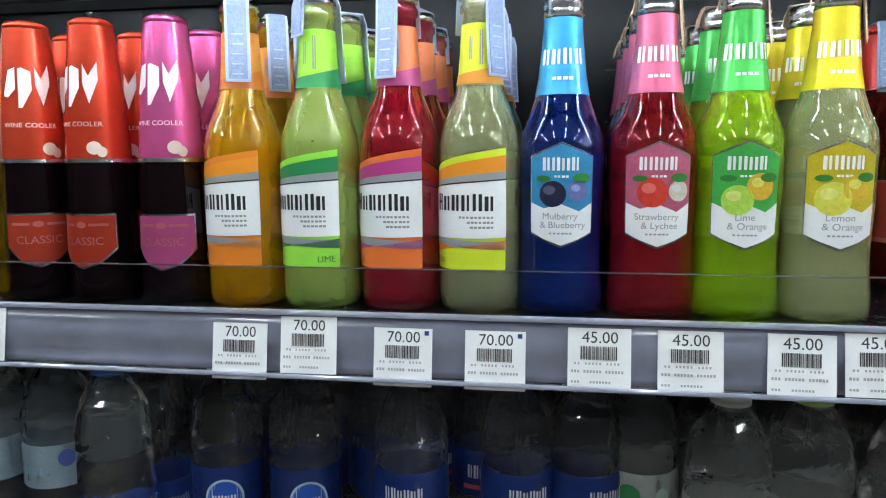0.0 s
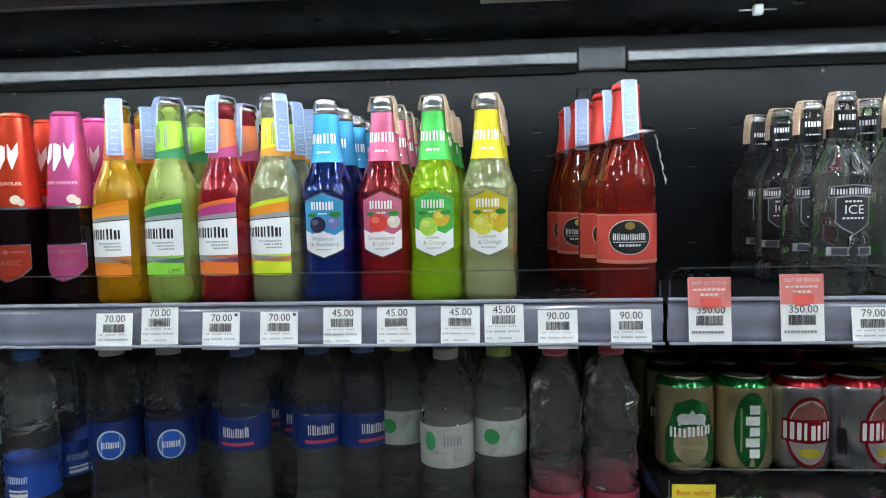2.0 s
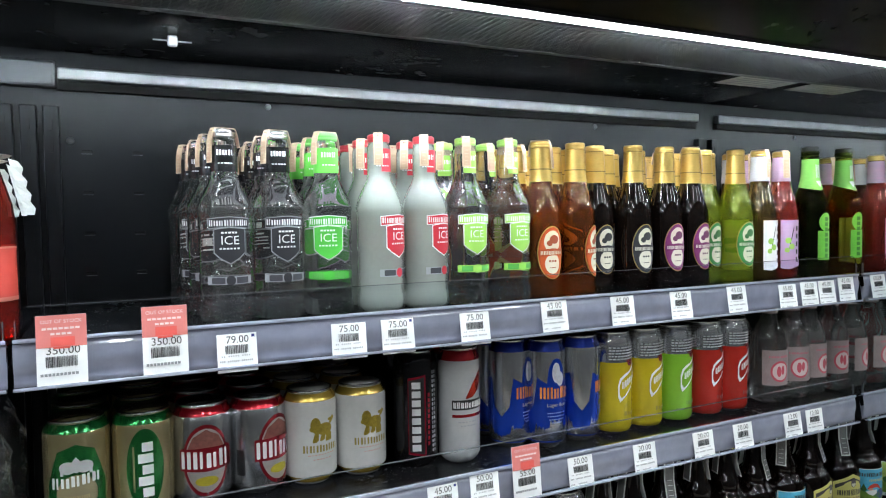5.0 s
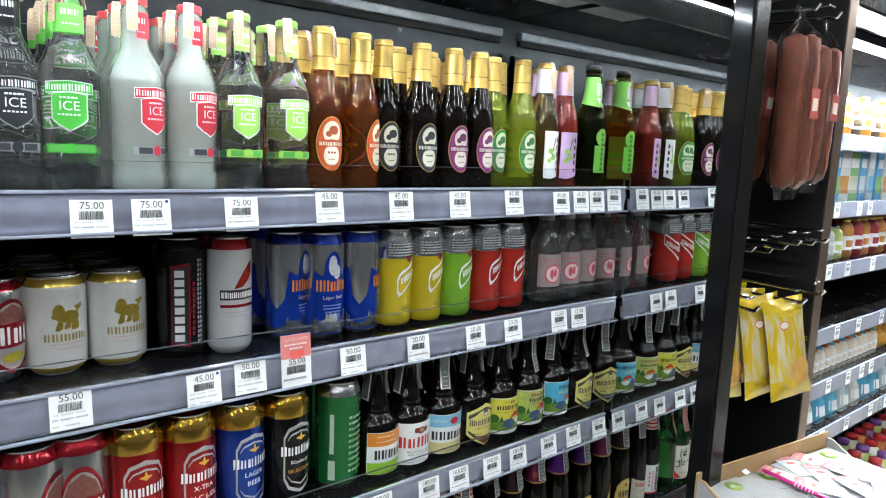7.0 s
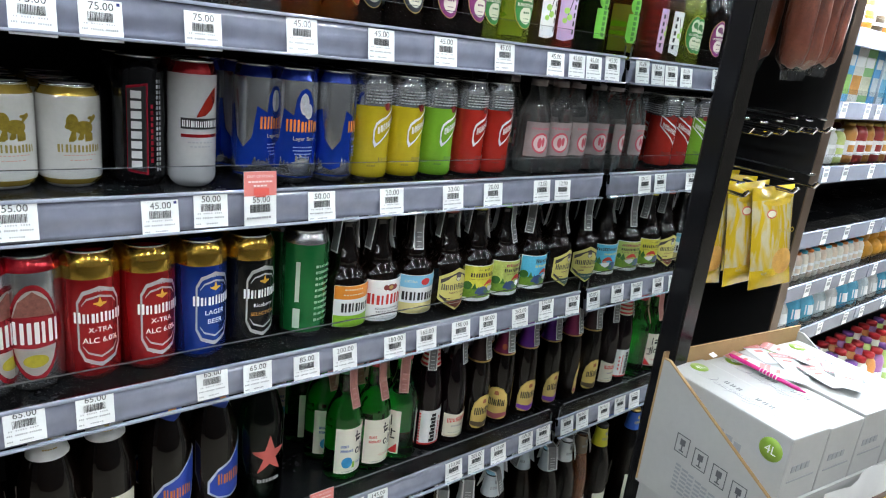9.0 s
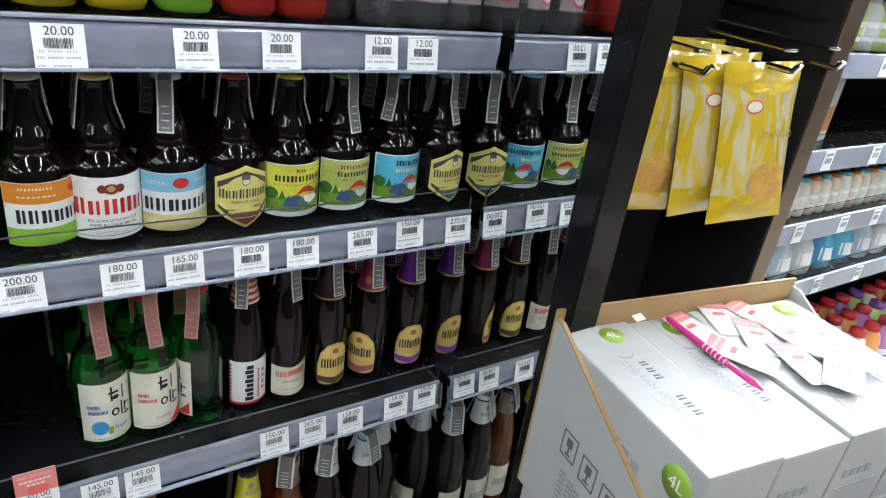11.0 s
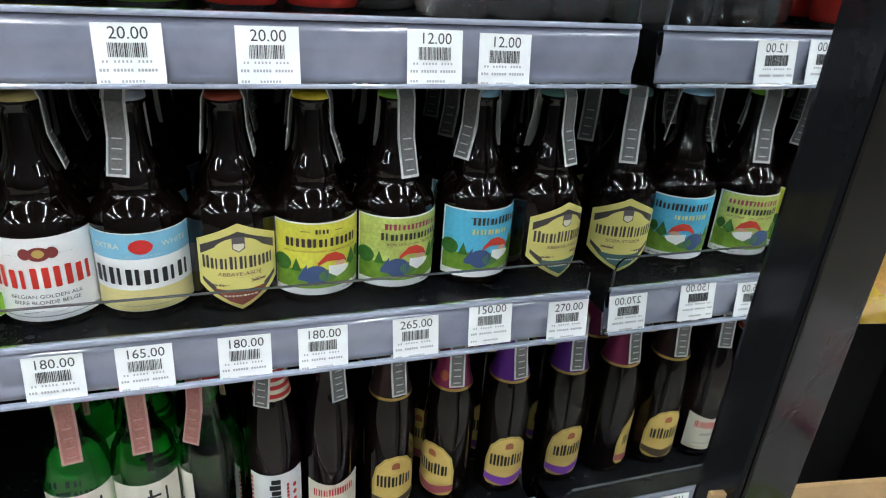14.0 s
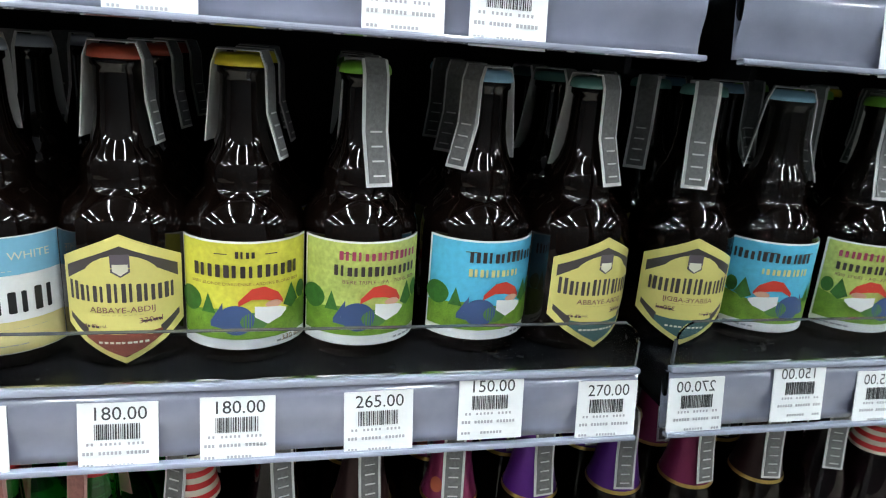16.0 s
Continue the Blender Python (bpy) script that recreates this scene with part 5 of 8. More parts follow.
def golden_ale():
    R = ink(0.6, 0.03, 0.02)
    f = [("lettering", word(-0.026, 0.026, 0.034, 0.053, 5), R, 3),
         ("crest", [oval(0, 0.062, 0.0055, 0.006), oval(-0.006, 0.0625, 0.003, 0.005), oval(0.006, 0.0625, 0.003, 0.005)], ink(0.2, 0.03, 0.03), 3), ("crest_field", [oval(0, 0.0625, 0.0028, 0.0038)], ink(0.5, 0.35, 0.1), 4),
         ("small_print", word(-0.012, 0.012, 0.0185, 0.0196, 10), GREY, 3), ("footer_print", [[(-0.012, 0.0135, 0.014), (-0.003, 0.0155, 0.016), (0.004, 0.0135, 0.0142), (0.013, 0.0165, 0.017)], rect(-0.027, 0.027, 0.011, 0.0113)], GREY, 3), ("side_print", word(-0.016, -0.009, 0.0605, 0.062, 4) + word(0.009, 0.016, 0.0605, 0.062, 4), BLACK, 3)]
    return ([rect(-0.0315, 0.0315, 0.0065, 0.075)], WHITE), f


def rice_spirit(kind, turn):
    r = bottle("rice_spirit_bottle", f"green rice spirit bottle with a cream label and pink strip", P_SOJU, mat("green_soju_glass", (0.05, 0.7, 0.12), 0.008, var=0.03, trans=1.0, coat=1.0, ior=1.3, rvar=0.006))
    screw(r, 0.197, 0.212, ink(0.6, 0.02, 0.03) if kind == "classic" else ink(0.05, 0.25, 0.1))
    stamp(r, 0.2125, P_SOJU, 0.072, 0.05, turn * 0.4 + 6, STAMP_PINK, 0.017, 0.004)
    lab = lay(r, P_SOJU, 0.0315, "label", [rect(-0.034, 0.034, 0.018, 0.1045)], ink(0.8, 0.78, 0.66), 1, turn, 2)
    lay(r, P_SOJU, 0.0315, "brush_mark", [rect(0.002, 0.0045, 0.0765, 0.0976), rect(0.0, 0.012, 0.0870, 0.0900), oval(0.008, 0.0812, 0.004, 0.0032), rect(0.0165, 0.0185, 0.0742, 0.0952), oval(0.0065, 0.0590, 0.0048, 0.006), rect(0.0135, 0.0158, 0.0508, 0.0718), rect(0.018, 0.0205, 0.0531, 0.0683), rect(0.0175, 0.026, 0.0484, 0.0513), rect(0.018, 0.0265, 0.0625, 0.0648)], BLACK, 3, turn, 1, lab)
    lay(r, P_SOJU, 0.0315, "brush_hole", [oval(0.0065, 0.0590, 0.0026, 0.0038)], ink(0.8, 0.78, 0.66), 4, turn, 1, lab)
    lay(r, P_SOJU, 0.0315, "lettering", word(-0.024, -0.01, 0.0683, 0.0736, 5) + word(-0.024, -0.002, 0.0595, 0.0648, 8), ink(0.05, 0.12, 0.4) if kind == "fresh" else RED, 3, turn, 1, lab)
    if kind == "fresh":
        lay(r, P_SOJU, 0.0315, "picture", [oval(-0.012, 0.0391, 0.0095, 0.0105)], mat("blue_drop", (0.05, 0.32, 0.65), 0.4, var=0.3, scale=150), 3, turn, 1, lab)
        lay(r, P_SOJU, 0.0315, "picture", [rect(-0.003, 0.002, 0.0274, 0.0391)], ink(0.3, 0.5, 0.05), 4, turn, 1, lab)
    else:
        say("CLASSIC", P_SOJU, 0.0315, 0.006, 0.033, 0.0058, RED, lab, 4, turn)
        lay(r, P_SOJU, 0.0315, "corner", [[(0.012, 0.02, 0.0201), (0.0305, 0.02, 0.04)]], RED, 3, turn, 1, lab)
    lay(r, P_SOJU, 0.0315, "small_print", word(-0.02, 0.02, 0.0209, 0.0227, 12), GREY, 3, turn, 1, lab)
    if kind == "fresh":
        say("fresh", P_SOJU, 0.0315, 0.013, 0.033, 0.0082, ink(0.05, 0.12, 0.4), lab, 4, turn)
    return r


def fruit_beer(kind):
    r = bottle("fruit_beer_bottle", f"slim dark fruit beer bottle with a white {kind} label", P_LONG, BLACK_GLASS)
    crown(r, 0.2165, ink(0.5, 0.02, 0.03))
    if kind == "striped":
        n = part("neck_label", sleeve("neck_label", P_LONG, 0.17, 0.208, CREAM), r)
        for i in range(4):
            part("stripe", sleeve("stripe", P_LONG, 0.173 + 0.009 * i, 0.1775 + 0.009 * i, RED, 0.0009), n)
        lab = lay(r, P_LONG, 0.0282, "label", [rect(-0.03, 0.03, 0.014, 0.085)], WHITE, 1)
        lay(r, P_LONG, 0.0282, "lettering", [rect(-0.008 + 0.002 * (i % 2), 0.003, 0.02 + 0.0075 * i, 0.0262 + 0.0075 * i) for i in range(8)], BLACK, 3, 0, 1, lab)
        lay(r, P_LONG, 0.0282, "side_print", [rect(0.009, 0.0115, 0.022 + 0.005 * i, 0.0258 + 0.005 * i) for i in range(10)] + [oval(0.018, 0.035 + 0.01 * i, 0.0022, 0.003) for i in range(4)], RED, 3, 0, 1, lab)
        lay(r, P_LONG, 0.0282, "edge_stripe", [rect(-0.03, -0.0265, 0.016 + 0.006 * i, 0.0195 + 0.006 * i) for i in range(11)] + [rect(-0.03, 0.03, 0.014, 0.0175)], RED, 3, 0, 1, lab)
    else:
        lab = lay(r, P_LONG, 0.0282, "label", [[(-0.03, 0.016, 0.066), (0, 0.014, 0.062), (0.03, 0.016, 0.07)]], CREAM, 1)
        lay(r, P_LONG, 0.0282, "lettering", word(-0.022, 0.022, 0.046, 0.056, 8, 0.0005), RED, 3, 0, 1, lab)
        lay(r, P_LONG, 0.0282, "small_print", word(-0.013, 0.013, 0.037, 0.0405, 6) + word(-0.018, 0.018, 0.024, 0.0255, 12), GREY, 3, 0, 1, lab)
        lay(r, P_LONG, 0.0282, "edge_stripe", [rect(-0.026, 0.026, 0.018, 0.0188)], ink(0.5, 0.38, 0.12), 3, 0, 1, lab)
    stamp(r, 0.224, P_LONG, 0.058, 0.05, -30 if kind == "striped" else 18, STAMP_GREY, 0.0165)
    return r


def abbey_beer(neck, foot, turn):
    r = bottle("abbey_beer_bottle", "slim brown beer bottle with gold oval label and foil neck", P_LONG, BROWN_GLASS)
    crown(r, 0.2165, ink(0.4, 0.3, 0.1))
    n = part("foil_neck", sleeve("foil_neck", P_LONG, 0.158, 0.216, mat(f"neckfoil_{neck}", neck, 0.3, 0.4, scale=60, bump=0.15)), r)
    part("neck_rim", sleeve("neck_rim", P_LONG, 0.1555, 0.1585, GOLD, 0.0011), n)
    lay(r, P_LONG, 0.02, "seal", [oval(0.002, 0.172, 0.0055, 0.006)], ink(0.45, 0.1, 0.05), 4, turn, 1, n)
    lab = lay(r, P_LONG, 0.0282, "label", [[(-0.026, 0.022, 0.05), (-0.022, 0.016, 0.07), (-0.012, 0.014, 0.083), (0, 0.014, 0.0865), (0.012, 0.014, 0.083), (0.022, 0.016, 0.07), (0.026, 0.022, 0.05)]], ink(0.55, 0.4, 0.1), 1, turn, 2)
    lay(r, P_LONG, 0.0282, "label_field", [[(-0.0235, 0.03, 0.05), (-0.02, 0.025, 0.069), (-0.011, 0.025, 0.0805), (0, 0.025, 0.084), (0.011, 0.025, 0.0805), (0.02, 0.025, 0.069), (0.0235, 0.03, 0.05)]], mat("label_amber", (0.72, 0.52, 0.16), 0.4, var=0.15, scale=60), 2, turn, 2, lab)
    lay(r, P_LONG, 0.0282, "lettering", word(-0.02, 0.02, 0.044, 0.06, 5), BLACK, 3, turn, 1, lab)
    lay(r, P_LONG, 0.0282, "crest", [oval(0, 0.073, 0.0045, 0.0045), rect(-0.0045, 0.0045, 0.0685, 0.073)], ink(0.4, 0.12, 0.05), 3, turn, 1, lab)
    lay(r, P_LONG, 0.0282, "footer", [[(-0.0255, 0.0225, 0.031), (0, 0.0145, 0.0265), (0.0255, 0.0225, 0.031)]], foot, 4, turn, 1, lab)
    stamp(r, 0.224, P_LONG, 0.062, 0.05, turn * 0.3 + 8, STAMP_GREY, 0.0165)
    return r


def long_beer(kind):
    r = bottle("beer_bottle", {"white": "dark beer bottle with a white paper neck label", "blue": "dark beer bottle with blue and orange neck and body labels", "star": "dark green beer bottle with a large red star"}[kind], P_BIG, clear(0.02, 0.1, 0.03) if kind == "star" else BROWN_GLASS)
    if kind == "white":
        n = part("neck_label", sleeve("neck_label", P_BIG, 0.198, 0.246, WHITE), r)
        lay(r, P_BIG, 0.019, "crest", [oval(0, 0.222, 0.004, 0.004)] + word(-0.008, 0.008, 0.211, 0.213, 6), ink(0.5, 0.35, 0.1), 3, 0, 1, n)
        lab = lay(r, P_BIG, 0.036, "label", [rect(-0.035, 0.035, 0.04, 0.12)], CREAM, 1)
        lay(r, P_BIG, 0.036, "lettering", word(-0.025, 0.025, 0.075, 0.09, 6), ink(0.4, 0.3, 0.05), 3, 0, 1, lab)
    elif kind == "blue":
        n = lay(r, P_BIG, 0.019, "neck_label", [[(-0.045, 0.214, 0.222), (-0.02, 0.21, 0.222), (0, 0.2, 0.224), (0.02, 0.21, 0.238), (0.045, 0.214, 0.222)]], ink(0.02, 0.06, 0.4), 2, 10, 3)
        lay(r, P_BIG, 0.019, "lettering", [oval(0, 0.215, 0.006, 0.005)], ink(0.7, 0.2, 0.03), 4, 10, 1, n)
        lab = lay(r, P_BIG, 0.036, "label", [[(-0.034, 0.07, 0.09), (-0.02, 0.06, 0.11), (0, 0.055, 0.12), (0.02, 0.06, 0.14), (0.034, 0.1, 0.155)]], ink(0.55, 0.6, 0.72), 1, 10, 2)
        lay(r, P_BIG, 0.036, "label_field", [[(-0.031, 0.072, 0.087), (-0.019, 0.063, 0.106), (0, 0.058, 0.116), (0.019, 0.063, 0.135), (0.032, 0.103, 0.15)]], ink(0.02, 0.06, 0.4), 2, 10, 2, lab)
        lay(r, P_BIG, 0.036, "lettering", word(-0.02, 0.022, 0.083, 0.101, 5), ink(0.7, 0.2, 0.03), 4, 10, 1, lab)
    else:
        lay(r, P_BIG, 0.036, "star", [[(-0.026, 0.112, 0.115), (-0.008, 0.1, 0.116), (-0.005, 0.098, 0.125), (0, 0.101, 0.142), (0.005, 0.098, 0.125), (0.008, 0.1, 0.116), (0.026, 0.112, 0.115)], [(-0.018, 0.077, 0.08), (-0.008, 0.085, 0.105), (0, 0.092, 0.11), (0.008, 0.085, 0.105), (0.018, 0.077, 0.08)]], ink(0.6, 0.12, 0.1), 1, 0, 2)
        lay(r, P_BIG, 0.036, "lettering", word(-0.018, 0.018, 0.06, 0.066, 8), ink(0.5, 0.5, 0.5), 1)
        lay(r, P_BIG, 0.0145, "neck_mark", [oval(0, 0.246, 0.004, 0.003)], ink(0.6, 0.1, 0.1), 1)
    crown(r, 0.257, SILVER if kind != "star" else ink(0.05, 0.2, 0.06))
    return r


P_HUGE = [(r, z * 1.115) for r, z in P_BIG]
P_HIGH = [(r * 1.08, z * 1.3) for r, z in P_LONG]


def low_beer(kind, cap, foil, H=0.93):
    r = bottle("beer_bottle", f"dark beer bottle with a {kind} neck and cap", P_HUGE if kind != "amber" else P_HIGH, BROWN_GLASS if kind != "amber" else drink(0.28, 0.07, 0.01))
    P = P_HUGE if kind != "amber" else P_HIGH
    top = P[-1][1]
    n = part("neck_label", sleeve("neck_label", P, top * 0.82, top - 0.004, foil), r)
    lay(r, P, 0.016, "lettering", word(-0.012, 0.012, top * 0.88, top * 0.905, 6) + [oval(0, top * 0.94, 0.004, 0.005)], ink(0.7, 0.55, 0.15) if kind == "blue" else GREY, 3, 0, 1, n)
    crown(r, top - 0.001, cap)
    if kind in ("silver", "sky", "amber"):
        stamp(r, top + 0.0065, P, 0.05, 0.05, 20 if kind == "sky" else -35, STAMP_GREY, 0.026, 0.006)
    lab = lay(r, P, P[3][0], "label", [rect(-0.028, 0.028, 0.03, 0.11)], CREAM, 1)
    lay(r, P, P[3][0], "lettering", word(-0.02, 0.02, 0.06, 0.08, 6), GREY, 3, 0, 1, lab)
    return r


PET = mat("crinkled_pet", (0.97, 0.985, 0.99), 0.05, var=0.01, trans=0.98, ior=1.2, bump=0.3, bscale=70, coat=1.0, rvar=0.03, spec=1.0)


def dented(prof, seed, amount, swirl=0.0, z0=0.004, z1=0.185):
    """A turned plastic bottle with uneven dents and swirled ribs."""
    rng = random.Random(seed)
    zs = [prof[-1][1] * i / 30 for i in range(31)]
    me = lathe("glass", [(rad(prof, z), z) for z in zs], PET, 18)
    for n, v in enumerate(me.vertices):
        i, j = n % 18, n // 18
        if z0 < v.co.z < z1:
            k = 1 + amount * rng.uniform(-1, 1) + swirl * math.sin(6.283 * 3 * i / 18 + 1.05 * j)
            v.co.x *= k
            v.co.y *= k
    me.polygons.foreach_set("use_smooth", [False] * len(me.polygons))
    me.update()
    return me



def water(kind, cap, label_z, col, motif):
    r = root("water_bottle", f"clear ribbed plastic water bottle with a {kind} label", "bottle", "drinks on the shelves")
    part("glass", dented(P_WATER, len(kind), 0.026, 0.012), r)
    screw(r, 0.1945, 0.207, cap, 0.0145)
    if col:
        lab = part("label", sleeve("label", P_WATER, label_z[0], label_z[1], mat(f"film_{kind}", col, 0.3, var=0.2, scale=50)), r, f"{kind} plastic film label")
        for n, s, m in motif:
            lay(r, P_WATER, 0.031, n, s, m, 4, 0, 1, lab)
    return r


def crinkle():
    prof = [(0.03 * (1 if i % 2 else 0.9) if i < 16 else q, 0.006 + 0.0095 * i) for i, q in [(i, 0) for i in range(16)]] + [(0.022, 0.17), (0.0145, 0.188), (0.0125, 0.2)]
    r = root("water_bottle", "clear crinkled plastic water bottle with a pink cap and pink label", "bottle", "drinks on the shelves")
    me = dented([(0.026, 0)] + [(0.0297 if z < 0.152 else q, z) for q, z in prof], 5, 0.034, 0.055)
    part("glass", me, r)
    screw(r, 0.198, 0.211, ink(0.65, 0.12, 0.18), 0.0145)
    lab = part("label", sleeve("label", [(0.0305, 0), (0.0305, 0.2)], 0.012, 0.045, mat("film_pink_blue", (0.34, 0.05, 0.09), 0.3, var=0.4, scale=30)), r, "pink and blue film label")
    lay(r, [(0.0305, 0), (0.0305, 0.2)], 0.03, "stripe", [[(-0.03, 0.013, 0.02), (0, 0.015, 0.03), (0.03, 0.02, 0.04)]], ink(0.05, 0.25, 0.6), 3, 0, 1, lab)
    return r


def stock(made, x, y, deck, rows=1, pitch=0.066, turn=0.0, drift=0.0):
    """A file of alike bottles, front to back."""
    rng = random.Random(int((x + 5) * 1000 + deck * 77))
    y += SET_AT[deck] if deck in SET_AT else 0.0
    made.matrix_basis = pose(x, y, deck + 0.0004, 0, 0, turn)
    for i in range(1, rows):
        copy_thing(made, pose(x + drift * i + rng.uniform(-0.003, 0.003), y + pitch * i + rng.uniform(-0.002, 0.002), deck + 0.0004, 0, 0, turn + rng.uniform(-25, 25)))
    return made


def again(ob, x, y, deck, turn=0.0):
    return copy_thing(ob, pose(x, y + (SET_AT[deck] if deck in SET_AT else 0.0), deck + 0.0004, 0, 0, turn))


A, B, C, D, E, W = (DECKS[k] for k in "ABCDEW")

# shelf A, first bay
stock(wine_cooler((0.05, 0.2, 0.55), "blue"), -0.915, 0.055, A, 2, 0.06)
stock(wine_cooler((0.8, 0.75, 0.66), "white", True), -0.842, 0.055, A, 3, 0.06, 4)
stock(wine_cooler((0.72, 0.07, 0.03), "orange-red"), -0.782, 0.056, A, 3, 0.06, 40)
stock(wine_cooler((0.7, 0.06, 0.025), "red"), -0.724, 0.055, A, 3, 0.06, 2)
stock(wine_cooler((0.75, 0.12, 0.35), "pink"), -0.661, 0.055, A, 3, 0.06, 10)
pops = [("orange", (0.85, 0.4, 0.004), (0.75, 0.22, 0.02), (0.8, 0.28, 0.02), (0.78, 0.3, 0.04), (0.75, 0.2, 0.02), -0.601, 30),
        ("lime", (0.6, 0.78, 0.18), (0.28, 0.68, 0.06), (0.02, 0.22, 0.07), (0.35, 0.75, 0.05), (0.02, 0.25, 0.07), -0.54, 150),
        ("strawberry red", (0.46, 0.012, 0.03), (0.72, 0.16, 0.03), (0.45, 0.04, 0.22), (0.7, 0.18, 0.06), (0.45, 0.05, 0.2), -0.478, -8),
        ("lemon", (0.54, 0.56, 0.3), (0.6, 0.72, 0.03), (0.78, 0.27, 0.02), (0.7, 0.75, 0.03), (0.75, 0.3, 0.03), -0.418, 60)]
for kind, liq, c1, c2, n1, n2, x, ang in pops:
    p = alcopop(kind, liq, c1, c2, n1, n2)
    stamp(p, 0.23, P_POP, 0.062, 0.03, ang - 12, STAMP_BLUE, 0.018)
    stock(p, x, 0.056, A, 4, 0.067)
twists = [("blue", (0.006, 0.03, 0.22), (0.06, 0.4, 0.75), [(-0.006, 0.086, 0.009, (0.015, 0.015, 0.05)), (0.011, 0.088, 0.007, (0.15, 0.17, 0.4))], -0.359),
          ("strawberry pink", (0.34, 0.01, 0.016), (0.72, 0.16, 0.28), [(-0.004, 0.087, 0.01, (0.65, 0.05, 0.03)), (0.013, 0.088, 0.007, (0.75, 0.6, 0.5))], -0.2945),
          ("green", (0.42, 0.7, 0.015), (0.08, 0.55, 0.1), [(0.008, 0.091, 0.009, (0.75, 0.4, 0.03)), (-0.006, 0.082, 0.01, (0.4, 0.65, 0.08))], -0.238),
          ("yellow", (0.54, 0.57, 0.28), (0.78, 0.62, 0.03), [(0.008, 0.09, 0.009, (0.75, 0.42, 0.03)), (-0.006, 0.083, 0.011, (0.75, 0.62, 0.08))], -0.179)]
for kind, liq, col, fr, x in twists:
    p = twist(kind, liq, col, fr)
    if kind != "blue":
        stamp(p, 0.2247, P_TWIST, 0.04, 0.014, 72, STAMP_TAN, 0.011)
    stock(p, x, 0.058, A, 4, 0.068, 0, 0.002 if kind != "yellow" else 0.003)
cid = stock(red_cider(), -0.029, 0.055, A)
again(cid, -0.04, 0.122, A, 8)
again(cid, -0.058, 0.188, A, -12)
again(cid, -0.066, 0.255, A, -5)

# shelf A, second bay
vodka_clear = mat("clear_spirit_glass", (0.95, 0.97, 0.955), 0.01, var=0.01, trans=0.988, coat=1.0, ior=1.34, rvar=0.008, bump=0.02, bscale=30)
ices = [("clear black", vodka_clear, ink(0.025, 0.025, 0.03), 0, SILVER, mat("black_neck_film", (0.05, 0.05, 0.055), 0.2, 0.7, var=0.2, scale=40), 0.204, 0.07), ("clear black", vodka_clear, ink(0.025, 0.025, 0.03), 6, SILVER, mat("black_neck_film", (0.05, 0.05, 0.055)), 0.2635, 0.07),
        ("green apple", vodka_clear, ink(0.08, 0.5, 0.06), -14, ink(0.2, 0.65, 0.15), ink(0.15, 0.65, 0.08), 0.3215, 0.066), ("milky red", mat("smoky_drink", (0.76, 0.82, 0.75), 0.02, var=0.05, trans=0.66, coat=1.0, ior=1.36, rvar=0.015), ink(0.6, 0.03, 0.05), 28, ink(0.6, 0.05, 0.06), LGREY, 0.387, 0.06),
        ("milky red", mat("smoky_drink", (0.76, 0.82, 0.75), 0.02, var=0.05, trans=0.66, coat=1.0, ior=1.36, rvar=0.015), ink(0.6, 0.03, 0.05), 28, ink(0.6, 0.05, 0.06), LGREY, 0.448, 0.06), ("melon green", vodka_clear, ink(0.35, 0.68, 0.12), 0, ink(0.4, 0.7, 0.15), LGREY, 0.507, 0.058), ("melon green", vodka_clear, ink(0.35, 0.68, 0.12), 8, ink(0.4, 0.7, 0.15), LGREY, 0.57, 0.056)]
for kind, body, c, w, cap, cs, x, y in ices:
    p = ice(kind, body, c, w, cap, cs)
    stamp(p, 0.2158, P_ICE, 0.038, 0.02, -70 if kind[0] != "m" else -22, STAMP_TAN, 0.011)
    stock(p, x, y, A, 4, 0.064, 0, -0.006 if x < 0.25 else 0.001)
red_amber, dark = mat("amber_drink", (0.62, 0.16, 0.02), 0.02, var=0.05, trans=0.92, coat=0.8, ior=1.36, rvar=0.02), BROWN_GLASS
moons = [("red amber", red_amber, (0.6, 0.1, 0.02), 0.623, 0.055, 0), ("red amber", red_amber, (0.6, 0.1, 0.02), 0.682, 0.055, 35), ("black", dark, (0.03, 0.03, 0.035), 0.733, 0.075, 0), ("black", dark, (0.03, 0.03, 0.035), 0.788, 0.055, 0), ("purple", dark, (0.22, 0.03, 0.14), 0.85, 0.055, 0),
         ("purple", dark, (0.22, 0.03, 0.14), 0.905, 0.056, 6), ("green", mat("green_drink", (0.5, 0.6, 0.04), 0.02, var=0.05, trans=0.85, coat=0.8, ior=1.36, rvar=0.02), (0.05, 0.25, 0.06), 0.952, 0.075, 6), ("green", mat("green_drink", (0.5, 0.6, 0.04), 0.02, var=0.05, trans=0.85, coat=0.8, ior=1.36, rvar=0.02), (0.05, 0.25, 0.06), 1.003, 0.055, 0)]
for kind, body, c, x, y, t in moons:
    p = moon(kind, body, c)
    if y < 0.06 and int(x * 1000) % 2:
        stamp(p, 0.2155, P_MOON, 0.038, 0.02, 40, STAMP_TAN, 0.01)
    stock(p, x, y, A, 3, 0.062, t)
p = spritz("white", drink(0.1, 0.06, 0.01), WHITE, LGREY)
stamp(p, 0.2155, P_MOON, 0.045, 0.02, 5, STAMP_TAN, 0.011)
stock(p, 1.06, 0.055, A, 3, 0.062)
p = spritz("lilac", drink(0.35, 0.03, 0.02), ink(0.55, 0.38, 0.6), ink(0.6, 0.4, 0.55))
stamp(p, 0.2155, P_MOON, 0.045, 0.02, -8, STAMP_TAN, 0.011)
stock(p, 1.112, 0.055, A, 2, 0.062, -14)
again(p, 1.15, 0.125, A, 20)
stock(apple(), 1.197, 0.062, A, 2, 0.068, -6)

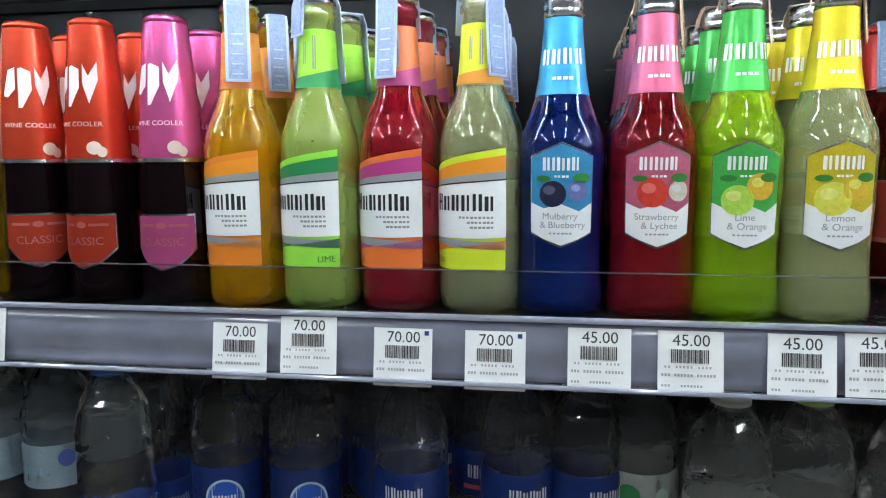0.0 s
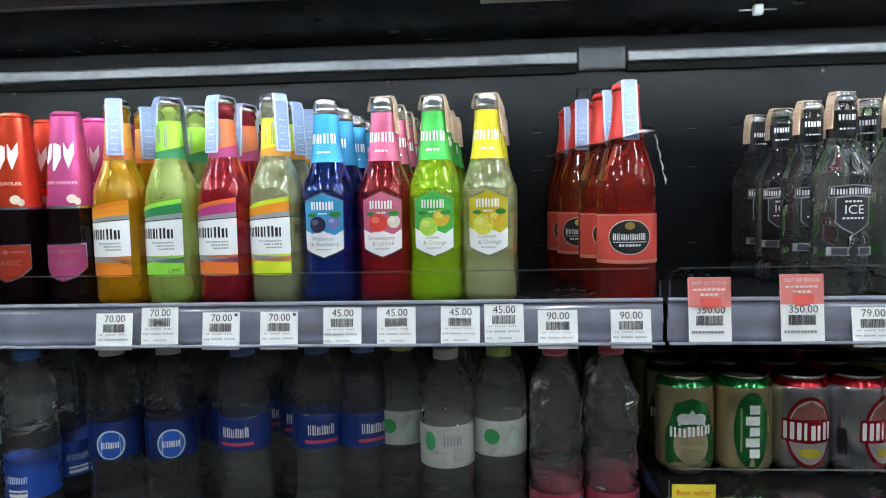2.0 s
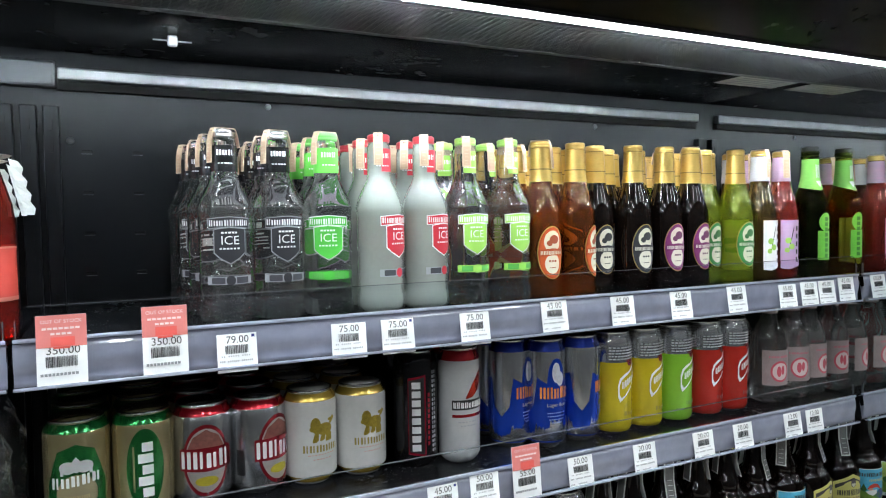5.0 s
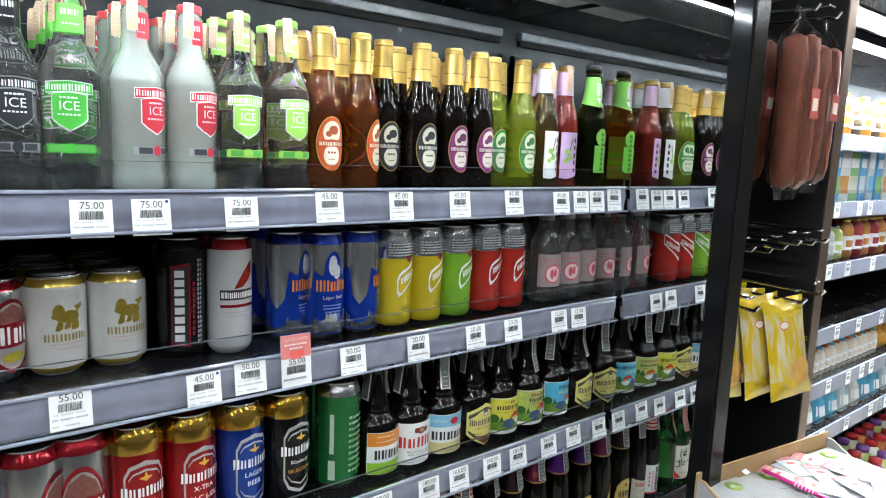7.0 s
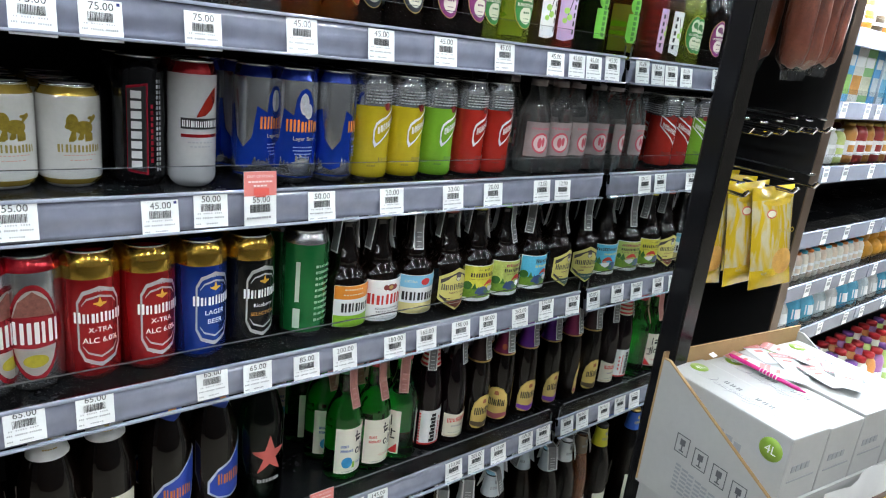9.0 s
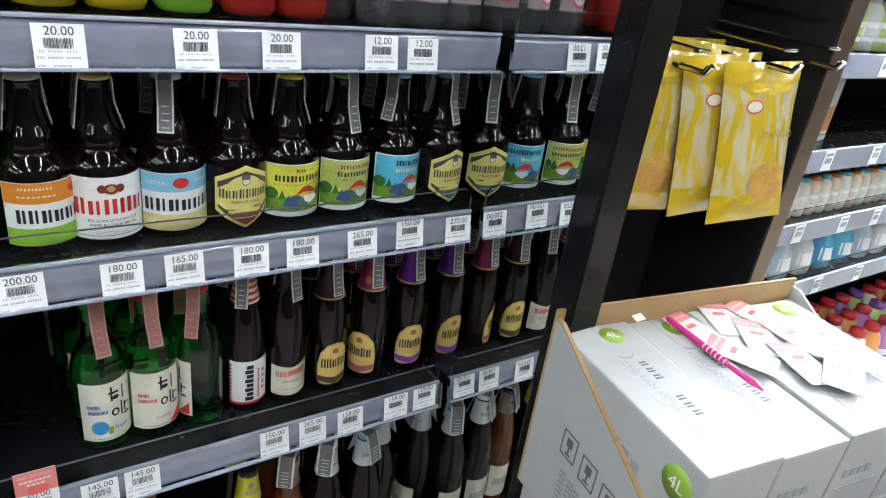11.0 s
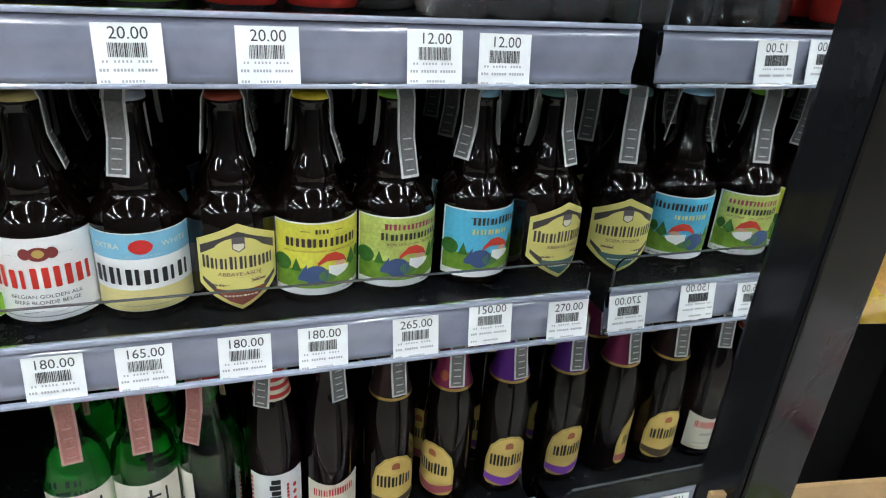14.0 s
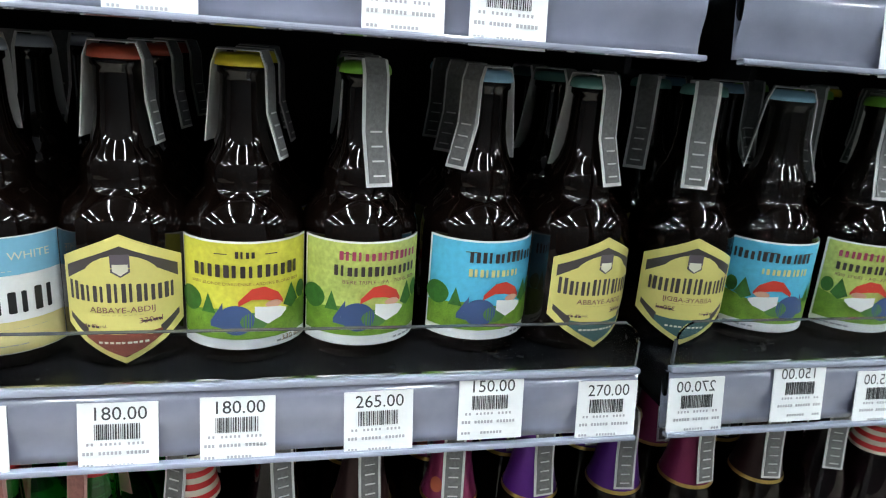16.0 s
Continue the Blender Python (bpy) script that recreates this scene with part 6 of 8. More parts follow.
# shelf B
for x, up in ((0.046, True), (0.112, False)):
    stock(gold_can(up), x, 0.098, B, 3, 0.069)
stock(badge_can(False, 0), 0.175, 0.098, B, 3, 0.069)
stock(badge_can(False, 34), 0.2385, 0.098, B, 3, 0.069)
stock(white_can(12), 0.302, 0.096, B, 3, 0.069)
stock(white_can(10), 0.368, 0.096, B, 3, 0.069)
stock(black_can(), 0.44, 0.082, B, 2, 0.06)
stock(feather_can(), 0.498, 0.07, B, 2, 0.06)
bc = stock(blue_can(38), 0.586, 0.085, B, 2, 0.062)
again(bc, 0.545, 0.16, B, 60)
stock(blue_can(0), 0.632, 0.062, B, 3, 0.06)
stock(blue_can(60), 0.692, 0.062, B, 3, 0.06)
for kind, col, x in (("yellow", (0.66, 0.52, 0.02), 0.752), ("yellow", (0.66, 0.52, 0.02), 0.812), ("green", (0.25, 0.55, 0.04), 0.874), ("red", (0.5, 0.03, 0.02), 0.94), ("red", (0.5, 0.03, 0.02), 0.998)):
    stock(tonic_can(kind, col), x, 0.062, B, 3, 0.06)
stock(soda("black"), 1.052, 0.11, B, 2, 0.062)
s = stock(soda("red"), 1.102, 0.07, B, 2, 0.064, -12)
again(s, 1.162, 0.072, B, -20)
again(s, 1.212, 0.075, B, 10)
again(s, 1.206, 0.14, B, 30)

# shelf C
t0 = stock(badge_can(True, -4), 0.2647, 0.056, C, 2, 0.069, 50)
again(t0, 0.1947, 0.058, C, 20)
again(t0, 0.3137, 0.0595, C, 0)
tall = [("red", (0.5, 0.02, 0.025), (0.5, 0.02, 0.025), 0.3747), ("red", (0.5, 0.02, 0.025), (0.5, 0.02, 0.025), 0.4397), ("blue", (0.015, 0.06, 0.42), (0.02, 0.08, 0.45), 0.5062), ("black", (0.015, 0.015, 0.016), (0.015, 0.015, 0.016), 0.5735)]
for kind, col, fld, x in tall:
    stock(tall_can(kind, col, fld), x, 0.057, C, 2, 0.069, 8 if x > 0.4 else 0)
again(t0, 0.245, 0.126, C, 10)
stock(green_can(), 0.6578, 0.056, C, 2, 0.069)
SKY_Y = mat("sky_yellow", (0.85, 0.72, 0.08), 0.45, var=0.25, scale=45)
SKY_G = mat("sky_green", (0.48, 0.64, 0.14), 0.45, var=0.4, scale=50)
SKY_B = mat("sky_blue", (0.1, 0.5, 0.8), 0.45, var=0.2, scale=40)
INKB = ink(0.04, 0.03, 0.03)
big = word(-0.021, 0.023, 0.052, 0.0605, 7)
stubs = [("orange and green", LGREY, *ale_ipa(), 0.7255, 0.0, (80, 0.052, 0.055)), ("white crested", ink(0.6, 0.5, 0.2), *golden_ale(), 0.7865, 0.0, (88, 0.058, 0.056)), ("blue and white", ink(0.55, 0.6, 0.68), *ale_white(), 0.854, 0.0, (-22, 0.06, 0.05)),
         ("yellow abbey", ink(0.35, 0.06, 0.03), *abbey(ink(0.22, 0.05, 0.03)), 0.9235, 0.0, (78, 0.052, 0.05)), ("yellow pictorial", ink(0.7, 0.58, 0.03), *gnome_label("a", (big, INKB, word(-0.004, 0.004, 0.0635, 0.0685, 2), INKB), SKY_Y), 0.9885, 0.0, (70, 0.058, 0.05)),
         ("green pictorial", ink(0.2, 0.5, 0.05), *gnome_label("b", (word(-0.014, 0.024, 0.052, 0.0595, 7), INKB, word(-0.012, 0.024, 0.0615, 0.068, 7), ink(0.35, 0.05, 0.1)), SKY_G), 1.0575, 0.002, (14, 0.07, 0.055)), ("blue pictorial", ink(0.3, 0.55, 0.72), *gnome_label("c", (word(-0.01, 0.028, 0.059, 0.067, 7), INKB, word(-0.01, 0.014, 0.05, 0.056, 5), ink(0.75, 0.7, 0.3)), SKY_B), 1.134, 0.006, (-60, 0.06, 0.055)),
         ("yellow abbey", ink(0.1, 0.25, 0.22), *abbey(ink(0.05, 0.12, 0.12)), 1.2035, 0.004, (12, 0.066, 0.06))]
for kind, cap, base_, fl, x, dy, (ang, fr, bk) in stubs:
    p = stubby(kind, cap, base_, fl, ang, fr, bk)
    stock(p, x, 0.056 + dy, C, 3, 0.071, 12 if "abbey" in kind and x > 1.1 else (16 if "orange" in kind else 4), 0.003)

# shelf D
for kind, x, t in (("fresh", 0.7662, 8), ("classic", 0.8253, 4), ("classic", 0.8862, -95)):
    stock(rice_spirit(kind, t), x, 0.076, D, 4, 0.066, 0, -0.004)
stock(fruit_beer("striped"), 0.9482, 0.078, D, 3, 0.062)
stock(fruit_beer("plain"), 1.0056, 0.074, D, 3, 0.062)
stock(abbey_beer((0.04, 0.02, 0.02), ink(0.1, 0.07, 0.04), 4), 1.0699, 0.075, D, 3, 0.062)
stock(abbey_beer((0.25, 0.03, 0.1), ink(0.4, 0.1, 0.12), -52), 1.1387, 0.076, D, 3, 0.062)
stock(abbey_beer((0.14, 0.03, 0.3), ink(0.22, 0.06, 0.42), -4), 1.2061, 0.076, D, 3, 0.062)
lb = long_beer("white")
stock(lb, 0.3224, 0.06, D, 2, 0.08)
again(lb, 0.3909, 0.07, D, -6)
again(lb, 0.239, 0.06, D, 12)
again(lb, 0.154, 0.065, D, 4)
lb = long_beer("blue")
stock(lb, 0.4697, 0.075, D, 2, 0.08)
again(lb, 0.5372, 0.075, D, 14)
stock(long_beer("star"), 0.6129, 0.075, D)

# shelf E, bottles standing lower
for kind, cap, foil, spots in (("blue", GOLD, ink(0.04, 0.14, 0.62), [(0.737, 0.075), (0.806, 0.075), (0.74, 0.155), (0.81, 0.155)]), ("yellow", BLACK, ink(0.6, 0.55, 0.03), [(0.952, 0.068), (0.955, 0.15), (0.13, 0.06), (0.3, 0.06)]), ("silver", WHITE, mat("pale_neck_foil", (0.72, 0.74, 0.76), 0.3, 0.4, var=0.15, scale=60, bump=0.2), [(1.085, 0.07), (1.075, 0.15), (1.02, 0.22), (1.1, 0.23)]), ("sky", ink(0.3, 0.55, 0.7), ink(0.6, 0.66, 0.7), [(1.152, 0.066), (1.15, 0.145), (1.195, 0.2), (1.2, 0.1)]), ("amber", BLACK, ink(0.2, 0.15, 0.1), [(1.02, 0.075), (1.01, 0.15), (0.44, 0.06)])):
    p = low_beer(kind, cap, foil)
    p.matrix_basis = pose(spots[0][0], spots[0][1] + SETBACK["E"], E + 0.0004)
    for i, (x, y) in enumerate(spots[1:]):
        again(p, x, y, E, 37 * i)

# water shelf of the first bay
BLUEFILM = (0.01, 0.03, 0.16)
oval_print = [("badge", [oval(0.01, 0.09, 0.016, 0.018)], ink(0.5, 0.65, 0.75)), ("badge_field", [oval(0.01, 0.09, 0.014, 0.016)], ink(0.02, 0.1, 0.5)), ("lettering", word(0.0, 0.02, 0.086, 0.094, 4), WHITE)]
wave_print = [("lettering", word(-0.016, 0.016, 0.102, 0.114, 6), ink(0.7, 0.72, 0.8)), ("stripe", [rect(-0.02, 0.02, 0.092, 0.096)], ink(0.5, 0.06, 0.12))]
plain_print = [("lettering", word(-0.002, 0.02, 0.1, 0.112, 3), ink(0.25, 0.27, 0.3)), ("drop", [oval(-0.018, 0.105, 0.007, 0.011)], ink(0.05, 0.3, 0.12))]
leaf_print = [("leaf", [oval(-0.012, 0.108, 0.009, 0.009, 6)], ink(0.03, 0.25, 0.08)), ("drop", [oval(0.014, 0.105, 0.006, 0.01)], ink(0.35, 0.5, 0.42))]
pale_print = [("mark", [oval(0.014, 0.112, 0.007, 0.008)], ink(0.1, 0.14, 0.45)), ("lettering", word(-0.024, -0.004, 0.098, 0.106, 5), ink(0.3, 0.5, 0.6))]
waters = [("pale blue", ink(0.5, 0.55, 0.6), (0.085, 0.124), (0.28, 0.38, 0.45), pale_print, [(-0.955, 0.1), (-0.885, 0.1), (-0.815, 0.1)]), ("blue lower", ink(0.05, 0.2, 0.6), (0.03, 0.075), (0.02, 0.08, 0.42), [("badge", [rect(-0.012, 0.012, 0.033, 0.042)], WHITE), ("lettering", word(-0.014, 0.014, 0.05, 0.058, 5), ink(0.4, 0.55, 0.8))], [(-0.742, 0.075)]),
          ("blue oval", ink(0.5, 0.55, 0.6), (0.07, 0.118), BLUEFILM, oval_print, [(-0.646, 0.095), (-0.576, 0.1), (-0.52, 0.15)]), ("royal blue", ink(0.1, 0.15, 0.4), (0.085, 0.125), BLUEFILM, wave_print, [(-0.479, 0.09), (-0.42, 0.14), (-0.39, 0.1), (-0.335, 0.105)]),
          ("white leaf", ink(0.4, 0.6, 0.2), (0.085, 0.125), (0.36, 0.39, 0.37), leaf_print, [(-0.289, 0.115), (-0.17, 0.08)]), ("white", ink(0.6, 0.62, 0.6), (0.075, 0.122), (0.38, 0.39, 0.37), plain_print, [(-0.231, 0.07)])]
for kind, cap, lz, col, motif, spots in waters:
    p = water(kind, cap, lz, col, motif)
    p.matrix_basis = pose(*spots[0], W + 0.0004)
    for i, (x, y) in enumerate(spots):
        if i:
            again(p, x, y, W, 15 * i - 10)
        again(p, x + 0.004, y + 0.068, W, 50 + 30 * i)
        again(p, x - 0.002, y + 0.137, W, 110 + 30 * i)
p = crinkle()
p.matrix_basis = pose(-0.106, 0.07, W + 0.0004)
again(p, -0.042, 0.075, W, 25)
again(p, -0.1, 0.14, W, 70)
again(p, -0.036, 0.145, W, 10)


# ---- price tags ----
DARK_PRINT = ink(0.05, 0.05, 0.055)
PINK = ink(0.7, 0.22, 0.2)


def bars_of(w, z0, z1, seed):
    rng = random.Random(seed)
    out, x = [], -w / 2
    while x < w / 2 - 0.001:
        k = rng.choice((0.0003, 0.0005, 0.0008))
        out.append((x, x + k, -0.0014, -0.0011, z0, z1))
        x += k + rng.choice((0.0004, 0.0007))
    return out


def set_back(z):
    """How far the strip that holds a tag at this height stands back."""
    return SETBACK["C"] if 0.9 < z < 1.0 else (SETBACK["D"] if z < 0.8 else 0.0)


def price_tag(x, ztop, price, dot=False, tilt=0.0):
    """A paper price tag in a shelf strip; x is its edge nearest the first bay."""
    w, h = 0.0405, 0.0395
    t = thing("price_tag", f"white paper price tag reading {price} in a shelf strip", "price tag", "price tags", me=cached("tagpaper", lambda: block("price_tag", -w / 2, w / 2, -0.001, -0.0004, -h, 0, PAPER)))
    t.matrix_basis = pose(x + w / 2, -0.0012 + set_back(ztop), ztop, -TILT, tilt, 0)
    n = part("price", lettering(price, 0.0106, DARK_PRINT), t)
    n.matrix_basis = pose(0.0005, -0.00115, -0.0095)
    tagged(part("barcode", cached(("bars", price), lambda: joined("barcode", bars_of(0.024, -0.0205, -0.0118, hash_of(price)), DARK_PRINT)), t), kind="stuff")
    tagged(part("code_line", cached(("code", price), lambda: joined("code_line", [(-0.016 + 0.0023 * i, -0.0149 + 0.0023 * i, -0.0014, -0.0011, -0.0238, -0.0223) for i in range(14) if i not in (2, 8, 13)], ink(0.42, 0.42, 0.44))), t), kind="stuff")
    tagged(part("fine_print", cached("lines", lambda: joined("fine_print", [(-0.018 + 0.002 * i, -0.0167 + 0.002 * i, -0.0014, -0.0011, -0.0291, -0.0273) for i in range(17) if i not in (3, 10)] + [(-0.018 + 0.002 * i, -0.0167 + 0.002 * i, -0.0014, -0.0011, -0.0358, -0.0343) for i in range(13) if i not in (3, 4, 5)], ink(0.42, 0.42, 0.44))), t), kind="stuff")
    if dot:
        part("dot", cached("dot", lambda: joined("dot", [(0.015, 0.018, -0.0015, -0.0011, -0.0045, -0.0015)], ink(0.03, 0.04, 0.2))), t)
    return t


def hash_of(text):
    return sum(ord(c) * (i + 3) for i, c in enumerate(text))


def stock_card(x, ztop, price, z_price):
    t = thing("stock_card", f"pink and white out of stock card with price {price}", "price card", "stock cards", me=block("stock_card", -0.021, 0.021, -0.0022, -0.0016, -(ztop - z_price) - 0.036, 0, PAPER))
    t.matrix_basis = pose(x + 0.021, -0.0008 + set_back(ztop), ztop, -TILT * 0.6)
    hd = part("header", block("header", -0.021, 0.021, -0.0027, -0.0023, -0.03, -0.0001, PINK), t, "pink card header")
    for s, z, q in (("OUT OF STOCK", -0.0075, 0.0048),):
        n = part("text", lettering(s, q, ink(0.85, 0.7, 0.68)), hd)
        n.matrix_basis = pose(0, -0.0029, z)
    tagged(part("fine_print", joined("fine_print", [(-0.016 + 0.0046 * i, -0.0124 + 0.0046 * i, -0.0031, -0.0028, -0.0135, -0.0115) for i in range(7)] + [(-0.009 + 0.0046 * i, -0.0056 + 0.0046 * i, -0.0031, -0.0028, -0.0185, -0.0165) for i in range(4)], ink(0.85, 0.7, 0.68)), hd), kind="stuff")
    part("stamp_mark", joined("stamp_mark", [(-0.009, 0.011, -0.0031, -0.0028, -0.029, -0.0205), (-0.007, 0.007, -0.0031, -0.0028, -0.0315, -0.0295)], ink(0.75, 0.12, 0.1)), hd)
    zz = z_price - ztop
    n = part("price", lettering(price, 0.0106, DARK_PRINT), t)
    n.matrix_basis = pose(0.001, -0.0024, zz - 0.0105 + 0.004)
    tagged(part("barcode", joined("barcode", [(a, b, -0.0028, -0.0024, c + zz + 0.004, d + zz + 0.004) for a, b, _, _, c, d in bars_of(0.027, -0.0225, -0.0125, 5)], DARK_PRINT), t), kind="stuff")
    tagged(part("fine_print", joined("fine_print", [(-0.018 + 0.0032 * i, -0.0156 + 0.0032 * i, -0.0028, -0.0024, zz - 0.0265, zz - 0.024) for i in range(10)], GREY), t), kind="stuff")
    return t


for x, z, p in ((-0.895, 1.402, "45.00"), (-0.809, 1.404, "45.00"), (-0.603, 1.398, "70.00"), (-0.552, 1.404, "70.00"), (-0.354, 1.402, "45.00"), (-0.297, 1.402, "45.00"), (-0.23, 1.402, "45.00"), (-0.185, 1.404, "45.00"), (-0.13, 1.397, "90.00"), (-0.056, 1.397, "90.00")):
    price_tag(x, z, p, tilt=random.uniform(-0.8, 0.8))
price_tag(-0.485, 1.398, "70.00", True)
price_tag(-0.422, 1.398, "70.00", True)
stock_card(0.021, 1.429, "350.00", 1.399)
stock_card(0.111, 1.431, "350.00", 1.399)
price_tag(0.181, 1.397, "79.00", True)
for x, z, p in ((0.303, 1.398, "75.00"), (0.464, 1.398, "75.00"), (0.582, 1.404, "45.00"), (0.696, 1.403, "45.00"), (0.804, 1.403, "45.00"), (0.918, 1.404, "45.00"), (1.033, 1.4, "45.00"), (1.085, 1.401, "45.00"), (1.129, 1.401, "45.00"), (1.179, 1.404, "45.00")):
    price_tag(x, z, p, tilt=random.uniform(-0.8, 0.8))
price_tag(0.362, 1.398, "75.00", True)
for x, z, p in ((0.1295, 1.1968, "45.00"), (0.2765, 1.1968, "55.00"), (0.4748, 1.1957, "50.00"), (0.6228, 1.1913, "50.00"), (0.7351, 1.1907, "20.00"), (0.8489, 1.1903, "20.00"), (0.9328, 1.1903, "20.00"), (1.0472, 1.1907, "12.00"), (1.1007, 1.1891, "12.00")):
    price_tag(x, z, p, tilt=random.uniform(-0.8, 0.8))
price_tag(0.417, 1.191, "45.00", True)
stock_card(0.535, 1.221, "55.00", 1.189)
tk = thing("shelf_talker", "small yellow promotion card in a shelf strip", "promotion card", me=block("shelf_talker", 0.006, 0.05, -0.0035, -0.0025, 1.15, 1.214, ink(0.78, 0.66, 0.05)))
n = part("text", lettering("Best seller", 0.0085, RED), tk)
n.matrix_basis = pose(0.028, -0.0039, 1.203)
for x, z, p in ((0.2027, 0.9631, "65.00"), (0.2717, 0.9631, "65.00"), (0.3427, 0.9631, "65.00"), (0.4807, 0.9631, "65.00"), (0.5429, 0.9576, "65.00"), (0.6164, 0.9536, "85.00"), (0.679, 0.9547, "200.00"), (0.7693, 0.9536, "180.00"), (0.8314, 0.9543, "165.00"), (0.9052, 0.9536, "180.00"), (0.9671, 0.9543, "180.00"), (1.0459, 0.9542, "265.00"), (1.1141, 0.9611, "150.00"), (1.1913, 0.9548, "270.00")):
    price_tag(x, z, p, tilt=random.uniform(-0.8, 0.8))
for x, z, p in ((0.5996, 0.6572, "50.00"), (0.7264, 0.6572, "145.00"), (0.7743, 0.6584, "145.00"), (0.9431, 0.6589, "150.00"), (0.9991, 0.6598, "265.00"), (1.0578, 0.6571, "159.00"), (1.1343, 0.6602, "159.00"), (1.1851, 0.6624, "159.00"), (0.304, 0.6572, "85.00"), (0.4267, 0.6572, "65.00")):
    price_tag(x, z, p, tilt=random.uniform(-0.8, 0.8))
stock_card(0.663, 0.701, "50.00", 0.67)

def flat_text(s, size, material):
    """Lettering lying flat, read from above."""
    me = lettering(s, size, material).copy()
    me.transform(Matrix.Rotation(-math.pi / 2, 4, "X"))
    return me


# ---- hook bay beside the cooler ----
BAY = mat("black_peg_panel", (0.01, 0.01, 0.011), 0.5, var=0.2, scale=6, bump=0.05)
bay = thing("wall_bay", "matt black display panel between two coolers", "display panel", kind="structure", me=block("wall_bay", X1 + 0.0215, 1.5665, -0.055, 0.38, 0.0, 2.15, BAY))
side = thing("wall_bay_side", "black end panel with a bronze metal front edge", "display panel", kind="structure", me=block("wall_bay_side", 1.567, 1.605, -0.225, 0.38, 0.0, 2.15, BAY, 0.002))
part("front_trim", block("front_trim", 1.568, 1.604, -0.2275, -0.2253, 0.002, 2.15, mat("warm_bronze", (0.3, 0.22, 0.17), 0.32, 0.8, var=0.15, scale=8, bump=0.04), 0.001), side, "brushed bronze front trim")


def tube(name, points, r, material, seg=8):
    cu = bpy.data.curves.new(name, "CURVE")
    cu.dimensions, cu.bevel_depth, cu.bevel_resolution, cu.use_fill_caps = "3D", r, 2, True
    sp = cu.splines.new("POLY")
    sp.points.add(len(points) - 1)
    for p, q in zip(sp.points, points):
        p.co = (*q, 1)
    cu.materials.append(material)
    ob = bpy.data.objects.new(name, cu)
    me = bpy.data.meshes.new_from_object(ob)
    bpy.data.objects.remove(ob)
    me.polygons.foreach_set("use_smooth", [True] * len(me.polygons))
    return me


CHROME = mat("chrome_wire", (0.75, 0.76, 0.78), 0.15, 1.0, var=0.05)
DARKWIRE = mat("black_wire", (0.02, 0.02, 0.022), 0.3, 0.4)


def hook(x, z, reach, chrome=True):
    h = thing("display_hook", "long metal display hook with a chrome tip on the black panel", "hook", "display hooks", me=tube("display_hook", [(0, -0.0545, 0), (0, -0.075, 0), (0, -reach, -0.004), (0, -reach - 0.006, 0.004)], 0.0028, DARKWIRE))
    h.matrix_basis = pose(x, 0, z)
    part("plate", block("plate", -0.01, 0.01, -0.0572, -0.0552, -0.018, 0.012, DARKWIRE, 0.001), h)
    part("tip", tube("tip", [(0, -reach + 0.03, -0.002), (0, -reach - 0.004, -0.003), (0, -reach - 0.01, 0.006)], 0.0034, CHROME), h, "chrome tip")
    part("upper_wire", tube("upper_wire", [(0, -0.0545, 0.022), (0, -reach + 0.012, 0.018), (-0.012, -reach + 0.008, 0.018), (0.012, -reach + 0.008, 0.018)], 0.0022, CHROME), h)
    return h


for x, z, rch in ((1.335, 1.312, 0.2), (1.38, 1.308, 0.21), (1.425, 1.312, 0.215), (1.468, 1.318, 0.22), (1.52, 1.316, 0.225), (1.555, 1.32, 0.235), (1.342, 1.205, 0.215), (1.447, 1.215, 0.25), (1.553, 1.217, 0.24), (1.41, 1.73, 0.23), (1.5, 1.73, 0.23)):
    hook(x, z, rch)

YEL = mat("yellow_bag_film", (0.58, 0.4, 0.012), 0.2, var=0.12, scale=14, bump=0.45, bscale=30, coat=0.8)
PALE = mat("cream_bag_film", (0.56, 0.5, 0.32), 0.2, var=0.12, scale=14, bump=0.45, bscale=30, coat=0.8)


def brushed_print(material, colour):
    """Yellow brush strokes printed over the cream film."""
    nt = material.node_tree
    bsdf = next(n for n in nt.nodes if n.type == "BSDF_PRINCIPLED")
    co, mp, wave = nt.nodes.new("ShaderNodeTexCoord"), nt.nodes.new("ShaderNodeMapping"), nt.nodes.new("ShaderNodeTexNoise")
    ramp, mix = nt.nodes.new("ShaderNodeValToRGB"), nt.nodes.new("ShaderNodeMixRGB")
    mp.inputs["Rotation"].default_value = (0, math.radians(38), 0)
    mp.inputs["Scale"].default_value = (34, 10, 9)
    wave.inputs["Scale"].default_value, wave.inputs["Detail"].default_value, wave.inputs["Distortion"].default_value = 1.0, 3.0, 1.2
    ramp.color_ramp.elements[0].position, ramp.color_ramp.elements[1].position = 0.45, 0.56
    mix.inputs[2].default_value = (*colour, 1)
    nt.links.new(co.outputs["Object"], mp.inputs["Vector"])
    nt.links.new(mp.outputs[0], wave.inputs["Vector"])
    nt.links.new(wave.outputs["Fac"], ramp.inputs["Fac"])
    nt.links.new(ramp.outputs["Color"], mix.inputs[0])
    base = bsdf.inputs["Base Color"]
    if base.is_linked:
        nt.links.new(base.links[0].from_socket, mix.inputs[1])
    else:
        mix.inputs[1].default_value = base.default_value
    nt.links.new(mix.outputs[0], base)


brushed_print(PALE, (0.6, 0.41, 0.015))


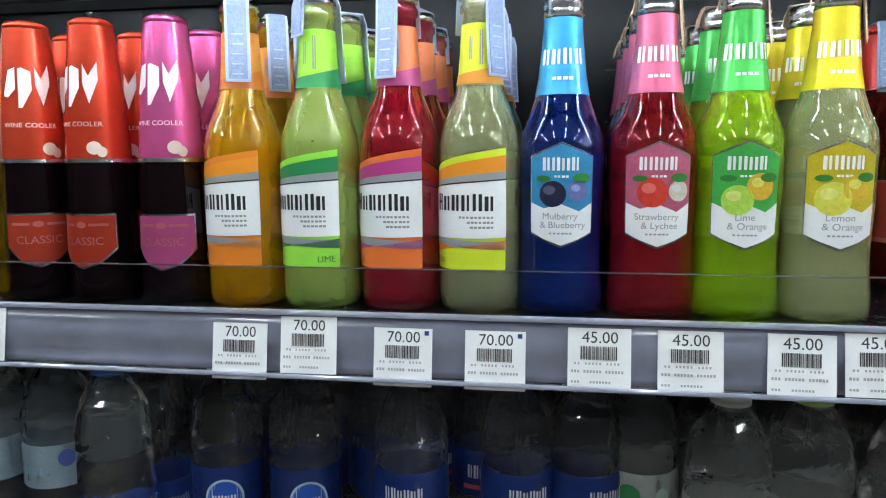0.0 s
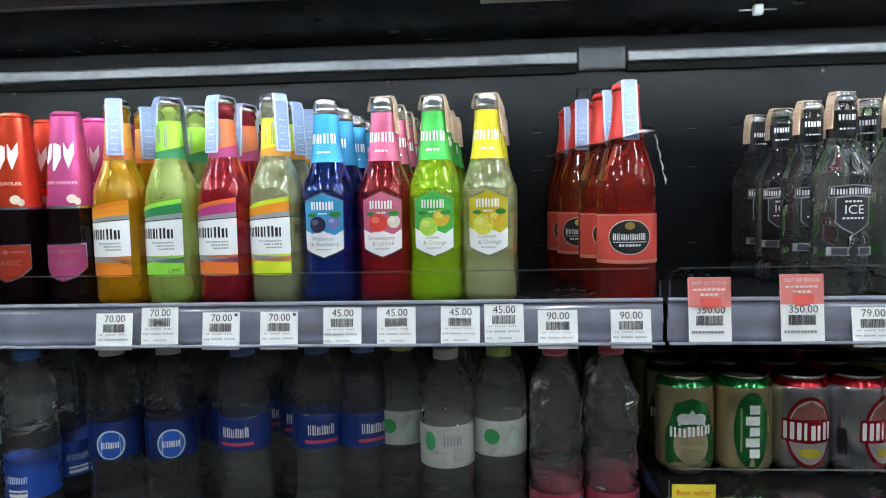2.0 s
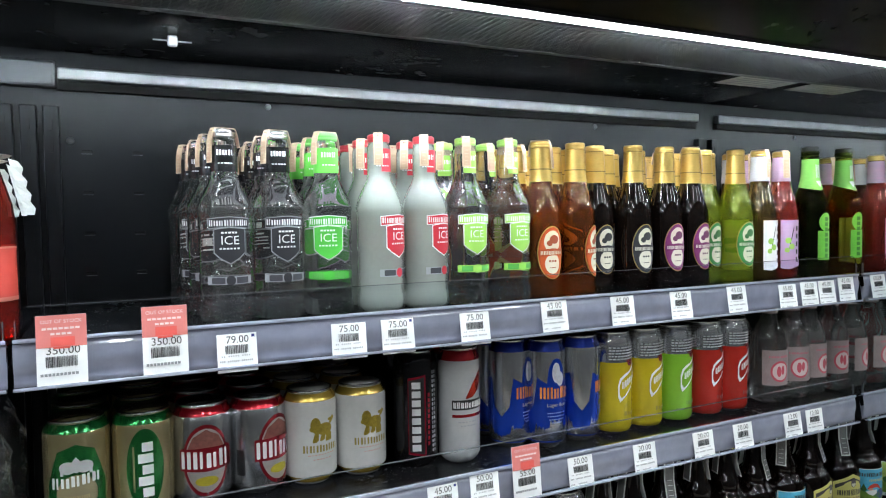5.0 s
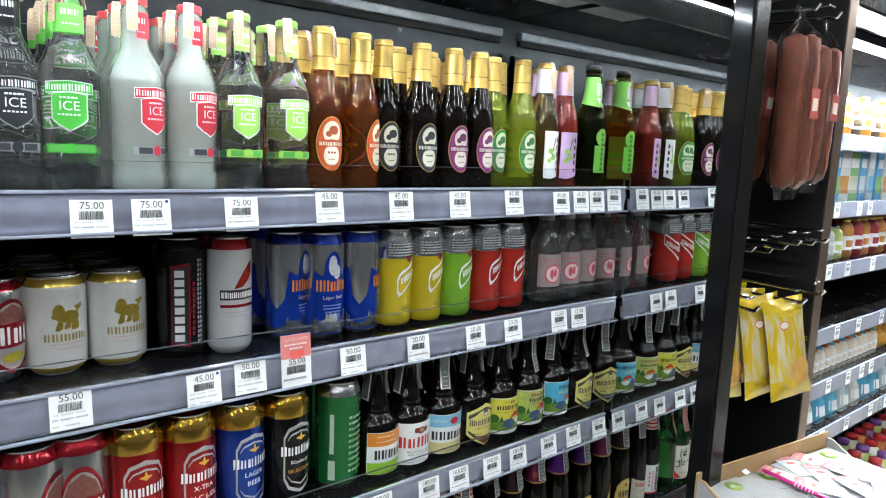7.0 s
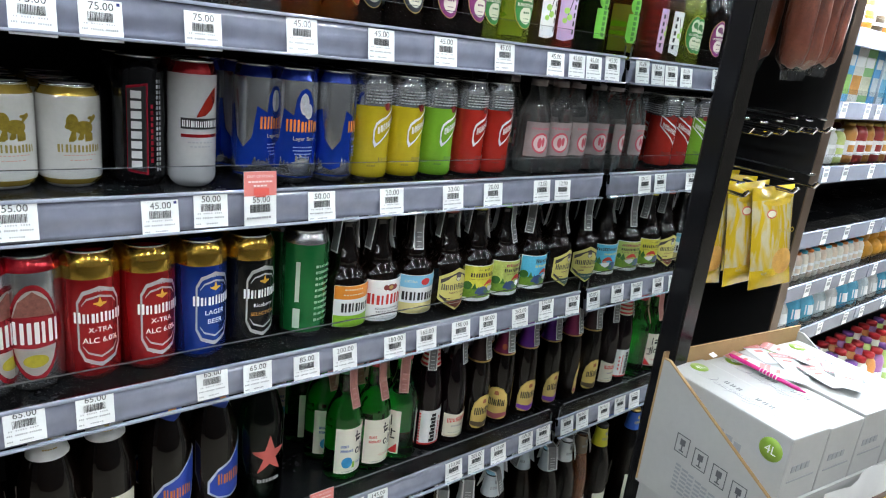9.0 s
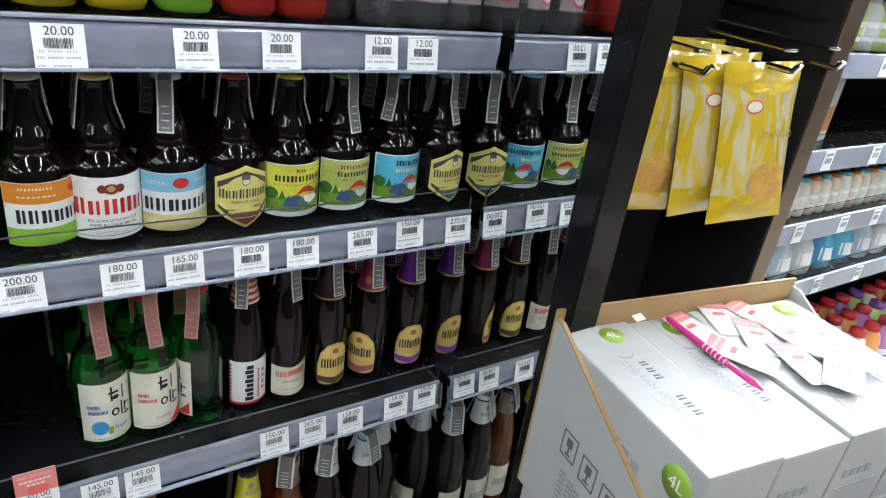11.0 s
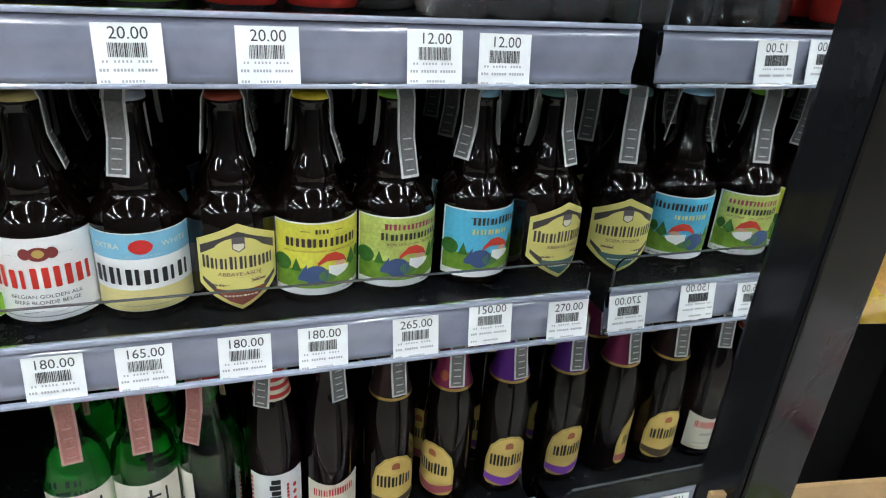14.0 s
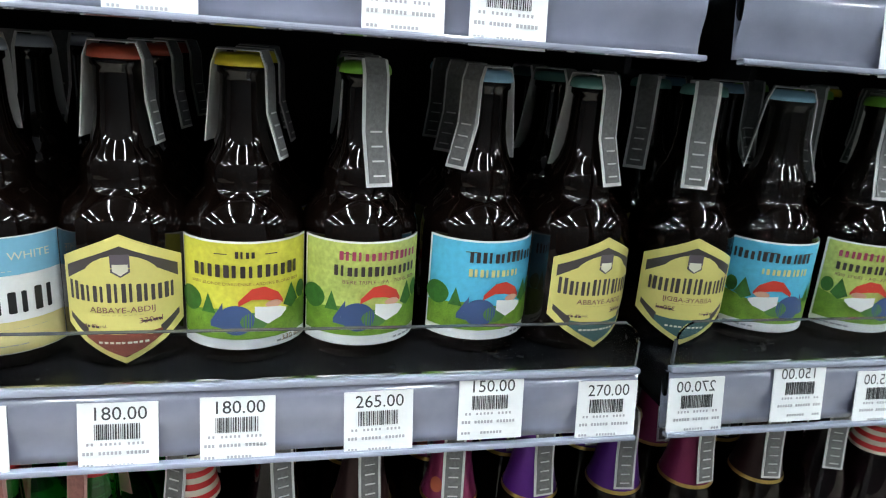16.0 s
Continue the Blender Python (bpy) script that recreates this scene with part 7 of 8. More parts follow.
def snack_bag(x, y, ztop, w=0.14, h=0.2, tilt=0.0, yaw=0.0, roll=0.0):
    """A dried fruit bag: pillow body with crimped ends, window and print."""
    nx, nz = 10, 16

    def depth(i, j, s):
        u, v = i / nx * 2 - 1, j / nz * 2 - 1
        d = 0.016 * max(0.0, 1 - u * u) ** 0.7 * max(0.0, 1 - v ** 4) ** 0.8
        return s * (d + 0.0012 * math.sin(7 * u + 5 * v) * (1 - abs(u)) + 0.0006)

    def grid(s, i0, i1, j0, j1, lift, material, nm):
        vs, fs = [], []
        for j in range(j0, j1 + 1):
            for i in range(i0, i1 + 1):
                pinch = 1 - 0.06 * math.sin(math.pi * j / nz)
                vs.append(((i / nx - 0.5) * w * pinch, -depth(i, j, s) - lift * s, -h + h * j / nz))
        k = i1 - i0 + 1
        for j in range(j1 - j0):
            for i in range(i1 - i0):
                p = j * k + i
                fs.append((p, p + 1, p + k + 1, p + k) if s > 0 else (p, p + k, p + k + 1, p + 1))
        return mesh(nm, vs, fs, material, smooth=True)

    b = thing("snack_bag", "yellow and cream dried mango bag hanging on a hook", "snack bag", "snack bags", me=grid(1, 0, nx, 0, nz, 0.0, PALE, "snack_bag"))
    b.matrix_basis = pose(x, y, ztop, tilt, roll, yaw) @ Matrix.Diagonal((0.84, 0.9, 0.93, 1.0))
    part("back_film", grid(-1, 0, nx, 0, nz, 0.0, PALE, "back_film"), b)
    part("top_seal", grid(1, 0, nx, 14, 16, 0.0007, YEL, "top_seal"), b, "yellow crimped seal")
    part("bottom_seal", grid(1, 0, nx, 0, 3, 0.0007, YEL, "bottom_seal"), b, "yellow crimped seal")
    LEAF = mat("yellow_pale_print", (0.58, 0.4, 0.02), 0.3, var=0.3, scale=40, bump=0.2, bscale=25)

    def disc(cx, cz, rx, rz, lift, material, nm):
        vs, fs = [], []
        for q in range(19):
            a = 2 * math.pi * q / 18
            for f in (0.0, 0.5, 1.0):
                px, pz = cx + f * rx * math.cos(a), cz + f * rz * math.sin(a)
                u, v = px / (w / 2), (pz + h / 2) / (h / 2)
                d = 0.016 * max(0.0, 1 - u * u) ** 0.7 * max(0.0, 1 - v ** 4) ** 0.8 + 0.0006 + 0.0012 * math.sin(7 * u + 5 * v) * (1 - abs(u))
                vs.append((px, -d - lift, pz))
        for q in range(18):
            for f in (0, 1):
                p = q * 3 + f
                fs.append((p, p + 1, p + 4, p + 3))
        return mesh(nm, vs, fs, material, smooth=True)

    for cx, cz, rx, rz in ((-0.015, 0.84, 0.03, 0.008), (0.0, 0.15, 0.045, 0.007)):
        part("leaf_print", disc(cx, -h * cz, rx, rz, 0.0007, LEAF, "leaf_print"), b)
    part("window", disc(0.018, -h * 0.74, 0.036, 0.026, 0.0012, mat("dried_mango", (0.55, 0.3, 0.07), 0.35, var=0.35, scale=60, bump=0.3, bscale=60), "window"), b, "round window on dried mango")
    part("mark", disc(-0.024, -h * 0.26, 0.013, 0.009, 0.0012, ink(0.6, 0.12, 0.1), "mark"), b)
    part("mark_field", disc(-0.024, -h * 0.26, 0.0105, 0.0066, 0.0016, CREAM, "mark_field"), b)
    m = part("text", cached("mangoword", lambda: lettering("MANGO", 0.0145, ink(0.4, 0.28, 0.02))), b)
    m.matrix_basis = pose(0.02, -0.0186, -h * 0.46)
    m = part("text", cached("netweight", lambda: lettering("Net Wt. 120 g", 0.0055, GREY)), b)
    m.matrix_basis = pose(-0.03, -0.0135, -h * 0.85)
    return b


for x, y, z, tl, yw, rl in ((1.348, -0.115, 1.208, -2, -6, 0), (1.344, -0.145, 1.206, -4, -2, 2), (1.34, -0.175, 1.204, -6, -8, 3), (1.45, -0.125, 1.21, -2, -4, 0), (1.44, -0.16, 1.21, -5, -12, 3), (1.412, -0.2, 1.205, -8, -8, -5), (1.45, -0.228, 1.203, -10, -10, -4)):
    snack_bag(x - 0.006, y + 0.01, z + 0.012, tilt=tl, yaw=yw, roll=rl)

MEAT = mat("dried_meat", (0.2, 0.055, 0.03), 0.4, var=0.35, scale=40, bump=0.5, bscale=50)
WRAP = mat("clear_wrap", (0.96, 0.96, 0.96), 0.04, var=0.02, trans=1.0, ior=1.1, coat=1.0, bump=0.6, bscale=45)


def sausage(x, y, ztop, length, r, lean):
    """Dried sausages in a crinkled clear bag."""
    s = thing("sausage_pack", "brown dried sausages in a crinkled clear plastic bag on a hook", "sausage pack", "sausage packs")
    s.matrix_basis = pose(x, y, ztop, 0, lean, 0)
    for k, (dx, dy) in enumerate(((-r * 0.42, 0.0), (r * 0.45, -0.006))):
        prof = [(0.002, -length), (r * 0.42, -length + 0.008), (r * 0.55, -length + 0.03)] + [(r * (0.56 + 0.02 * math.sin(3 * i + k)), -length + 0.03 + (length - 0.06) * i / 8) for i in range(1, 8)] + [(r * 0.45, -0.012), (0.002, -0.004)]
        ob = part("sausage", lathe("sausage", prof, MEAT, 14), s)
        ob.matrix_basis = pose(dx, dy, 0)
    rng = random.Random(int(x * 1000))
    prof = [(r * 0.9, -length - 0.02), (r * 1.0, -length - 0.004)] + [(r * (1.14 + 0.08 * rng.uniform(-1, 1)), -length + 0.015 + (length - 0.02) * i / 12) for i in range(13)] + [(r * 0.5, 0.012), (0.006, 0.025), (0.016, 0.045)]
    me = lathe("bag", prof, WRAP, 18, 0.06)
    for v in me.vertices:
        v.co.y *= 0.62 if v.co.z > -length - 0.002 else 0.3
        v.co.x *= 1 + rng.uniform(-0.05, 0.05)
    me.polygons.foreach_set("use_smooth", [False] * len(me.polygons))
    part("bag", me, s, "crinkled clear bag")
    lab = part("label", block("label", -0.012, 0.02, -r * 0.86, -r * 0.85, -length * 0.55, -length * 0.36, ink(0.45, 0.08, 0.06), 0.0002, 1), s)
    part("mark", block("mark", -0.006, 0.014, -r * 0.872, -r * 0.865, -length * 0.5, -length * 0.42, CREAM), lab)
    return s


sausage(1.405, -0.215, 1.69, 0.27, 0.04, -2)
sausage(1.5, -0.22, 1.68, 0.25, 0.034, 3)
sausage(1.41, -0.14, 1.69, 0.26, 0.038, 2)

# ---- carton display ----
BOX_AT = pose(1.181, -0.457, 0, 0, 0, -8)
LW, LD = 0.392, 0.245
tray = thing("carton_tray", "white corrugated display tray with a sloped cut side and brown inside", "carton", "cartons")
tray.matrix_basis = BOX_AT


def slab(name, outline, x0, x1, material, axis="x"):
    n = len(outline)
    vs = [((q, *p) if axis == "x" else (p[0], q, p[1])) for q in (x0, x1) for p in outline]
    fs = [tuple(range(n - 1, -1, -1)), tuple(range(n, 2 * n))] + [(i, (i + 1) % n, n + (i + 1) % n, n + i) for i in range(n)]
    bm = bmesh.new()
    v = [bm.verts.new(c) for c in vs]
    for f in fs:
        bm.faces.new([v[i] for i in f])
    bmesh.ops.recalc_face_normals(bm, faces=bm.faces[:])
    me = bpy.data.meshes.new(name)
    bm.to_mesh(me)
    bm.free()
    me.materials.append(material)
    return me


TB, TF, TT = 0.676, 0.792, 0.918
part("side_wall", slab("side_wall", [(0, TB), (LD, TB), (LD, TT), (LD - 0.012, TT), (0, TF)], -0.004, 0.0, CARTON), tray, "white side wall with a sloped edge")
part("side_wall", slab("side_wall", [(0, TB), (LD, TB), (LD, TT), (LD - 0.012, TT), (0, TF)], LW, LW + 0.004, CARTON), tray)
part("cut_edge", slab("cut_edge", [(-0.0005, TF), (LD - 0.012, TT), (LD, TT), (LD, TT + 0.0025), (LD - 0.0125, TT + 0.0025), (-0.0005, TF + 0.003)], -0.0045, 0.0005, CARD), tray, "torn brown corrugated edge")
part("front_wall", block("front_wall", -0.004, LW + 0.004, -0.0045, -0.0003, TB, TF, CARTON), tray)
part("back_wall", block("back_wall", -0.004, LW + 0.004, LD + 0.0003, LD + 0.0043, TB, TT + 0.012, CARD), tray, "brown cardboard back wall")
part("bottom", block("bottom", -0.004, LW + 0.004, -0.004, LD + 0.004, TB - 0.004, TB - 0.0003, CARTON), tray)
ic = []
for i in range(4):
    y0 = LD - 0.06 - 0.038 * i
    z0 = 0.775 - 0.006 * i
    ic += [(-0.0049, -0.0041, y0 - 0.027, y0, z0, z0 + 0.0012), (-0.0049, -0.0041, y0 - 0.027, y0, z0 + 0.033, z0 + 0.0342), (-0.0049, -0.0041, y0 - 0.0012, y0, z0, z0 + 0.034), (-0.0049, -0.0041, y0 - 0.027, y0 - 0.0258, z0, z0 + 0.034)]
    ic += [(-0.0049, -0.0041, y0 - 0.0185, y0 - 0.0085, z0 + 0.016, z0 + 0.027), (-0.0049, -0.0041, y0 - 0.0145, y0 - 0.0125, z0 + 0.006, z0 + 0.016), (-0.0049, -0.0041, y0 - 0.018, y0 - 0.009, z0 + 0.0045, z0 + 0.0065)]
tagged(part("handling_print", joined("handling_print", ic, ink(0.1, 0.1, 0.11)), tray), kind="stuff")
part("small_print", joined("small_print", [(-0.0049, -0.0041, LD - 0.07 - 0.014 * k - 0.0105 - 0.002 * (k % 2), LD - 0.07 - 0.014 * k, 0.752 - 0.0075 * i - 0.0022 * k, 0.7555 - 0.0075 * i - 0.0022 * k) for i in range(7) for k in range(8)], GREY), tray)
tx = part("text", lettering("5", 0.014, DARK_PRINT), tray)
cw = LW / 4
for i in range(4):
    c = thing("wine_carton", "white four litre wine carton with grey print and a green badge", "carton", "wine cartons", me=block("wine_carton", 0.0008, cw - 0.0012, 0.001, LD - 0.004, 0, 0.905 - TB - 0.004 * (i % 2), CARTON, 0.003))
    c.matrix_basis = BOX_AT @ pose(i * cw, 0, TB)
    zt = 0.905 - TB - 0.004 * (i % 2)
    part("flap_seam", joined("flap_seam", [(0.003, cw - 0.004, 0.012, 0.0128, zt - 0.0002, zt + 0.0004), (cw * 0.38, cw * 0.38 + 0.0007, 0.014, LD - 0.006, zt - 0.0002, zt + 0.0004)], LGREY), c)
    part("thumb_notch", tube("thumb_notch", [(cw * 0.5 + 0.011 * math.cos(a), LD - 0.062 - 0.009 * math.sin(a), zt + 0.0002) for a in [0.4 + 2.3 * q / 8 for q in range(9)]], 0.0006, GREY), c)
    bd = part("badge", cached("badge4", lambda: lathe("badge", [(0.0155, 0), (0.0155, 0.0004), (0.001, 0.0005)], ink(0.26, 0.42, 0.05), 24)), c, "green round badge")
    bd.matrix_basis = pose(cw * 0.6, LD - 0.027, zt)
    tm = part("text", cached("4Ltop", lambda: flat_text("4L", 0.017, WHITE)), bd)
    tm.matrix_basis = pose(0, -0.006, 0.0008)
    wm = part("text", cached("kindtop", lambda: flat_text("CHILEAN WHITE", 0.0125, GREY)), c)
    wm.matrix_basis = pose(cw * 0.38, LD * 0.5, zt + 0.0006, 0, 0, -84)
    tagged(part("name_print", joined("name_print", [(cw * 0.55, cw * 0.55 + 0.0095, LD * 0.66 - 0.012 * k - d, LD * 0.66 - 0.012 * k - d + 0.0022, zt + 0.0001, zt + 0.0005) for k in (0, 1, 2, 5, 6, 7) for d in (0.0, 0.0045)], ink(0.14, 0.14, 0.15)), c), kind="stuff")
    part("vine_print", tube("vine_print", [(cw * 0.35 + 0.008 * math.sin(k * 1.3), LD * 0.3 + 0.009 * k, zt + 0.0002) for k in range(9)], 0.0005, LGREY), c)
    part("front_print", joined("front_print", [(0.016 + 0.012 * k, 0.025 + 0.012 * k, 0.0, 0.0009, zt - 0.06, zt - 0.049) for k in range(4)] + [(0.012, cw - 0.016, 0.0, 0.0009, zt - 0.077, zt - 0.0745)], GREY), c)
    if i == 0:
        sb = part("badge", cached("badgeside", lambda: lathe("badge", [(0.019, 0), (0.019, 0.0004), (0.001, 0.0005)], ink(0.26, 0.42, 0.05), 24)), c, "green round badge")
        sb.matrix_basis = pose(0.0008, 0.03, zt - 0.034, 0, -90, 0)
        st = part("text", cached("4Lside", lambda: lettering("4L", 0.02, WHITE)), sb)
        st.matrix_basis = sb.matrix_basis.inverted() @ pose(0.0002, 0.03, zt - 0.041, 0, 0, -90)
        part("name_print", joined("name_print", [(0.0003, 0.0008, 0.075 + 0.017 * k, 0.088 + 0.017 * k, zt - 0.075 + 0.004 * k, zt - 0.055 + 0.004 * k) for k in range(3)], GREY), c)
        part("vine_print", tube("vine_print", [(0.0006, 0.12 + 0.008 * k, zt - 0.05 + 0.008 * math.sin(k)) for k in range(9)], 0.0005, LGREY), c)
tx.matrix_basis = pose(-0.0046, LD - 0.15, 0.776, 0, 0, -90)
zz = TB - 0.0045
for h, k in ((0.338, 0.006), (0.333, -0.004)):
    lower = thing("wine_case", "closed white corrugated case standing under the display tray", "carton", "cartons", me=block("wine_case", 0, LW, 0, LD, 0, h - 0.0008, CARTON, 0.004))
    lower.matrix_basis = BOX_AT @ pose(k, 0.003, zz - h)
    part("tape", block("tape", -0.0006, -0.0001, LD * 0.42, LD * 0.62, 0.002, h - 0.003, mat("case_tape", (0.6, 0.55, 0.45), 0.3)), lower)
    zz -= h
sign = thing("paper_sign", "curled white paper sign with dark pictures taped to the cartons", "sign", me=mesh("paper_sign", [(0.12 + 0.2 * i / 8, -0.0085 - 0.012 * math.sin(i * 0.7) ** 2 - 0.01 * (j / 6) ** 2, 0.785 - 0.24 * j / 6 + 0.004 * i) for j in range(7) for i in range(9)], [(j * 9 + i, j * 9 + i + 1, j * 9 + i + 10, j * 9 + i + 9) for j in range(6) for i in range(8)], PAPER, True))
sign.matrix_basis = BOX_AT
part("picture", joined("picture", [(0.15, 0.2, -0.034, -0.0325, 0.7, 0.76), (0.225, 0.275, -0.034, -0.0325, 0.72, 0.765)], ink(0.12, 0.05, 0.05)), sign)
part("picture", joined("picture", [(0.23, 0.285, -0.0355, -0.0345, 0.74, 0.755)], ink(0.6, 0.42, 0.04)), sign)
part("lettering", joined("lettering", [(0.15 + 0.022 * i, 0.166 + 0.022 * i, -0.0345, -0.0335, 0.6, 0.63) for i in range(5)] + [(0.15 + 0.018 * i, 0.162 + 0.018 * i, -0.0345, -0.0335, 0.655, 0.67) for i in range(6)], DARK_PRINT), sign)

rng = random.Random(11)
for i, (u, v, a) in enumerate(((0.175, 0.2, 12), (0.23, 0.215, -18), (0.285, 0.205, 20), (0.24, 0.165, -30), (0.185, 0.14, 32), (0.29, 0.15, 8), (0.245, 0.105, -12), (0.31, 0.1, 40), (0.275, 0.075, -55))):
    cd = thing("stock_card", "loose pink and white stock card lying on the cartons", "price card", "loose cards", me=cached("loosecard", lambda: block("stock_card", -0.021, 0.021, -0.04, 0.04, 0, 0.0006, mat("card_paper", (0.55, 0.55, 0.56), 0.5, var=0.06, scale=30, bump=0.03))))
    cd.matrix_basis = BOX_AT @ pose(u, v, 0.9055 + 0.0011 * i, 0, 0, a)
    hd = part("header", cached("loosehead", lambda: block("header", -0.0205, 0.0205, 0.022, 0.0395, 0.0007, 0.0009, ink(0.6, 0.2, 0.2))), cd)
    tt = part("text", cached("oos", lambda: flat_text("OUT OF STOCK", 0.0052, ink(0.85, 0.7, 0.68))), hd)
    tt.matrix_basis = pose(0, 0.028, 0.0011)
    part("stamp_mark", cached("loosemark", lambda: joined("stamp_mark", [(-0.007, 0.009, 0.006, 0.0125, 0.001, 0.0012)], ink(0.75, 0.12, 0.1))), cd)
pen = thing("pen", "pink ball pen with a white grip lying on the cartons", "pen", me=lathe("pen", [(0.001, 0), (0.0022, 0.008), (0.0036, 0.014), (0.0036, 0.134), (0.0032, 0.138), (0.0015, 0.142)], mat("pink_pen", (0.62, 0.03, 0.22), 0.25, coat=0.4), 14))
pen.matrix_basis = BOX_AT @ pose(0.15, 0.078, 0.9125, 0, 0, 4.5) @ pose(0, 0, 0, -88)
for k in range(6):
    part("grip_ring", cached(("grip", k), lambda: lathe("grip_ring", [(0.0039, 0.05 + 0.006 * k), (0.0039, 0.0515 + 0.006 * k)], ink(0.8, 0.5, 0.6), 14)), pen)
fl = thing("paper_scrap", "small torn white paper on the tray edge", "paper", me=block("paper_scrap", -0.008, 0.008, -0.005, 0.005, 0, 0.0006, PAPER))
fl.matrix_basis = BOX_AT @ pose(0.1, 0.225, 0.919, 18, 0, 10)

# ---- the next cooler, beyond the hook bay ----
FX0, FX1 = 1.606, 5.4
thing("wall_far_back", "black back of the next cooler", "cooler wall", kind="structure", me=block("wall_far_back", FX0, FX1, 0.345, 0.385, 0.0, 2.15, CABINET))
thing("ceiling_far", "black canopy of the next cooler", "cooler canopy", kind="structure", me=block("ceiling_far", FX0, FX1, -0.2, 0.344, 1.78, 2.15, CEILING_BLACK, 0.004))
fl2 = thing("canopy_lamp", "bright white tube under the next cooler canopy", "lamp", me=block("canopy_lamp", FX0 + 0.01, FX1, -0.1, -0.07, 1.76, 1.7795, CABINET))
part("tube", block("tube", FX0 + 0.02, FX1, -0.095, -0.075, 1.748, 1.7597, LED, 0.003), fl2)
fb = thing("cooler_base", "dark plinth of the next cooler with a pale price rail and green glass edge", "cooler base", kind="structure", me=block("cooler_base", FX0, FX1, -0.07, 0.344, 0.0, 0.16, mat("plinth_grey", (0.12, 0.12, 0.12), 0.4), 0.004))
part("price_rail", block("price_rail", FX0, FX1, -0.085, -0.06, 0.162, 0.235, mat("pale_rail", (0.7, 0.71, 0.74), 0.3), 0.004), fb)
part("glass_front", block("glass_front", FX0, FX1, -0.075, -0.069, 0.236, 0.3, clear(0.35, 0.6, 0.5)), fb, "green-edged glass front")
part("tray", block("tray", FX0, FX1, -0.055, 0.34, 0.162, 0.23, DECK), fb)
rng = random.Random(3)
LEVELS = ((1.545, 0.0), (1.362, 0.0), (1.19, 0.0), (1.005, 0.0), (0.845, 0.0), (0.69, 0.0))
PALESTRIP = mat("lilac_strip", (0.3, 0.31, 0.38), 0.25, coat=0.5)
for z, _ in LEVELS:
    for xa in (FX0 + 0.005, 2.71, 3.81):
        sh = thing("shelf", "pale shelf of the next cooler with white price tags", "shelf", "next cooler shelves", me=block("shelf", xa, xa + 1.09, -0.02, 0.33, z - 0.02, z, DECK, 0.002))
        part("price_strip", block("price_strip", xa, xa + 1.09, -0.03, -0.0205, z - 0.042, z + 0.004, PALESTRIP, 0.002), sh)
        part("clear_lip", block("clear_lip", xa, xa + 1.09, -0.024, -0.0215, z + 0.0045, z + 0.035, ACRYLIC), sh)
        if xa < 3.5:
            x = xa + 0.03
            while x < xa + 1.03:
                tg = thing("price_tag", "small white price tag on the next cooler", "price tag", "far price tags", me=cached("fartag", lambda: block("price_tag", 0, 0.036, -0.0325, -0.0315, -0.04, 0.0, PAPER)))
                tg.matrix_basis = pose(x, 0, z + 0.002)
                part("print", cached("farprint", lambda: joined("print", [(0.006, 0.03, -0.0335, -0.0328, -0.01, -0.004), (0.007, 0.029, -0.0335, -0.0328, -0.025, -0.014)], GREY)), tg)
                x += rng.uniform(0.07, 0.2)


def juice_box(col, col2, h):
    b = thing("juice_carton", "small bright juice carton on the next cooler", "carton", "far cartons", me=block("juice_carton", -0.03, 0.03, -0.022, 0.022, 0, h, mat(f"jb{col}", col, 0.35, var=0.2, scale=30), 0.002))
    part("print", block("print", -0.024, 0.024, -0.0228, -0.0222, h * 0.15, h * 0.5, mat(f"jb{col2}", col2, 0.35, var=0.3, scale=40)), b)
    part("title", block("title", -0.02, 0.022, -0.0229, -0.0222, h * 0.66, h * 0.85, WHITE), b)
    return b


def jar(col, capm, h, r=0.028):
    P = [(r * 0.85, 0), (r, 0.004), (r, h * 0.72), (r * 0.8, h * 0.84), (r * 0.55, h * 0.9), (r * 0.55, h * 0.93)]
    b = thing("drink_bottle", "small plastic drink bottle on the next cooler", "bottle", "far bottles")
    part("body", lathe("body", P, mat(f"jar{col}", col, 0.3, var=0.15, scale=30, coat=0.3), 16), b)
    part("cap", lathe("cap", [(r * 0.6, h * 0.9), (r * 0.6, h * 0.99), (0.002, h)], capm, 16), b)
    lay(b, P, r, "label", [rect(-r * 1.2, r * 1.2, h * 0.2, h * 0.55)], WHITE, 1)
    lay(b, P, r, "print", [rect(-r * 0.8, r * 0.8, h * 0.28, h * 0.45)], ink(*col), 3)
    return b


def row(makers, xa, xb, z, step, y=0.03, back=2, gap=0.0):
    i, x = 0, xa
    while x < xb:
        m = makers[i % len(makers)]
        copy_thing(m, pose(x, y, z + 0.0004, 0, 0, rng.uniform(-8, 8)))
        for k in range(1, back):
            copy_thing(m, pose(x + rng.uniform(-0.004, 0.004), y + 0.07 * k, z + 0.0004))
        x += step + rng.uniform(0, gap)
        i += 1


def drop(m, x, z):
    m.matrix_basis = pose(x, 0.28, z + 0.0004)
    return m


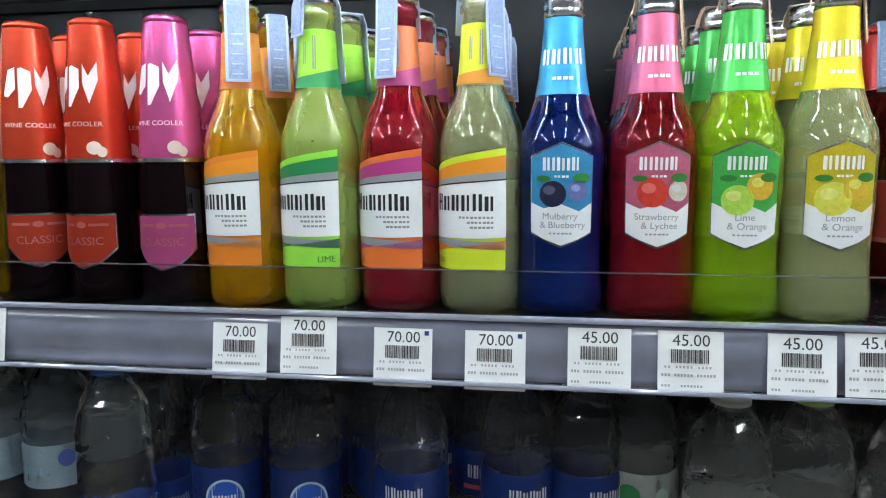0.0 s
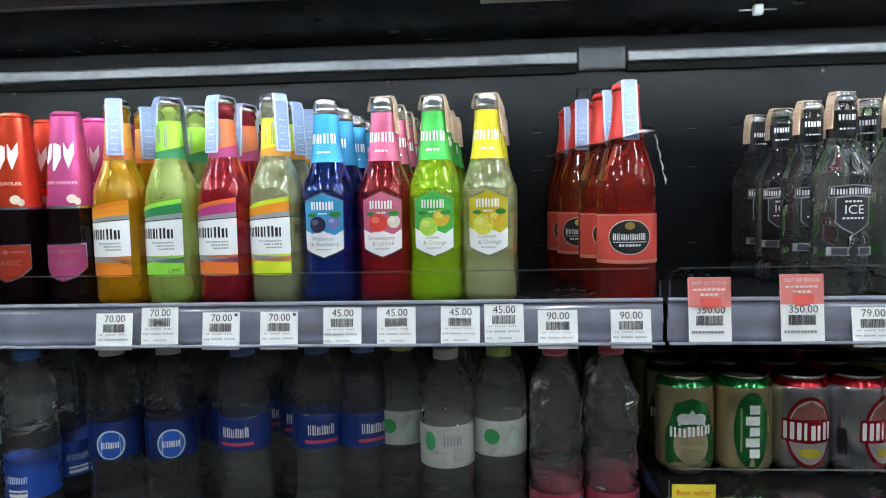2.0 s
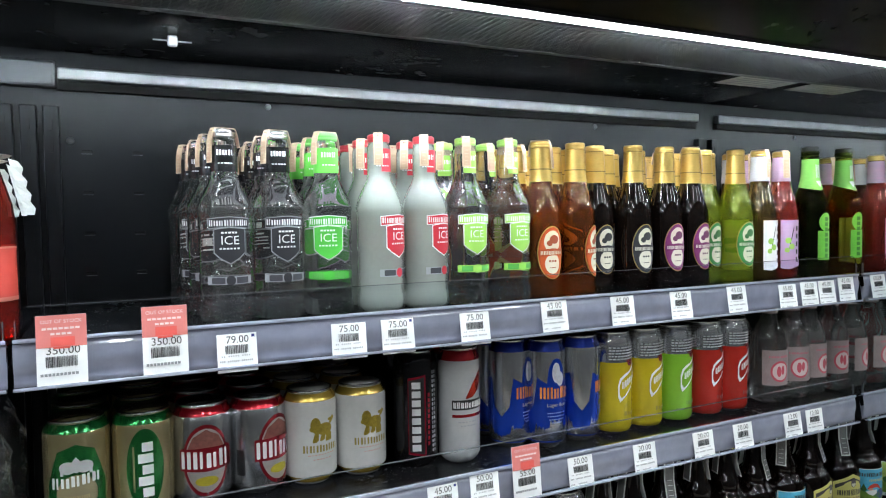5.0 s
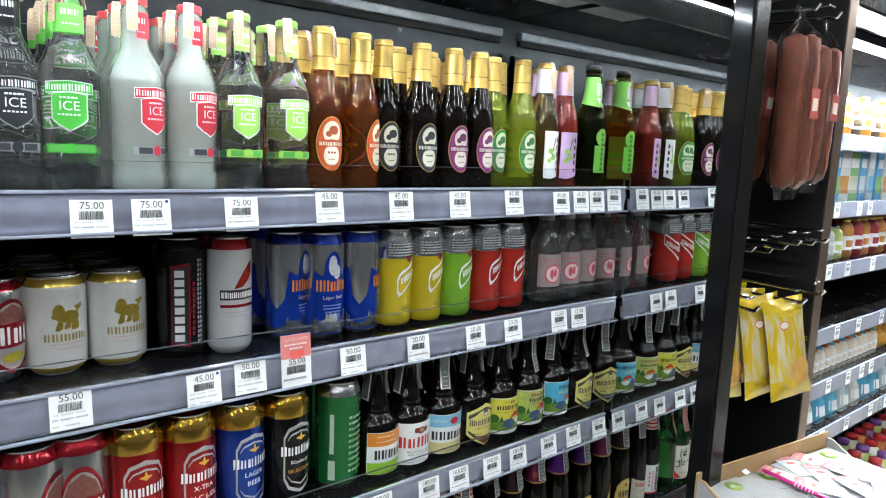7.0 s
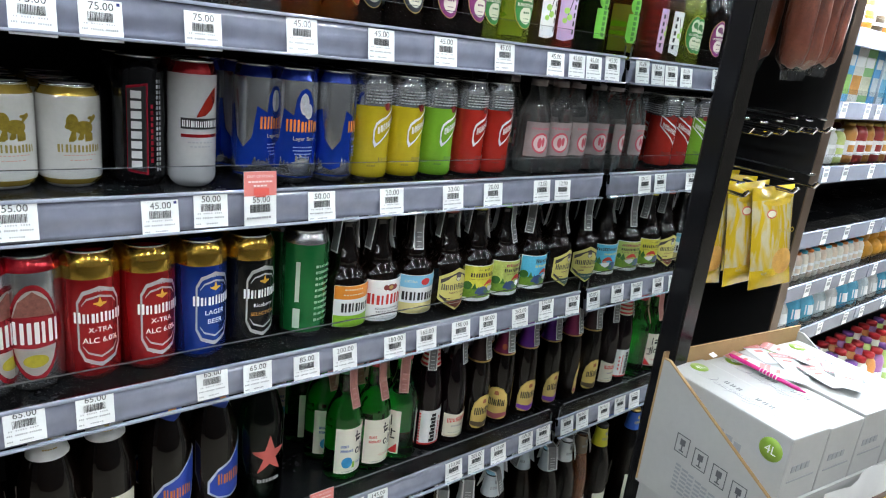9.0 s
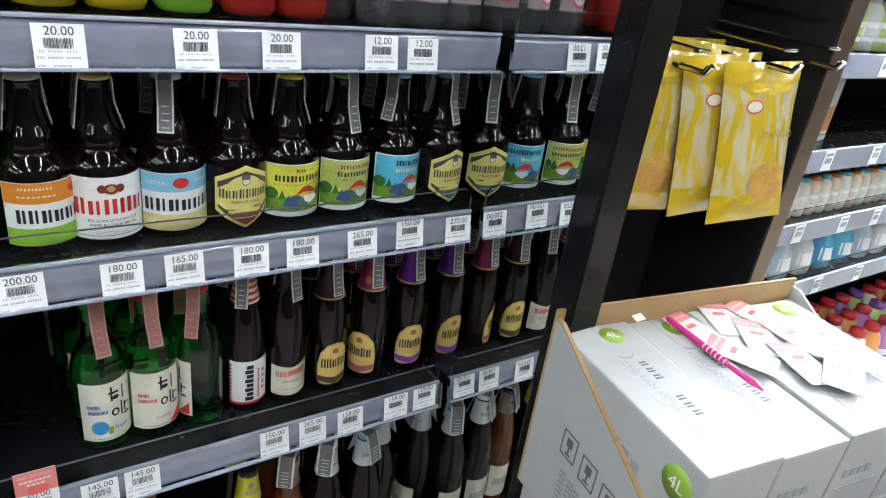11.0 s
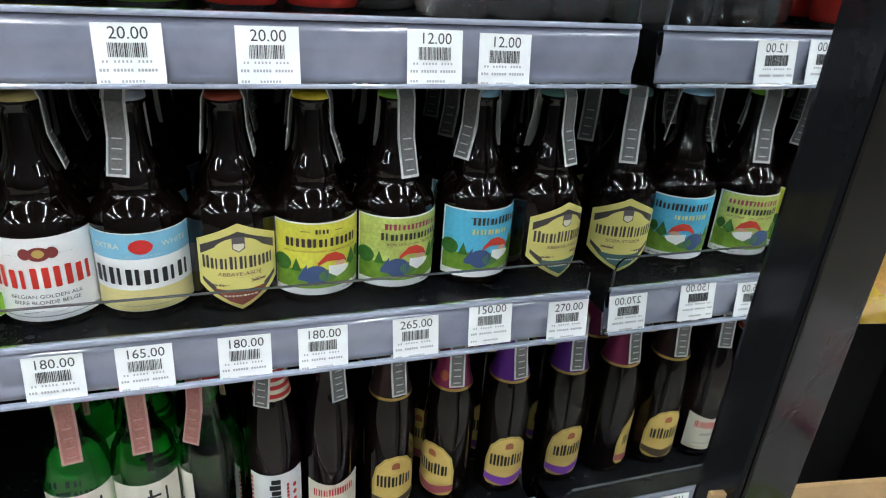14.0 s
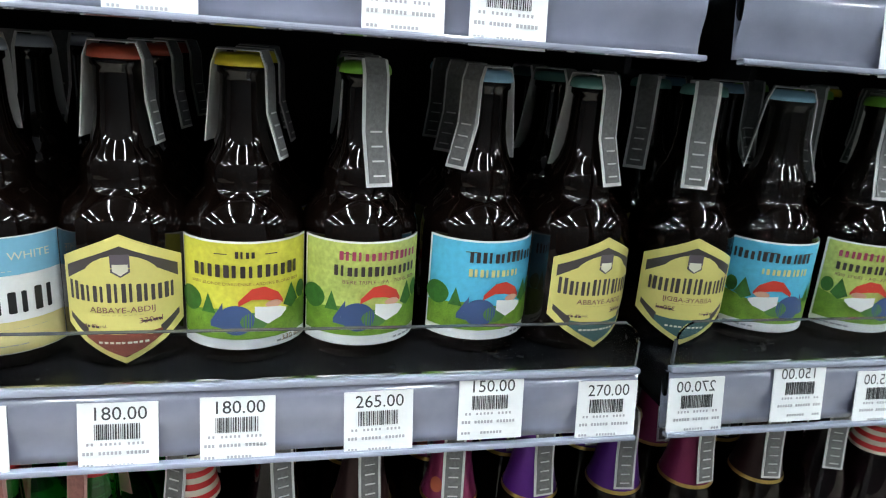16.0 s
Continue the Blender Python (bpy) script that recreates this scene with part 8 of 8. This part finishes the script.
cart = [drop(juice_box(a, b, 0.145), 1.7 + 0.09 * i, 1.362) for i, (a, b) in enumerate((((0.08, 0.32, 0.65), (0.6, 0.66, 0.7)), ((0.6, 0.65, 0.7), (0.15, 0.45, 0.7)), ((0.12, 0.4, 0.7), (0.3, 0.55, 0.15)), ((0.68, 0.68, 0.66), (0.65, 0.3, 0.08)), ((0.25, 0.5, 0.2), (0.72, 0.66, 0.5))))]
row(cart, 1.75, 4.4, 1.362, 0.066)
jars = [drop(jar((0.7, 0.2, 0.02), ink(0.75, 0.25, 0.03), 0.12, 0.03), 1.7, 1.545), drop(jar((0.08, 0.05, 0.03), ink(0.5, 0.05, 0.05), 0.11, 0.03), 1.78, 1.545)]
row(jars, 1.8, 4.2, 1.545, 0.075)
minis = [drop(jar((0.62, 0.63, 0.6), LGREY, 0.1, 0.026), 1.7, 1.19), drop(jar((0.5, 0.6, 0.2), SILVER, 0.1, 0.026), 1.76, 1.19), drop(jar((0.55, 0.25, 0.06), GOLD, 0.12, 0.026), 1.82, 1.19), drop(jar((0.35, 0.04, 0.04), ink(0.6, 0.4, 0.1), 0.12, 0.03), 1.88, 1.19)]
row(minis[:2], 1.9, 2.35, 1.19, 0.058)
row(minis[2:], 2.38, 4.3, 1.19, 0.066)
yog = [drop(jar((0.75, 0.62, 0.5), ink(0.7, 0.2, 0.03), 0.085, 0.019), 1.7, 0.845), drop(jar((0.75, 0.7, 0.6), ink(0.1, 0.45, 0.6), 0.085, 0.019), 1.75, 0.845)]
row(yog, 1.9, 2.7, 0.845, 0.042, 0.02, 3)
for k in range(3):
    copy_thing(cart[3], pose(1.98 + 0.07 * k, 0.05, 1.0054, 0, 0, 10))
MANGO = mat("mango_skin", (0.62, 0.28, 0.03), 0.4, var=0.35, scale=12)
mg = None
for i in range(26):
    x, y, z = 2.76 + 0.085 * (i % 9), 0.03 + 0.085 * ((i // 9) % 2) + 0.02 * (i // 18), 0.69 + 0.155 * 1 + 0.036 + 0.05 * (i // 18)
    if mg is None:
        prof = [(0.003, -0.036), (0.02, -0.031), (0.034, -0.015), (0.038, 0.002), (0.032, 0.02), (0.018, 0.032), (0.003, 0.036)]
        mg = thing("mango", "ripe orange mango on the next cooler shelf", "fruit", "mangoes", me=lathe("mango", prof, MANGO, 16))
        part("stem", lathe("stem", [(0.003, 0.034), (0.002, 0.04)], CARD, 8), mg)
        mg.matrix_basis = pose(x, y, z)
    else:
        copy_thing(mg, pose(x, y, z, rng.uniform(-25, 25), rng.uniform(-25, 25), rng.uniform(0, 360)))


def pouch(col):
    b = thing("milk_pouch", "soft plastic pouch with a blue print lying on the next cooler", "pouch", "pouches")
    prof = [(0.02, 0), (0.038, 0.006), (0.042, 0.03), (0.036, 0.07), (0.02, 0.1), (0.006, 0.11)]
    part("film", lathe("film", prof, mat(f"pouch{col}", col, 0.2, var=0.2, scale=25, bump=0.6, bscale=30, coat=0.4), 14, 0.05), b)
    lay(b, prof, 0.04, "print", [rect(-0.025, 0.025, 0.03, 0.06)], WHITE, 3)
    return b


pch = [drop(pouch(c), 1.7 + 0.1 * i, 0.69) for i, c in enumerate(((0.7, 0.72, 0.72), (0.1, 0.4, 0.62), (0.15, 0.5, 0.7), (0.55, 0.65, 0.7)))]
row(pch, 1.85, 3.2, 0.69, 0.088)
caps = [drop(jar((0.72, 0.7, 0.62), ink(0.62, 0.03, 0.04), 0.2, 0.036), 1.75, 0.23), drop(jar((0.6, 0.25, 0.08), ink(0.62, 0.03, 0.04), 0.2, 0.036), 1.85, 0.23), drop(jar((0.35, 0.15, 0.35), ink(0.62, 0.05, 0.06), 0.2, 0.036), 1.95, 0.23), drop(jar((0.5, 0.65, 0.2), ink(0.25, 0.1, 0.4), 0.2, 0.036), 2.05, 0.23)]
row(caps, 2.0, 4.8, 0.23, 0.085, 0.0, 3)

# ---- floor tiles ----
tile = block("tile", -0.2985, 0.2985, -0.2985, 0.2985, -0.0038, 0.0, FLOOR, 0.001, 1)
for i in range(21):
    for j in range(6):
        ob = part("tile", tile, floor)
        ob.matrix_basis = pose(-3.6 + 0.6 * i, -2.75 + 0.6 * j, 0.0, 0, 0, 90 * ((i * 3 + j) % 4))
